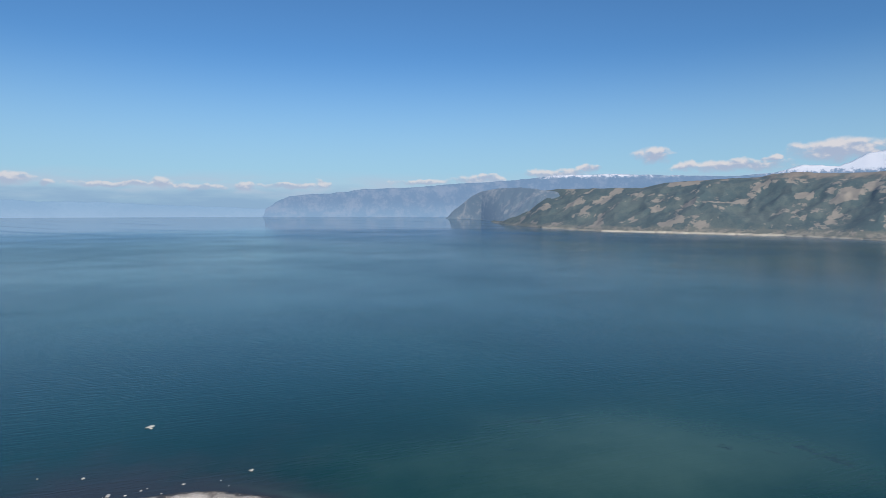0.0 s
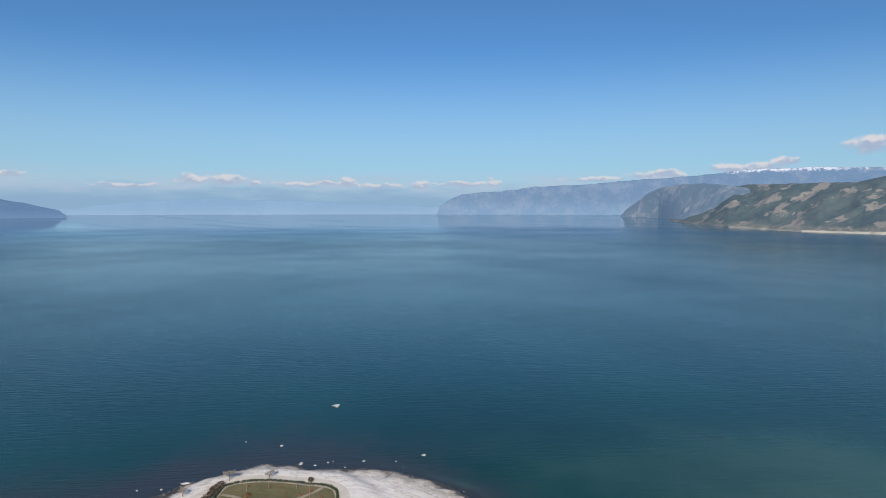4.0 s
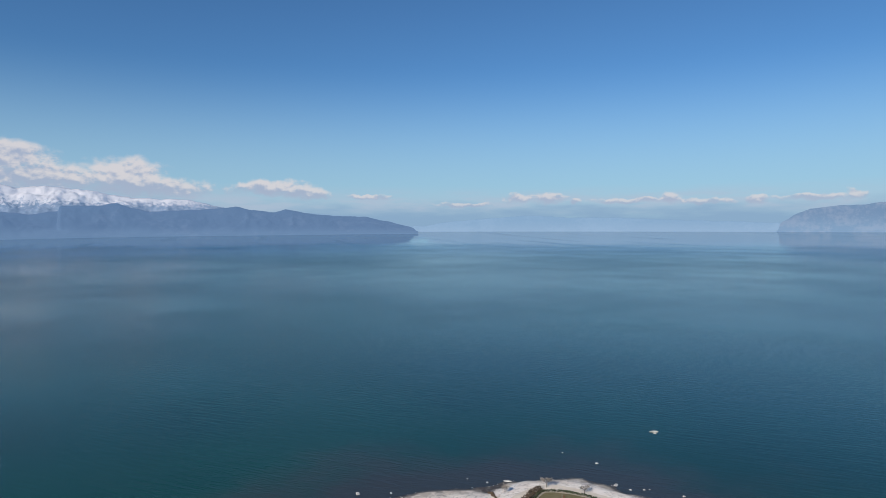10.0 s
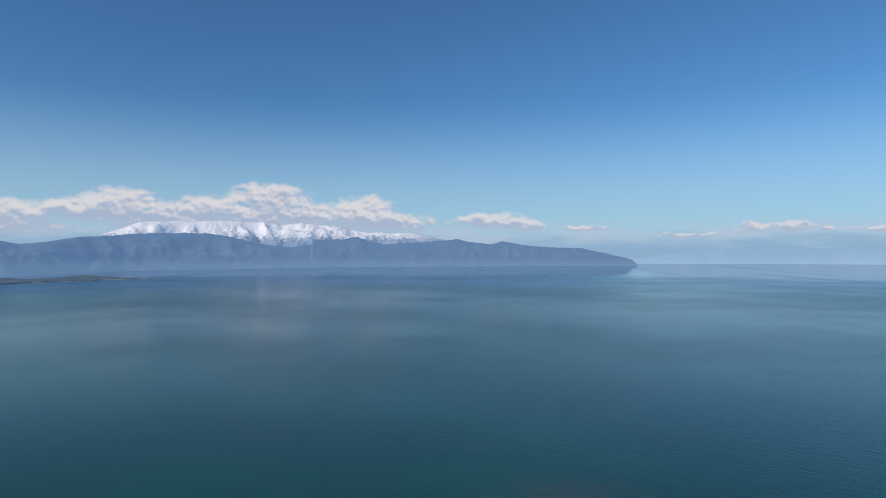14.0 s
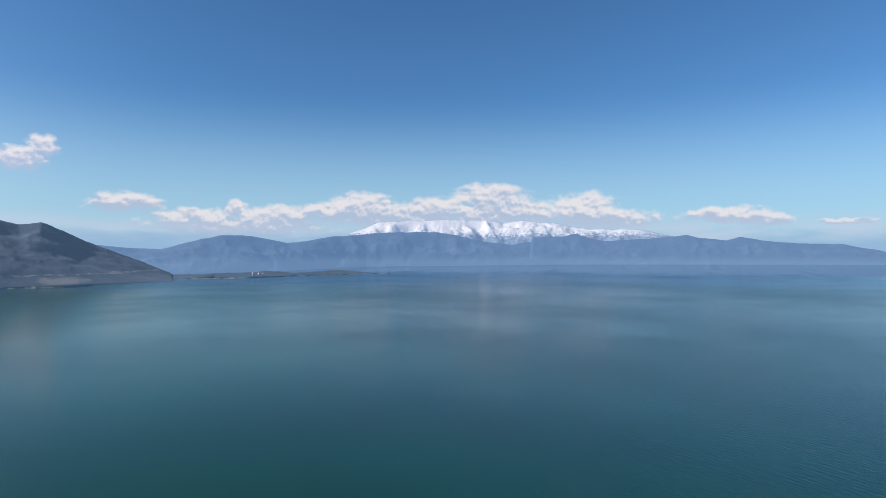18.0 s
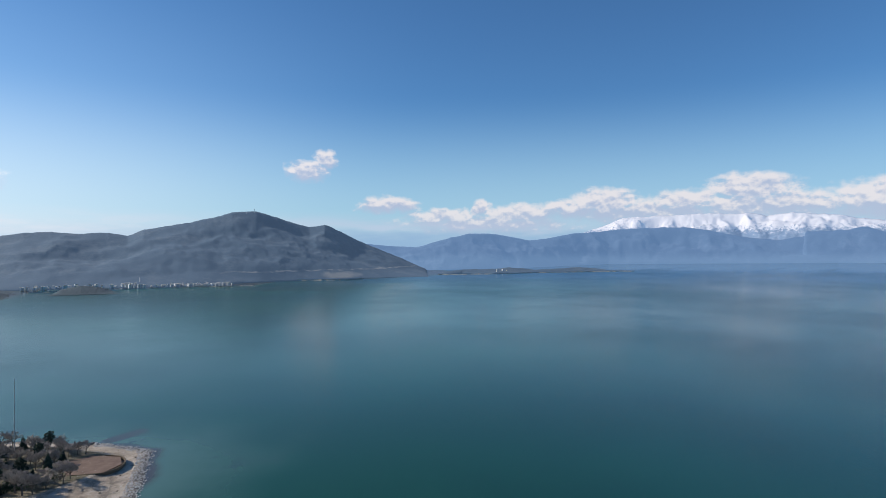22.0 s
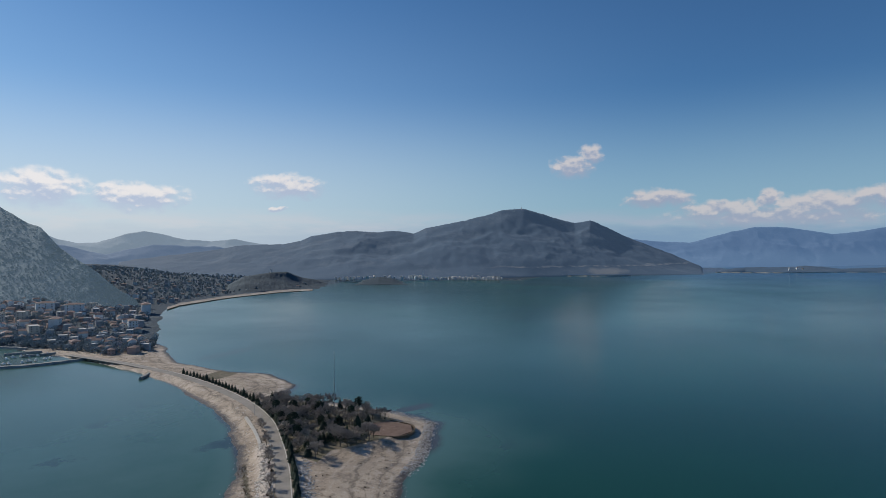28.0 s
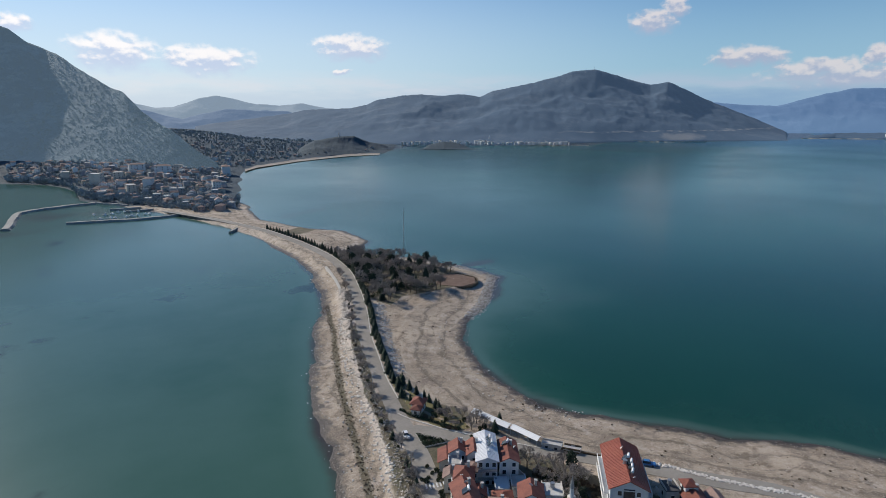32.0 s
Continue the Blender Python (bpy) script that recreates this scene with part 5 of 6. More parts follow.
scatter("stones", along(RUBBLE, 2600, 1.5, 0.1, 0.5, 91), [small_rock(k + 30) for k in range(4)], M_BEACHSTONE, "ridge of heaped pale rubble below the road", "stones")
scatter("dry_weeds", along(WEED_STRIP, 800, 0.95, 0.1, 0.4, 92, 0.0), [tuft(k + 4) for k in range(4)], M_BROWN, "strip of dry brown weeds along the gravel bank", "weeds")
scatter("stones", along([(-168.5, -225.7), (-154, -204), (-141, -186), (-130, -169), (-123.6, -157.6)], 900, 1.8, 0.25, 0.75, 93), [small_rock(k + 34) for k in range(4)], M_ROCK, "grey riprap between the spruces and the beach", "stones")

# boulders banked along the western side, each one loose
PALE_ROCKS = [me.copy() for me in ROCKS]
for me in PALE_ROCKS:
    me.materials[0] = M_LIME
bank = thing("rock_bank", "bank of loose grey-white boulders below the road", "rock bank", at=pose(0, 0, 0))
for i, (x, y) in enumerate(beside(9.5, share(-150, -215), 0.985)):
    for k in range(2):
        ob = new("rock", PALE_ROCKS[rng.randrange(4)])
        px, py = x + rng.uniform(-1.8, 1.8), y + rng.uniform(-1.8, 1.8)
        s = rng.uniform(0.2, 0.6)
        ob.matrix_basis = pose(px, py, ground_at(px, py) + s * 0.15, rng.uniform(-20, 20), 0, rng.uniform(0, 360)) @ Matrix.Diagonal((s, s * 0.8, s * 0.8, 1))
        ob.parent = bank

# ---- the wooded point ----
r = np.random.RandomState(5)
spots = []
while len(spots) < 150:
    x, y = r.uniform(-248, -168), r.uniform(-336, -218)
    d = float(inside_distance(np.array([x]), np.array([y]), GROVE)[0])
    if d > 1.2 and min([9] + [math.hypot(x - a, y - b) for a, b in spots]) > 2.9 and not (x < -213 and y > -244):
        spots.append((x, y))
for i, (x, y) in enumerate(spots):
    pick = rng.random()
    dark = x > -232 and -300 < y < -235
    if pick < (0.2 if dark else 0.03):
        planted(PINES[i % 2], x, y, rng.uniform(0.75, 1.1), None, "trees of the wooded point")
    elif pick < (0.52 if dark else 0.12):
        planted(SPRUCES[i % 3], x, y, rng.uniform(0.9, 1.35), None, "trees of the wooded point")
    else:
        planted(BARES[i % 3], x, y, rng.uniform(0.85, 1.25), None, "trees of the wooded point")
hedge([(-173, -236), (-180, -238.5), (-188, -238), (-196, -235), (-206, -232), (-214, -231)], 1.6, 1.5, M_HEDGE, "dark hedge along the edge of the wood")
M_EARTH = speckled("red_brown_earth", (0.12, 0.075, 0.055), (0.18, 0.12, 0.09), 0.3, 0.95, 0.4)
flat_patch("terrace", [(-226, -246), (-239, -239), (-241, -225), (-233, -217), (-222, -217), (-215, -229)], 2.35, M_EARTH, "bare red-brown earth terrace on the point", "terrace", 0.14)
ribbon("terrace_wall", [(-215, -229), (-222, -216.6), (-233, -216.2), (-241.5, -225), (-240, -240)], -0.3, 0.3, 1.6, 1.0, M_BROWN, 2, "low dark stone edge round the terrace", "wall")
mast = thing("mast", "tall thin steel mast standing among the trees", "mast", at=pose(-228.4, -273.7, 2.3))
bm = bmesh.new()
limb(bm, (0, 0, -0.3), (0, 0, 20), 0.26, 0.2, 8)
part("lower_pole", bm, M_METAL, mast)
bm = bmesh.new()
limb(bm, (0, 0, 20), (0, 0, 37), 0.18, 0.09, 8)
part("upper_pole", bm, M_METAL, mast)


# ---- cars ----
def car(x, y, turn, mat, label):
    ob = thing("car", label, "car", at=pose(x, y, 2.69, 0, 0, turn))
    bm = boxes((-2.1, 2.1, -0.85, 0.85, 0.28, 0.82, 0.06))
    bmesh.ops.bevel(bm, geom=bm.edges[:], offset=0.08, segments=2, affect="EDGES")
    part("body", bm, mat, ob)
    part("cabin", boxes((-1.5, 0.75, -0.78, 0.78, 0.8, 1.4, 0.24)), M_DARK, ob, "dark glass")
    part("car_roof", boxes((-1.2, 0.42, -0.56, 0.56, 1.39, 1.45, 0.04)), mat, ob)
    for sx in (-1.3, 1.3):
        for sy in (-0.82, 0.82):
            bm = bmesh.new()
            limb(bm, (sx, sy - 0.1, 0.31), (sx, sy + 0.1, 0.31), 0.31, 0.31, 12)
            part("wheel", bm, M_DARK, ob, "black tyre")
    for sy in (-0.6, 0.6):
        part("headlight", boxes((2.02, 2.1, sy - 0.18, sy + 0.18, 0.58, 0.7)), M_METAL, ob)
    return ob


M_CARWHITE = speckled("white_car_paint", (0.72, 0.72, 0.72), (0.78, 0.78, 0.78), 2.0, 0.25, 0.0)
M_CARBLUE = speckled("blue_car_paint", (0.04, 0.15, 0.36), (0.06, 0.2, 0.44), 2.0, 0.25, 0.0)
car(-93, -117.2, 62, M_CARWHITE, "white hatchback driving at the junction")
car(-130.6, -58.9, 118, M_CARBLUE, "blue car parked by the beach road")


# ---- houses ----
def gable(bm, L, Wd, z, rise, over, thick=0.18):
    """Two roof slopes over a plan L by Wd; the ridge runs along x."""
    for s in (-1, 1):
        e, k = Wd / 2 + over, rise / (Wd / 2)
        pts = [(-L / 2 - over, 0, z + rise), (L / 2 + over, 0, z + rise), (L / 2 + over, s * e, z - over * k), (-L / 2 - over, s * e, z - over * k)]
        lo = [bm.verts.new(p) for p in pts]
        hi = [bm.verts.new((p[0], p[1], p[2] + thick)) for p in pts]
        for a, b in zip(range(4), (1, 2, 3, 0)):
            bm.faces.new((lo[a], lo[b], hi[b], hi[a]))
        bm.faces.new(hi if s < 0 else hi[::-1])
        bm.faces.new(lo)
    bmesh.ops.recalc_face_normals(bm, faces=bm.faces)


def hipped(bm, L, Wd, z, rise, over):
    a, b = L / 2 + over, Wd / 2 + over
    k = max(L - Wd, 0.4) / 2
    lo = [bm.verts.new(p) for p in ((-a, -b, z), (a, -b, z), (a, b, z), (-a, b, z))]
    ed = [bm.verts.new(p) for p in ((-a, -b, z + 0.16), (a, -b, z + 0.16), (a, b, z + 0.16), (-a, b, z + 0.16))]
    t0, t1 = bm.verts.new((-k, 0, z + rise)), bm.verts.new((k, 0, z + rise))
    for i in range(4):
        bm.faces.new((lo[i], lo[(i + 1) % 4], ed[(i + 1) % 4], ed[i]))
    bm.faces.new(lo)
    bm.faces.new((ed[0], ed[1], t1, t0))
    bm.faces.new((ed[1], ed[2], t1))
    bm.faces.new((ed[2], ed[3], t0, t1))
    bm.faces.new((ed[3], ed[0], t0))
    bmesh.ops.recalc_face_normals(bm, faces=bm.faces)


def add_window(ob, x, y, z, nx, ny, plain=False, w=1.1, h=1.3):
    """A framed window on a wall whose outward way is nx, ny."""
    win = boxes((-w / 2, w / 2, -0.05, 0.06, 0, h))
    wo = part("window", win, M_WHITE, ob)
    wo.matrix_basis = pose(x, y, z, 0, 0, math.degrees(math.atan2(nx, -ny)))
    if plain:
        wo.data.materials[0] = M_DARK
        return wo
    pane = part("pane", boxes((-w / 2 + 0.1, w / 2 - 0.1, -0.09, 0.02, 0.1, h - 0.1)), M_DARK, wo, "dark glass pane")
    return wo


def house(name, label, at, L, Wd, H, rise, style, wall, roof, floors=2, bays=2, side_bays=2, balconies=0, chimney=True, sides=(0, 1, 2), group="", seams=False, plain=False):
    """A house with its long way along x; its front gable looks along +x."""
    ob = thing(name, label, "house", group, at=at)
    bm = boxes((-L / 2, L / 2, -Wd / 2, Wd / 2, -1.0, H))
    if style == "gable":
        for s in (-1, 1):
            v = [bm.verts.new((s * L / 2, -Wd / 2, H)), bm.verts.new((s * L / 2, Wd / 2, H)), bm.verts.new((s * L / 2, 0, H + rise))]
            bm.faces.new(v if s > 0 else v[::-1])
    part("wall", bm, wall, ob)
    bm = bmesh.new()
    if style == "gable":
        gable(bm, L, Wd, H, rise, 0.5)
        if seams:
            n = int(L / 0.55)
            for i in range(n):
                x = -L / 2 - 0.4 + (L + 0.8) * i / (n - 1)
                for s in (-1, 1):
                    e, k = Wd / 2 + 0.5, rise / (Wd / 2)
                    limb(bm, (x, 0, H + rise + 0.2), (x, s * e, H - 0.5 * k + 0.2), 0.05, 0.05, 4)
    elif style == "hip":
        hipped(bm, L, Wd, H, rise, 0.5)
    else:
        box(bm, -L / 2 - 0.2, L / 2 + 0.2, -Wd / 2 - 0.2, Wd / 2 + 0.2, H, H + 0.3)
    part("roof", bm, roof, ob)
    if style == "flat":
        for y0, y1 in ((-Wd / 2 - 0.2, -Wd / 2), (Wd / 2, Wd / 2 + 0.2)):
            part("parapet", boxes((-L / 2 - 0.2, L / 2 + 0.2, y0, y1, H + 0.3, H + 0.8)), wall, ob)
    step = H / floors
    for f in range(floors):
        z = f * step + step * 0.3
        for b in range(bays):
            y = Wd * ((b + 0.5) / bays - 0.5)
            if 0 in sides:
                add_window(ob, L / 2, y, z, 1, 0, plain)
        for b in range(side_bays):
            x = L * ((b + 0.5) / side_bays - 0.5)
            if 1 in sides:
                add_window(ob, x, -Wd / 2, z, 0, -1, plain)
            if 2 in sides:
                add_window(ob, x, Wd / 2, z, 0, 1, plain)
        if balconies and f:
            for s in ((-1, 1) if balconies == 2 else (1,)):
                bz = f * step
                bal = part("balcony", boxes((-L * 0.42, L * 0.42, s * Wd / 2 - 0.02, s * (Wd / 2 + 1.3), bz, bz + 0.18) if s > 0 else (-L * 0.42, L * 0.42, -Wd / 2 - 1.3, -Wd / 2 + 0.02, bz, bz + 0.18)), M_WHITE, ob)
                y = s * (Wd / 2 + 1.25)
                part("railing", boxes((-L * 0.42, L * 0.42, y - 0.05, y + 0.05, bz + 0.18, bz + 1.0)), M_WHITE, bal)
    if chimney:
        part("chimney", boxes((-L * 0.2 - 0.3, -L * 0.2 + 0.3, Wd * 0.15, Wd * 0.15 + 0.6, H + rise * 0.3, H + rise + 0.9), (-L * 0.2 - 0.4, -L * 0.2 + 0.4, Wd * 0.15 - 0.1, Wd * 0.15 + 0.7, H + rise + 0.9, H + rise + 1.05)), M_CONC, ob)
    return ob


def water_heater(x, y, z, turn):
    """A rooftop solar water heater."""
    ob = thing("solar_heater", "rooftop solar water heater with a white tank", "water heater", "solar heaters", at=pose(x, y, z, 0, 0, turn))
    bm = bmesh.new()
    limb(bm, (-0.8, 0, 1.3), (0.8, 0, 1.3), 0.32, 0.32, 10)
    part("tank", bm, M_WHITE, ob)
    for s in (-0.5, 0.5):
        bm = bmesh.new()
        v = [bm.verts.new(p) for p in ((s - 0.45, -1.6, 0.2), (s + 0.45, -1.6, 0.2), (s + 0.45, -0.3, 1.1), (s - 0.45, -0.3, 1.1))]
        w = [bm.verts.new(p.co + Vector((0, 0.05, -0.08))) for p in v]
        bm.faces.new(v)
        bm.faces.new(w[::-1])
        for a, b in zip(range(4), (1, 2, 3, 0)):
            bm.faces.new((v[a], w[a], w[b], v[b]))
        part("collector_panel", bm, M_DARK, ob, "dark glass collector")
    bm = bmesh.new()
    for s in (-0.7, 0.7):
        limb(bm, (s, 0.1, -0.3), (s, 0.1, 1.3), 0.04, 0.04, 4)
        limb(bm, (s, -1.5, -0.3), (s, 0.1, 1.2), 0.03, 0.03, 4)
    part("stand", bm, M_METAL, ob)


G = 2.5
M_PINKISH = speckled("faded_pink_render", (0.42, 0.30, 0.26), (0.52, 0.38, 0.33), 0.25, 0.85, 0.15)
house("hotel", "tall pale hotel with a bright red-orange metal roof", pose(-113.7, -57.3, G, 0, 0, 37), 19.2, 8.8, 8.0, 2.2, "gable", M_WHITE,
      speckled("orange_metal_roof", (0.235, 0.055, 0.032), (0.30, 0.08, 0.045), 0.3, 0.5, 0.1), 3, 2, 5, 2, False, seams=True)
hotel = bpy.data.objects["hotel"]
part("glass_front", boxes((9.6, 9.72, -1.3, 1.3, -0.5, 8.0)), M_DARK, hotel, "dark glazed stair front")
for f in range(4):
    part("glazing_bar", boxes((9.72, 9.78, -1.35, 1.35, f * 2.2 + 0.9, f * 2.2 + 1.1)), M_WHITE, hotel)
house("apartment_house", "white three-storey house with a white sheet roof", pose(-96.3, -88.3, G, 0, 0, 45), 13.2, 5.2, 7.6, 1.0, "gable", M_WHITE, M_SHEET, 3, 3, 4, 0, True, seams=True)
house("apartment_house", "pale terraced house with a dark red roof and terraces", pose(-100.4, -84.2, G, 0, 0, 45), 10, 5.0, 6.4, 1.2, "gable", M_WHITE, M_ROOF, 3, 2, 3, 0, True)
house("house", "low red-roofed annex beside the road", pose(-91, -98, G, 0, 0, 46), 6, 4, 3.2, 1.0, "gable", M_CREAM, M_ROOF, 1, 1, 2, 0, False)
house("house", "white house with a red tiled roof", pose(-92.2, -94.8, G, 0, 0, 46), 4.5, 4.5, 6.4, 1.4, "gable", M_WHITE, M_ROOF, 2, 2, 1, 0, True)
house("house", "narrow white house with a red tiled roof", pose(-94.6, -91.2, G, 0, 0, 46), 6, 3.6, 6.8, 1.3, "gable", M_WHITE, M_ROOF, 2, 1, 2, 0, True)
house("house", "cream house with a steep red tiled roof", pose(-85, -85.6, G, 0, 0, 40), 5.5, 4.6, 6.2, 1.8, "hip", M_WHITE, M_ROOF, 2, 2, 2, 0, True)
house("house", "large house under a broad red tiled roof", pose(-78.5, -78.8, G, 0, 0, 58), 8.5, 5.6, 7.0, 1.8, "gable", M_CREAM, M_ROOF, 2, 2, 2, 0, True)
house("house", "small house with a weathered red roof", pose(-90.3, -87, G, 0, 0, 46), 4.5, 4, 5.0, 1.4, "hip", M_CREAM, M_ROOF2, 2, 1, 1, 0, True)
house("house", "white house with a red roof and a grey roof terrace", pose(-90.6, -68.8, G, 0, 0, 41), 6, 5.6, 6.4, 1.5, "gable", M_WHITE, M_ROOF, 2, 2, 2, 0, True)
house("house", "small red-roofed house among others", pose(-87.3, -74.8, G, 0, 0, 45), 4.4, 4.4, 3.6, 1.3, "hip", M_CREAM, M_ROOF, 1, 1, 1, 0, False)
house("house", "flat-roofed pale stone house", pose(-96.6, -66.8, G, 0, 0, 42), 4.8, 4.6, 5.0, 0.3, "flat", M_CREAM, M_CONC, 2, 2, 1, 0, False)
house("house", "flat-roofed stone outbuilding beside the minaret", pose(-93.5, -60.5, G, 0, 0, 42), 6, 5, 3.5, 0.3, "flat", M_CREAM, M_CONC, 1, 2, 2, 0, False)
house("house", "red-roofed house beside the beach road", pose(-121.5, -42.3, G, 0, 0, 48), 6, 5, 3.2, 1.4, "gable", M_CREAM, M_ROOF, 1, 2, 2, 0, True)
house("house", "small red tower-roofed house", pose(-122.6, -44.4, G, 0, 0, 48), 2.8, 2.6, 5.2, 1.0, "hip", M_WHITE, M_ROOF, 2, 1, 1, 0, False)
house("house", "dark flat-roofed shed beside red roofs", pose(-120.8, -48.2, G, 0, 0, 48), 4.2, 3.4, 3.4, 0.3, "flat", M_CONC, speckled("tar_roof", (0.05, 0.05, 0.055), (0.09, 0.09, 0.09), 0.8), 1, 1, 1, 0, False)
flat_patch("lawn", [(-119.5, -158), (-117.9, -151.5), (-114.4, -140.6), (-112.6, -131), (-113.6, -121), (-112.4, -113.1), (-110.7, -107.2), (-104.9, -109.5), (-103.4, -117), (-105, -128.4), (-109.6, -139.6), (-113.8, -148.9)], 2.5, M_GRASS, "small olive-green lawn round the park hut", "lawn", 0.13)
ribbon("path", [(-112.6, -144.6), (-112.9, -139.6), (-108.6, -131.5), (-107.6, -121.8), (-108.6, -115.5), (-110.2, -111.6)], -0.55, 0.55, 2.5, 0.17, M_PATH, 1.5, "narrow beige path across the lawn", "path")
house("kiosk", "small park hut with a red tiled roof", pose(-107.5, -127.5, G, 0, 0, 30), 4.6, 3.8, 2.8, 1.6, "hip", M_WHITE, M_ROOF, 1, 2, 2, 0, True)
house("kiosk", "small red-roofed lean-to of the park hut", pose(-104.6, -125.2, G, 0, 0, 30), 2.8, 2.6, 2.4, 1.0, "hip", M_CREAM, M_ROOF, 1, 1, 1, 0, False)
for x, y, z, a in ((-97.2, -87, 10.7, 40), (-99, -89.2, 10.6, 40), (-102, -85.5, 9.6, 30), (-111.5, -54, 12.0, 25), (-110, -53, 11.8, 25), (-113, -55, 12.2, 25), (-114.4, -56.6, 12.4, 25), (-78, -77.5, 10.6, 50)):
    water_heater(x, y, z, a)

white_house = [o for o in scene.objects if o.name == "apartment_house"][0]
for f in range(3):
    bal = part("balcony", boxes((6.6, 7.9, -2.4, 2.4, 2.3 * f + 0.5, 2.3 * f + 0.65)), M_WHITE, white_house)
    part("railing", boxes((7.82, 7.9, -2.4, 2.4, 2.3 * f + 0.65, 2.3 * f + 1.4)), M_METAL, bal)
minaret = thing("minaret", "slim pale stone minaret with a pointed cap", "minaret", at=pose(-91.6, -58.2, G))
bm = bmesh.new()
limb(bm, (0, 0, -0.5), (0, 0, 9.2), 0.75, 0.62, 10)
part("shaft", bm, M_CREAM, minaret)
bm = bmesh.new()
limb(bm, (0, 0, 9.2), (0, 0, 9.9), 0.95, 1.0, 10)
part("gallery", bm, M_CREAM, minaret)
bm = bmesh.new()
limb(bm, (0, 0, 9.9), (0, 0, 12.2), 0.5, 0.48, 10)
part("upper_shaft", bm, M_WHITE, minaret)
bm = bmesh.new()
limb(bm, (0, 0, 12.2), (0, 0, 15.2), 0.56, 0.03, 10)
part("cap", bm, M_METAL, minaret, "grey lead cone")


def canopy(p, q, width, label):
    """A long open tent hall with a white sheet roof."""
    a, b = Vector((*p, 0)), Vector((*q, 0))
    L = (b - a).length
    ob = thing("tent_hall", label, "tent", at=pose((a.x + b.x) / 2, (a.y + b.y) / 2, G, 0, 0, math.degrees(math.atan2(b.y - a.y, b.x - a.x))))
    bm = bmesh.new()
    gable(bm, L, width, 2.3, 0.7, 0.2, 0.08)
    part("roof", bm, M_SHEET, ob)
    n = int(L / 3)
    for i in range(n + 1):
        for s in (-1, 1):
            bm = bmesh.new()
            limb(bm, (-L / 2 + L * i / n, s * width / 2, -0.6), (-L / 2 + L * i / n, s * width / 2, 2.35), 0.07, 0.07, 6)
            part("post", bm, M_METAL, ob)
    return ob


canopy((-116.6, -111), (-117.0, -96.8), 2.6, "long low hall with a white sheet roof by the beach")
canopy((-117.6, -96), (-117.4, -86), 2.4, "second low hall with a white sheet roof")
ribbon("beach_wall", [(-118.5, -84), (-122, -77), (-126.5, -67), (-129, -62)], -0.25, 0.25, 2.3, 0.9, M_BROWN, 2, "low dark brown wall between road and beach", "wall")
line = smooth_line([(-127, -66), (-130.5, -60), (-133.6, -55.5), (-137, -44), (-141.5, -33.4), (-146.2, -22.9), (-152, 0)], 0.5)
scatter("edge_stones", [(p.x + rng.uniform(-0.7, 0.7), p.y + rng.uniform(-0.7, 0.7), ground_at(p.x, p.y) + 0.15, rng.uniform(0.2, 0.55), rng.uniform(0, 6.28), k) for p in line for k in range(4)],
        [small_rock(k + 20) for k in range(4)], M_LIME, "row of heaped white stones along the beach road", "stones")
house("shed", "weathered grey boat shed beside the beach", pose(-119.4, -83.0, 2.2, 0, 0, 115), 5.5, 2.4, 1.3, 0.3, "flat", M_CONC, M_CONC, 1, 1, 2, 0, False)
house("shed", "low dark shed beside the beach road", pose(-121.8, -77.6, 2.2, 0, 0, 115), 4.5, 2.2, 1.1, 0.3, "flat", M_BROWN, M_CONC, 1, 1, 1, 0, False)


def clutter(x, y, z, turn, kind):
    """Small roof and yard things."""
    if kind == 0:
        ob = thing("satellite_dish", "white satellite dish on a rooftop bracket", "satellite dish", "satellite dishes", at=pose(x, y, z, 0, 0, turn))
        bm = bmesh.new()
        bmesh.ops.create_cone(bm, segments=14, radius1=0.55, radius2=0.1, depth=0.22, cap_ends=True, matrix=Matrix.Translation((0, -0.2, 0.9)) @ Matrix.Rotation(radians(-60), 4, "X"))
        part("dish", bm, M_WHITE, ob)
        bm = bmesh.new()
        limb(bm, (0, 0, -0.3), (0, 0, 0.9), 0.05, 0.05, 5)
        part("bracket", bm, M_METAL, ob)
    elif kind == 1:
        ob = thing("water_tank", "grey rooftop water tank on short legs", "water tank", "water tanks", at=pose(x, y, z, 0, 0, turn))
        bm = bmesh.new()
        limb(bm, (0, 0, 0.4), (0, 0, 1.5), 0.55, 0.55, 12)
        part("tank", bm, M_METAL, ob)
        for sx, sy in ((-0.4, -0.4), (0.4, -0.4), (0.4, 0.4), (-0.4, 0.4)):
            part("leg", boxes((sx - 0.05, sx + 0.05, sy - 0.05, sy + 0.05, -0.3, 0.45)), M_METAL, ob)
    else:
        ob = thing("awning", "faded fabric awning over a terrace", "awning", "terrace awnings", at=pose(x, y, z, 0, 0, turn))
        bm = bmesh.new()
        box(bm, -1.5, 1.5, -1.1, 1.1, 2.2, 2.28)
        part("canopy", bm, rng.choice((M_CREAM, M_WHITE, M_ROOF2)), ob)
        for sx in (-1.4, 1.4):
            for sy in (-1.0, 1.0):
                part("post", boxes((sx - 0.04, sx + 0.04, sy - 0.04, sy + 0.04, -0.2, 2.2)), M_METAL, ob)


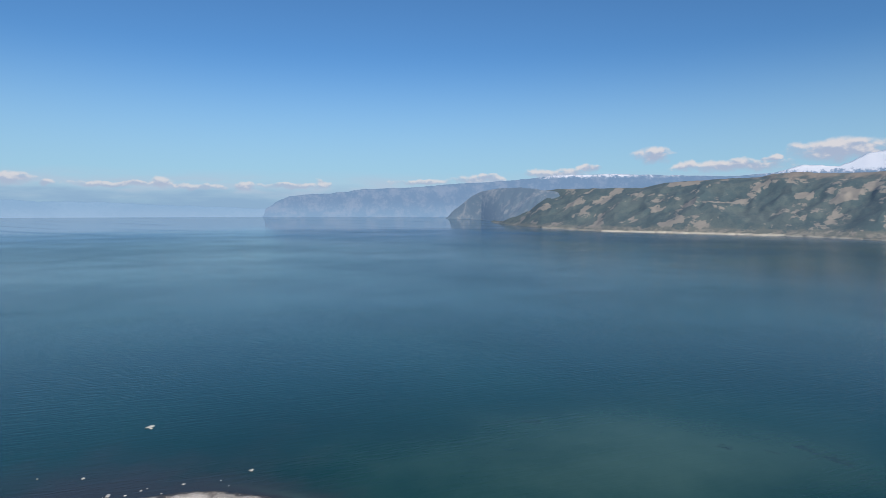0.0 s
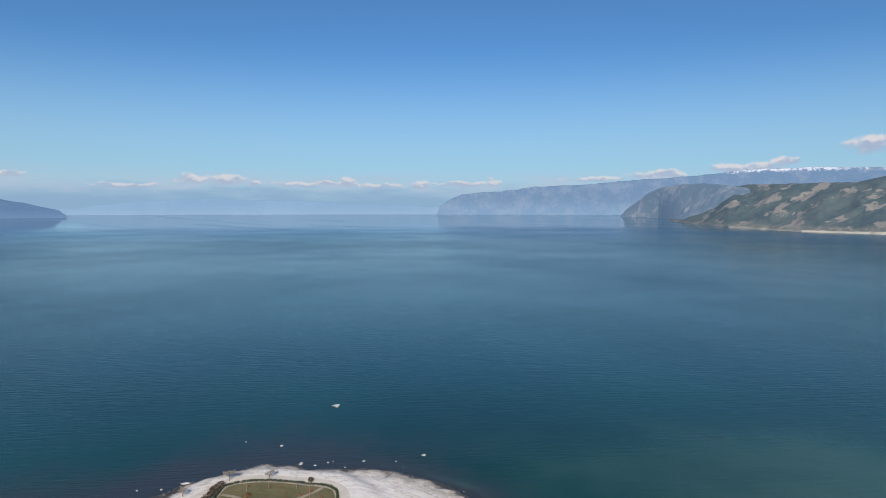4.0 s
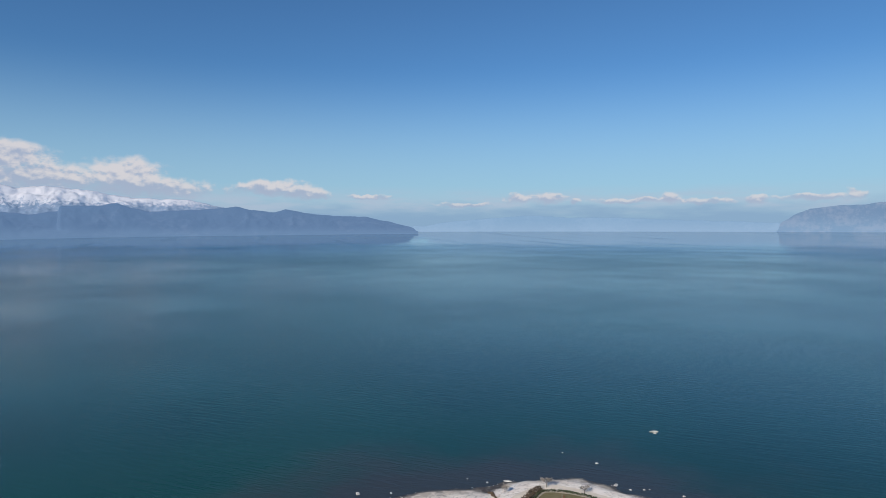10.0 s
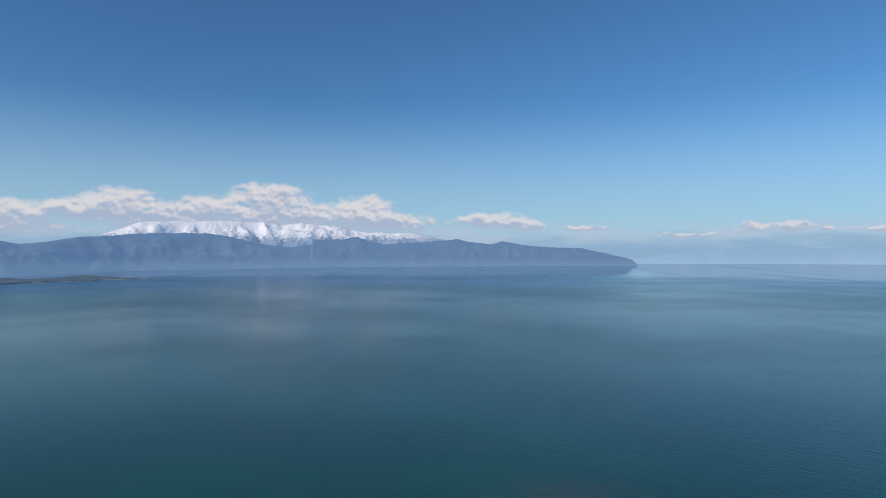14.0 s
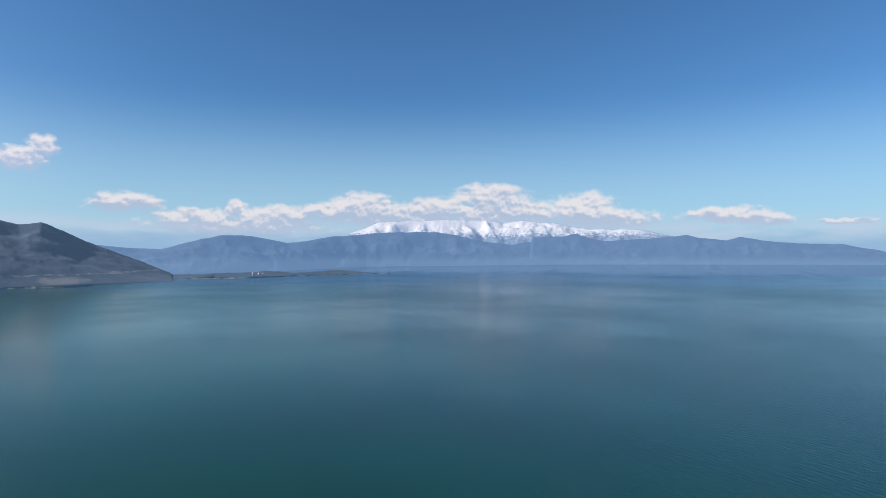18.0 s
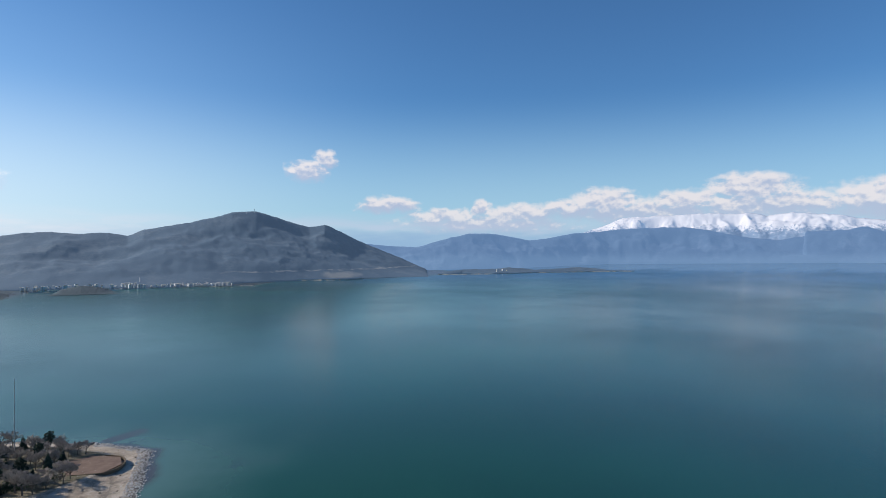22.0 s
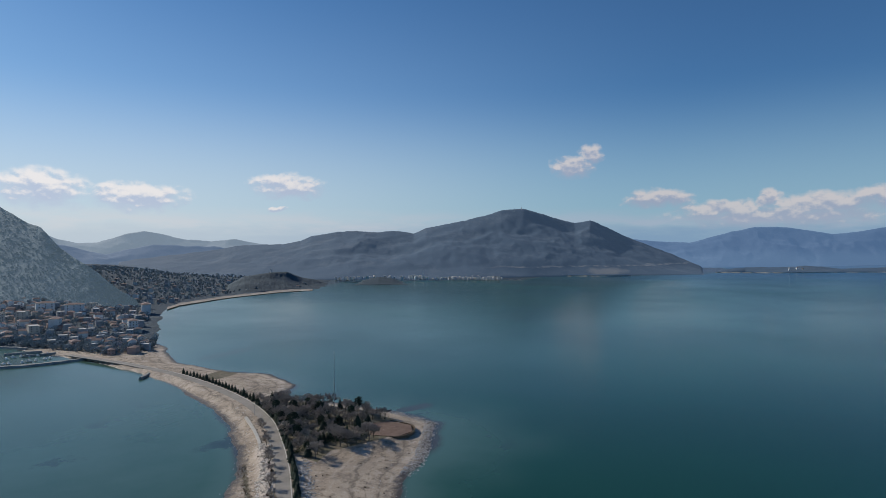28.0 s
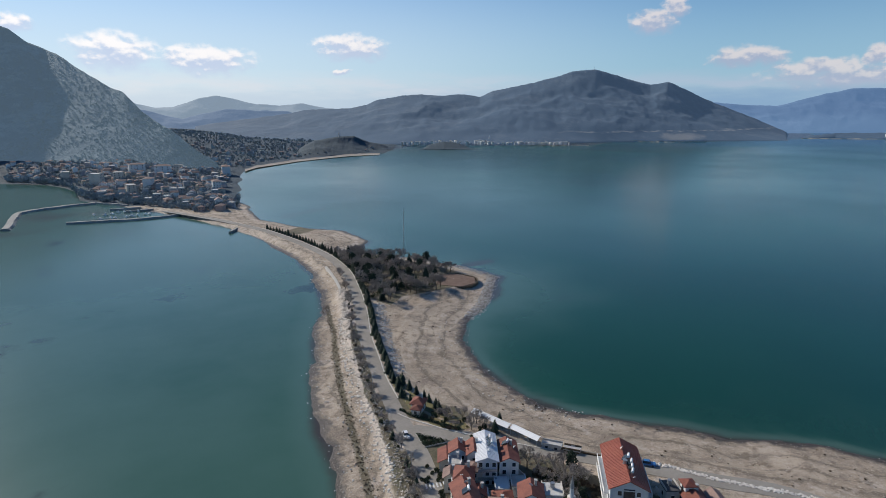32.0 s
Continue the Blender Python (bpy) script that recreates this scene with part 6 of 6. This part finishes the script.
for k in range(14):
    clutter(-96 + rng.uniform(-1.5, 12), -90 + rng.uniform(-6, 16), 2.5, 45, 2)
for x, y, z in ((-94, -85.4, 10.3), (-101.6, -83.2, 9.4), (-92.6, -94.4, 10.6), (-85.4, -85, 10.6), (-90.4, -68.6, 10.4), (-108.6, -52.2, 11.4), (-117, -60.3, 12.4), (-79.5, -80, 11)):
    clutter(x, y, z, rng.uniform(0, 360), 0)
for x, y, z in ((-96.8, -67, 7.8), (-93.8, -60.4, 6.3), (-120.8, -48.4, 6.2), (-112, -56.2, 12.2)):
    clutter(x, y, z, rng.uniform(0, 360), 1)
for x, y, a, L, W, H, st, wl, rf in ((-88.6, -92.4, 44, 3.6, 3.2, 5.2, "flat", M_WHITE, M_CONC), (-84.2, -89.8, 42, 3.4, 3.0, 4.6, "gable", M_CREAM, M_ROOF2), (-81.6, -84.2, 50, 3.2, 3.0, 5.4, "flat", M_WHITE, M_CONC),
                                    (-92.4, -79.4, 45, 5.0, 3.4, 2.8, "flat", M_WHITE, M_WHITE), (-96.2, -77.0, 45, 4.4, 3.6, 2.6, "flat", M_WHITE, M_CONC), (-84.0, -79.6, 45, 3.2, 3.0, 4.4, "gable", M_PINKISH, M_ROOF), (-82.8, -72.4, 40, 4.4, 4.0, 5.0, "hip", M_CREAM, M_ROOF2),
                                    (-115.4, -39.6, 48, 4.6, 4.2, 4.0, "gable", M_WHITE, M_ROOF), (-125.4, -38.8, 48, 3.6, 3.4, 3.0, "gable", M_CREAM, M_ROOF2), (-86.8, -62.8, 42, 5.2, 4.4, 4.2, "gable", M_CREAM, M_ROOF2)):
    house("house", "small crowded island house with patched walls", pose(x, y, G, 0, 0, a), L, W, H, 1.0, st, wl, rf, 2 if H > 4 else 1, 1, 1, 0, H > 4)


def garden_wall(p, q, label):
    a, c = Vector((*p, 0)), Vector((*q, 0))
    L = (c - a).length
    ob = thing("garden_wall", label, "wall", "garden walls", at=pose((a.x + c.x) / 2, (a.y + c.y) / 2, G, 0, 0, math.degrees(math.atan2(c.y - a.y, c.x - a.x))))
    part("wall", boxes((-L / 2, L / 2, -0.12, 0.12, -0.4, 1.1)), M_WHITE, ob)
    part("coping", boxes((-L / 2 - 0.05, L / 2 + 0.05, -0.18, 0.18, 1.1, 1.2)), M_CONC, ob)


for p, q in (((-93.5, -104), (-99, -98.5)), ((-99.5, -97.5), (-104.5, -89)), ((-104.5, -88.5), (-101.5, -79)), ((-95.5, -74), (-101, -79)), ((-121.5, -52), (-117.5, -46))):
    garden_wall(p, q, "low white garden wall round the houses")

planter = thing("traffic_island", "triangular kerbed bed of dark shrubs in the road", "traffic island", at=pose(-96.3, -110.5, 2.62))
tri = [Vector((0.3, -5.5, 0)), Vector((3.3, 1.6, 0)), Vector((-3.6, 4.4, 0))]
bm = bmesh.new()
for a, b in zip(tri, tri[1:] + tri[:1]):
    limb(bm, a + Vector((0, 0, 0.15)), b + Vector((0, 0, 0.15)), 0.22, 0.22, 4)
part("kerb", bm, M_KERB, planter)
bm = bmesh.new()
v = [bm.verts.new(p + Vector((0, 0, 0.16))) for p in tri]
bm.faces.new(v)
bmesh.ops.recalc_face_normals(bm, faces=bm.faces)
part("soil", bm, M_BROWN, planter)
bm = bmesh.new()
for a, b in zip(tri, tri[1:] + tri[:1]):
    for k in range(9):
        for q in (0.86, 0.5):
            p = a.lerp(b, k / 9) * q
            clump(bm, (p.x, p.y, 0.5), (0.55, 0.55, 0.4), 14, 0.28, rng)
part("shrubs", bm, M_HEDGE, planter)

for i, (x, y) in enumerate(((-116.5, -147), (-115.8, -145.2), (-114.9, -140.5), (-114.6, -136.5), (-114.5, -132.4), (-113.6, -129), (-119.5, -103), (-113.8, -100), (-109.5, -134), (-112, -124), (-110.5, -121))):
    planted(SPRUCES[i % 3], x, y, rng.uniform(0.55, 0.85), None, "spruces by the park hut")
for i, (x, y) in enumerate(((-108.7, -118.8), (-112.5, -112.4), (-106.8, -110.3), (-111.5, -118), (-114.4, -108), (-109, -115), (-113, -104), (-110, -106))):
    planted(BARES[i % 3], x, y, rng.uniform(0.5, 0.75), None, "bare trees by the park hut")
for i, (x, y) in enumerate(((-114.1, -75.3), (-106.5, -78.3), (-111.8, -70), (-107, -72), (-110, -75.5), (-103.5, -75), (-105, -68.5), (-108.5, -67), (-103, -71), (-101.5, -64.5), (-105.8, -81.5), (-99.5, -61.5))):
    planted(BARES[i % 3], x, y, rng.uniform(0.65, 0.9), 2.5, "bare trees behind the hotel")
for i in range(40):
    planted(BUSH_GREEN if i % 2 else BUSH_DRY, rng.uniform(-112, -98.5), rng.uniform(-79, -61), rng.uniform(0.6, 1.3), 2.45, "shrubs of the hotel garden")
for i in range(14):
    planted(BUSH_GREEN, rng.uniform(-88, -80), rng.uniform(-101, -88), rng.uniform(0.5, 0.9), 2.45, "shrubs of the hotel garden")
planted(PINES[0], -113.5, -72.5, 0.62, 2.5)
planted(PINES[1], -104.2, -63, 0.55, 2.5)
hedge([(-102.6, -131), (-103.2, -124), (-105.4, -116), (-107.5, -109)], 0.8, 0.8, M_HEDGE, "low hedge along the curved kerb")
for i in range(26):
    planted(BUSH_GREEN if i % 3 else BUSH_DRY, rng.uniform(-114, -104.5), rng.uniform(-124, -102), rng.uniform(0.5, 1.0), None, "shrubs by the park hut")

# ---- the town across the water ----
M_PINK = speckled("pink_render", (0.42, 0.30, 0.26), (0.52, 0.38, 0.33), 0.25, 0.85, 0.15)
M_GREY = speckled("grey_render", (0.34, 0.34, 0.35), (0.44, 0.44, 0.45), 0.25, 0.85, 0.15)
TOWN = [house("house", "small town house with a red tiled roof", HIDE, 9, 7, 5.5, 1.8, "hip", M_CREAM, M_ROOF2, 2, 2, 0, 0, False, (0,), "town houses", plain=True),
        house("house", "white town house with a red tiled roof", HIDE, 10, 8, 8, 2.0, "gable", M_WHITE, M_ROOF2, 2, 2, 0, 0, False, (0,), "town houses", plain=True),
        house("house", "pink-rendered town house with a faded, haze-muted roof", HIDE, 11, 8, 6, 1.8, "hip", M_PINK, M_ROOF2, 2, 2, 0, 0, False, (0,), "town houses", plain=True),
        house("house", "grey flat-roofed town house", HIDE, 9, 9, 8, 0.3, "flat", M_GREY, M_CONC, 2, 2, 0, 0, False, (0,), "town houses", plain=True)]
BLOCKS = [house("apartment_block", "pale five-storey apartment block", HIDE, 20, 11, 13, 2.0, "hip", M_WHITE, M_ROOF2, 4, 3, 3, 0, False, (0, 1), "town apartment blocks", plain=True),
          house("apartment_block", "cream apartment block with a flat roof", HIDE, 16, 12, 15, 0.3, "flat", M_CREAM, M_CONC, 5, 2, 3, 0, False, (0, 1), "town apartment blocks", plain=True)]


def settle(models, count, seed, test, box_, gap, turn, sink=0.5, size=(0.8, 1.15), height=None):
    r = random.Random(seed)
    done = []
    for _ in range(count * 60):
        if len(done) >= count:
            break
        x, y = r.uniform(box_[0], box_[1]), r.uniform(box_[2], box_[3])
        if not test(x, y) or any((x - a) ** 2 + (y - b) ** 2 < gap * gap for a, b in done):
            continue
        z = (height or mainland_at)(x, y)
        if z < 1.2:
            continue
        done.append((x, y))
        ob = copy_thing(models[r.randrange(len(models))], pose(x, y, z - sink, 0, 0, turn + r.choice((0, 90, 180)) + r.uniform(-15, 15)))
        s = r.uniform(*size)
        ob.scale = (s, s, s)
    return done


def way_of(x, y):
    return math.degrees(math.atan2(x, y)), math.hypot(x, y)


def in_slope(x, y):
    a, q = way_of(x, y)
    return -171.8 < a < -155.5 and float(shore_r(a)) + 40 < q < min(1240 if a < -159 else 1090, float(shore_r(a)) + 470)


def in_head(x, y):
    return float(inside_distance(np.array([x]), np.array([y]), [(-228, -592), (-250, -578), (-272, -592), (-285, -640), (-285, -680), (-240, -670)])[0]) > 0


def in_bay(x, y):
    a, q = way_of(x, y)
    return -160 < a < -142 and float(shore_r(a)) + 60 < q < 1900 and lattice(np.array([x / 90]), np.array([y / 90]), 61)[0] > 0.3


def in_valley(x, y):
    a, q = way_of(x, y)
    return -160 < a < -142 and float(shore_r(a)) + 60 < q < 2500


homes = settle(TOWN, 240, 3, in_slope, (-480, -130, -1260, -640), 13, 70, 0.5, (0.65, 1.0))
homes += settle(BLOCKS, 10, 4, in_slope, (-420, -170, -1000, -720), 42, 70)
homes += settle(TOWN, 26, 5, in_head, (-290, -225, -690, -575), 11, 60, 0.5, (0.65, 0.95), lambda x, y: max(ground_at(x, y), mainland_at(x, y), 2.0))
homes += settle(TOWN, 80, 6, in_bay, (-1000, -480, -1600, -1000), 20, 50, 0.5, (0.7, 1.0))

r = np.random.RandomState(8)


def wood_spots(count, test, box_, lo, hi, height):
    out = []
    while len(out) < count:
        x, y = r.uniform(box_[0], box_[1]), r.uniform(box_[2], box_[3])
        if test(x, y):
            z = height(x, y)
            if z > 1.0:
                out.append((x, y, z, r.uniform(lo, hi), r.uniform(0, 6.28), r.randint(3)))
    return out


# grey-blue far above leaf colour: haze put into the base colour
M_FARTREE = speckled("haze_pale_far_trees", (0.25, 0.29, 0.30), (0.33, 0.365, 0.37), 0.05, 0.95, 0.3, spread=0.0)
def in_shore(x, y):
    a, q = way_of(x, y)
    return -172 < a < -154.8 and 14 < q - float(shore_r(a)) < 75


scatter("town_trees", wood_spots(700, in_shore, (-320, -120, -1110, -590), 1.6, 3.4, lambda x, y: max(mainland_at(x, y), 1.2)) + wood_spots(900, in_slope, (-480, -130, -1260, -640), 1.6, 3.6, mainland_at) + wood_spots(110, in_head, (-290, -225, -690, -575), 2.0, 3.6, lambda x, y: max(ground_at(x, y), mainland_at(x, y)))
        + wood_spots(2300, in_valley, (-1400, -480, -2300, -1000), 1.8, 4.0, mainland_at), [crown_lump(k, 1.3) for k in range(3)], M_FARTREE, "trees between the houses of the town, paled with painted haze", "trees")


def far_crown(seed):
    bm = bmesh.new()
    r = random.Random(seed)
    for k in range(2):
        clump(bm, (r.uniform(-0.3, 0.3), r.uniform(-0.3, 0.3), 0.4 + 0.5 * k), (0.6, 0.6, 0.5), 8, 0.5, r)
    return bm


# the pines wear the hill's material, painted haze glow included
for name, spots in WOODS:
    scatter("woodland", spots, [far_crown(k) for k in range(3)], M_TOWNHILL, "scattered pines and scrub on the hillside, paled by a haze glow", "trees")


# ---- harbour ----
def mole(line, width, label):
    pts = smooth_line(line, 4)
    v = []
    for i, p in enumerate(pts):
        way = (pts[min(i + 1, len(pts) - 1)] - pts[max(i - 1, 0)]).normalized()
        s = Vector((way.y, -way.x, 0))
        for off, z in ((-width, -1.5), (-width * 0.45, 1.7), (width * 0.45, 1.7), (width, -1.5)):
            q = p + s * (off + rng.uniform(-0.5, 0.5))
            v.append((q.x, q.y, z + rng.uniform(-0.2, 0.2)))
    f = []
    for i in range(len(pts) - 1):
        for k in range(3):
            f.append((i * 4 + k, i * 4 + k + 1, i * 4 + k + 5, i * 4 + k + 4))
    n = len(v) - 4
    f += [(0, 1, 2, 3), (n + 3, n + 2, n + 1, n)]
    return tagged(sheet("mole", v, f, M_MOLE, False), label, "harbour mole")


M_MOLE = speckled("harbour_stone", (0.20, 0.20, 0.19), (0.34, 0.33, 0.31), 0.3, 0.9, 0.7)
mole([(-74, -613), (-82, -640), (-92, -680), (-104, -712), (-142, -729), (-175, -732)], 5.5, "long bent harbour mole of grey stone")
mole([(-120, -613), (-172, -590), (-213, -587)], 5.0, "straight harbour mole of dark stone")
for p, q in (((-205, -467), (-230, -492)), ((-178, -730), (-196, -690)), ((-205, -640), (-180, -645)), ((-200, -660), (-172, -668))):
    mole([p, q], 2.2, "low grey stone harbour quay")


def boat(x, y, turn):
    ob = thing("boat", "small white boat moored in the harbour", "boat", "moored boats", at=pose(x, y, 0, 0, 0, turn))
    bm = bmesh.new()
    pts = [(-3, -1, 0.9), (1.2, -1, 0.9), (3.4, 0, 1.1), (1.2, 1, 0.9), (-3, 1, 0.9)]
    hi = [bm.verts.new(p) for p in pts]
    lo = [bm.verts.new((p[0] * 0.85, p[1] * 0.7, -0.3)) for p in pts]
    bm.faces.new(hi)
    for i in range(5):
        bm.faces.new((lo[i], lo[(i + 1) % 5], hi[(i + 1) % 5], hi[i]))
    part("hull", bm, M_CARWHITE, ob)
    part("wheelhouse", boxes((-1.6, 0.4, -0.6, 0.6, 0.9, 2.1, 0.12)), M_WHITE, ob)
    return ob


for k in range(16):
    boat(-150 - 3.2 * k + rng.uniform(-2, 2), -612 - rng.uniform(0, 8) - (k % 2) * 28, rng.uniform(60, 120))

# ---- far shores ----
def on_polar(az, el, r):
    a = radians(az)
    return r * math.sin(a), r * math.cos(a), 100 + r * math.tan(radians(el))


FAR_BLOCK = thing("apartment_block", "white apartment block of the far lakeside town", "apartment block", "far town blocks", at=HIDE)
part("wall", boxes((-7, 7, -6, 6, -4, 16)), M_WHITE, FAR_BLOCK)
bm = bmesh.new()
hipped(bm, 14, 12, 16, 2.0, 0.4)
part("roof", bm, M_CONC, FAR_BLOCK)
part("stair_tower", boxes((7.0, 8.2, -1.4, 1.4, -4, 17.5)), M_CREAM, FAR_BLOCK)
done = 0
while done < 250:
    az = rng.uniform(-139.5, -123.8)
    q = 1860 + 10 + 180 * rng.random() ** 1.6
    if -137.8 < az < -132.2 and q < 1900 and rng.random() < 0.8:
        continue
    el = -3.0 + 0.25 * (q - 1860) / 190
    x, y, z = on_polar(az, el, q)
    ob = copy_thing(FAR_BLOCK, pose(x, y, z, 0, 0, rng.uniform(20, 60)))
    s = rng.uniform(0.32, 0.62) * (1.1 if az < -131 else 0.85)
    ob.scale = (s, s, s * rng.uniform(0.6, 1.05))
    done += 1


def far_pier(name, az, el0, el1, r, width, mat, label, category):
    ob = thing(name, label, category, at=pose(*on_polar(az, el0, r)))
    h = r * (math.tan(radians(el1)) - math.tan(radians(el0)))
    bm = bmesh.new()
    limb(bm, (0, 0, -3), (0, 0, h * 0.7), width, width * 0.9, 8)
    part("shaft", bm, mat, ob)
    bm = bmesh.new()
    limb(bm, (0, 0, h * 0.7), (0, 0, h), width * 0.9, width * 0.2, 8)
    part("top", bm, mat, ob)
    return ob


far_pier("tower", -99.45, -1.95, -1.55, 2820, 3.2, M_WHITE, "white tower on the flat spit", "tower")
far_pier("minaret", -131.2, -2.6, -2.1, 1980, 1.2, M_WHITE, "slim white minaret of the far town", "minaret")
far_pier("mast", -121.9, 3.62, 3.95, 2530, 0.9, M_METAL, "radio mast on the hilltop", "mast")
far_pier("mast", -122.6, 3.5, 3.8, 2530, 0.7, M_METAL, "radio mast on the hilltop", "mast")
far_pier("tower", -145.3, -2.2, -1.85, 1590, 1.4, M_GREY, "small tower on the wooded headland", "tower")
for az in (-93.6, -93.1, -92.6, -92, -91.5, -90.9, -90.4, -98.5, -98.9):
    x, y, z = on_polar(az, -1.75, 3160 if az > -95 else 2840)
    ob = copy_thing(TOWN[rng.randrange(2)], pose(x, y, z, 0, 0, rng.uniform(0, 180)))
    ob.scale = (0.75, 0.75, 0.75)

M_SAND = speckled("pale_beach", (0.42, 0.38, 0.32), (0.54, 0.5, 0.43), 0.02, 0.95, 0.2, spread=0.0)
M_CUT = speckled("tan_road_cut", (0.32, 0.27, 0.22), (0.44, 0.38, 0.32), 0.02, 0.95, 0.3, spread=0.0)


def shore_strip(name, line, height, mat, label, category="beach", lift=2.0):
    """A pale strip along a far shore: heading and sight height of its foot; height in degrees."""
    az = np.arange(line[0][0], line[-1][0], 0.1)
    el = np.interp(az, *zip(*line)) + 0.012 * (fractal(az * 2, az * 0, 5, 3) - 0.5)
    hh = height * (0.55 + 0.9 * fractal(az * 1.7, az * 0 + 3, 9, 4))
    out = []
    for k, back in ((0.0, -lift), (0.35, lift * 0.5), (1.0, lift)):
        r = far_r(100 / np.tan(np.radians(-el))) - 6 + back
        out.append(polar(az, r, 100 + r * np.tan(np.radians(el + hh * k)) - (1.0 if k == 0 else 0)))
    v = np.stack(out, 0)
    return tagged(sheet(name, v.reshape(-1, 3), grid_faces(3, len(az)), mat), label, category, kind="structure")


shore_strip("beach_scrub_hill", [(7.8, -0.72), (10.2, -1.03), (13.6, -1.53), (19, -1.83), (24.9, -1.93), (33.8, -2.04), (40.8, -2.24), (46, -2.4)], 0.16, M_SAND, "narrow pale beach under the scrub hill")
shore_strip("beach_bay", [(-154, -5.25), (-153, -4.95), (-149, -4.42), (-144.5, -4.02), (-141.5, -3.9)], 0.15, M_CUT, "tan sandy beach round the bay", lift=22)
shore_strip("beach_far_town", [(-139, -3.2), (-132.8, -3.13), (-127.2, -3.05), (-121.9, -3.02)], 0.07, M_SAND, "pale strand before the far town")
shore_strip("beach_cape", [(-119.3, -2.64), (-114.2, -2.64), (-112, -2.56)], 0.12, M_SAND, "pale strip of beach under the cape")
shore_strip("beach_spit", [(-105, -2.13), (-99.6, -2.08), (-95.7, -1.93), (-86.9, -1.72)], 0.05, M_SAND, "pale edge of the flat spit")

# the models themselves are not part of the place
for model in SPRUCES + BARES + PINES + TOWN + BLOCKS + [BUSH_GREEN, BUSH_DRY, BUSH_RUST, FAR_BLOCK]:
    for ob in list(model.children_recursive) + [model]:
        bpy.data.objects.remove(ob)
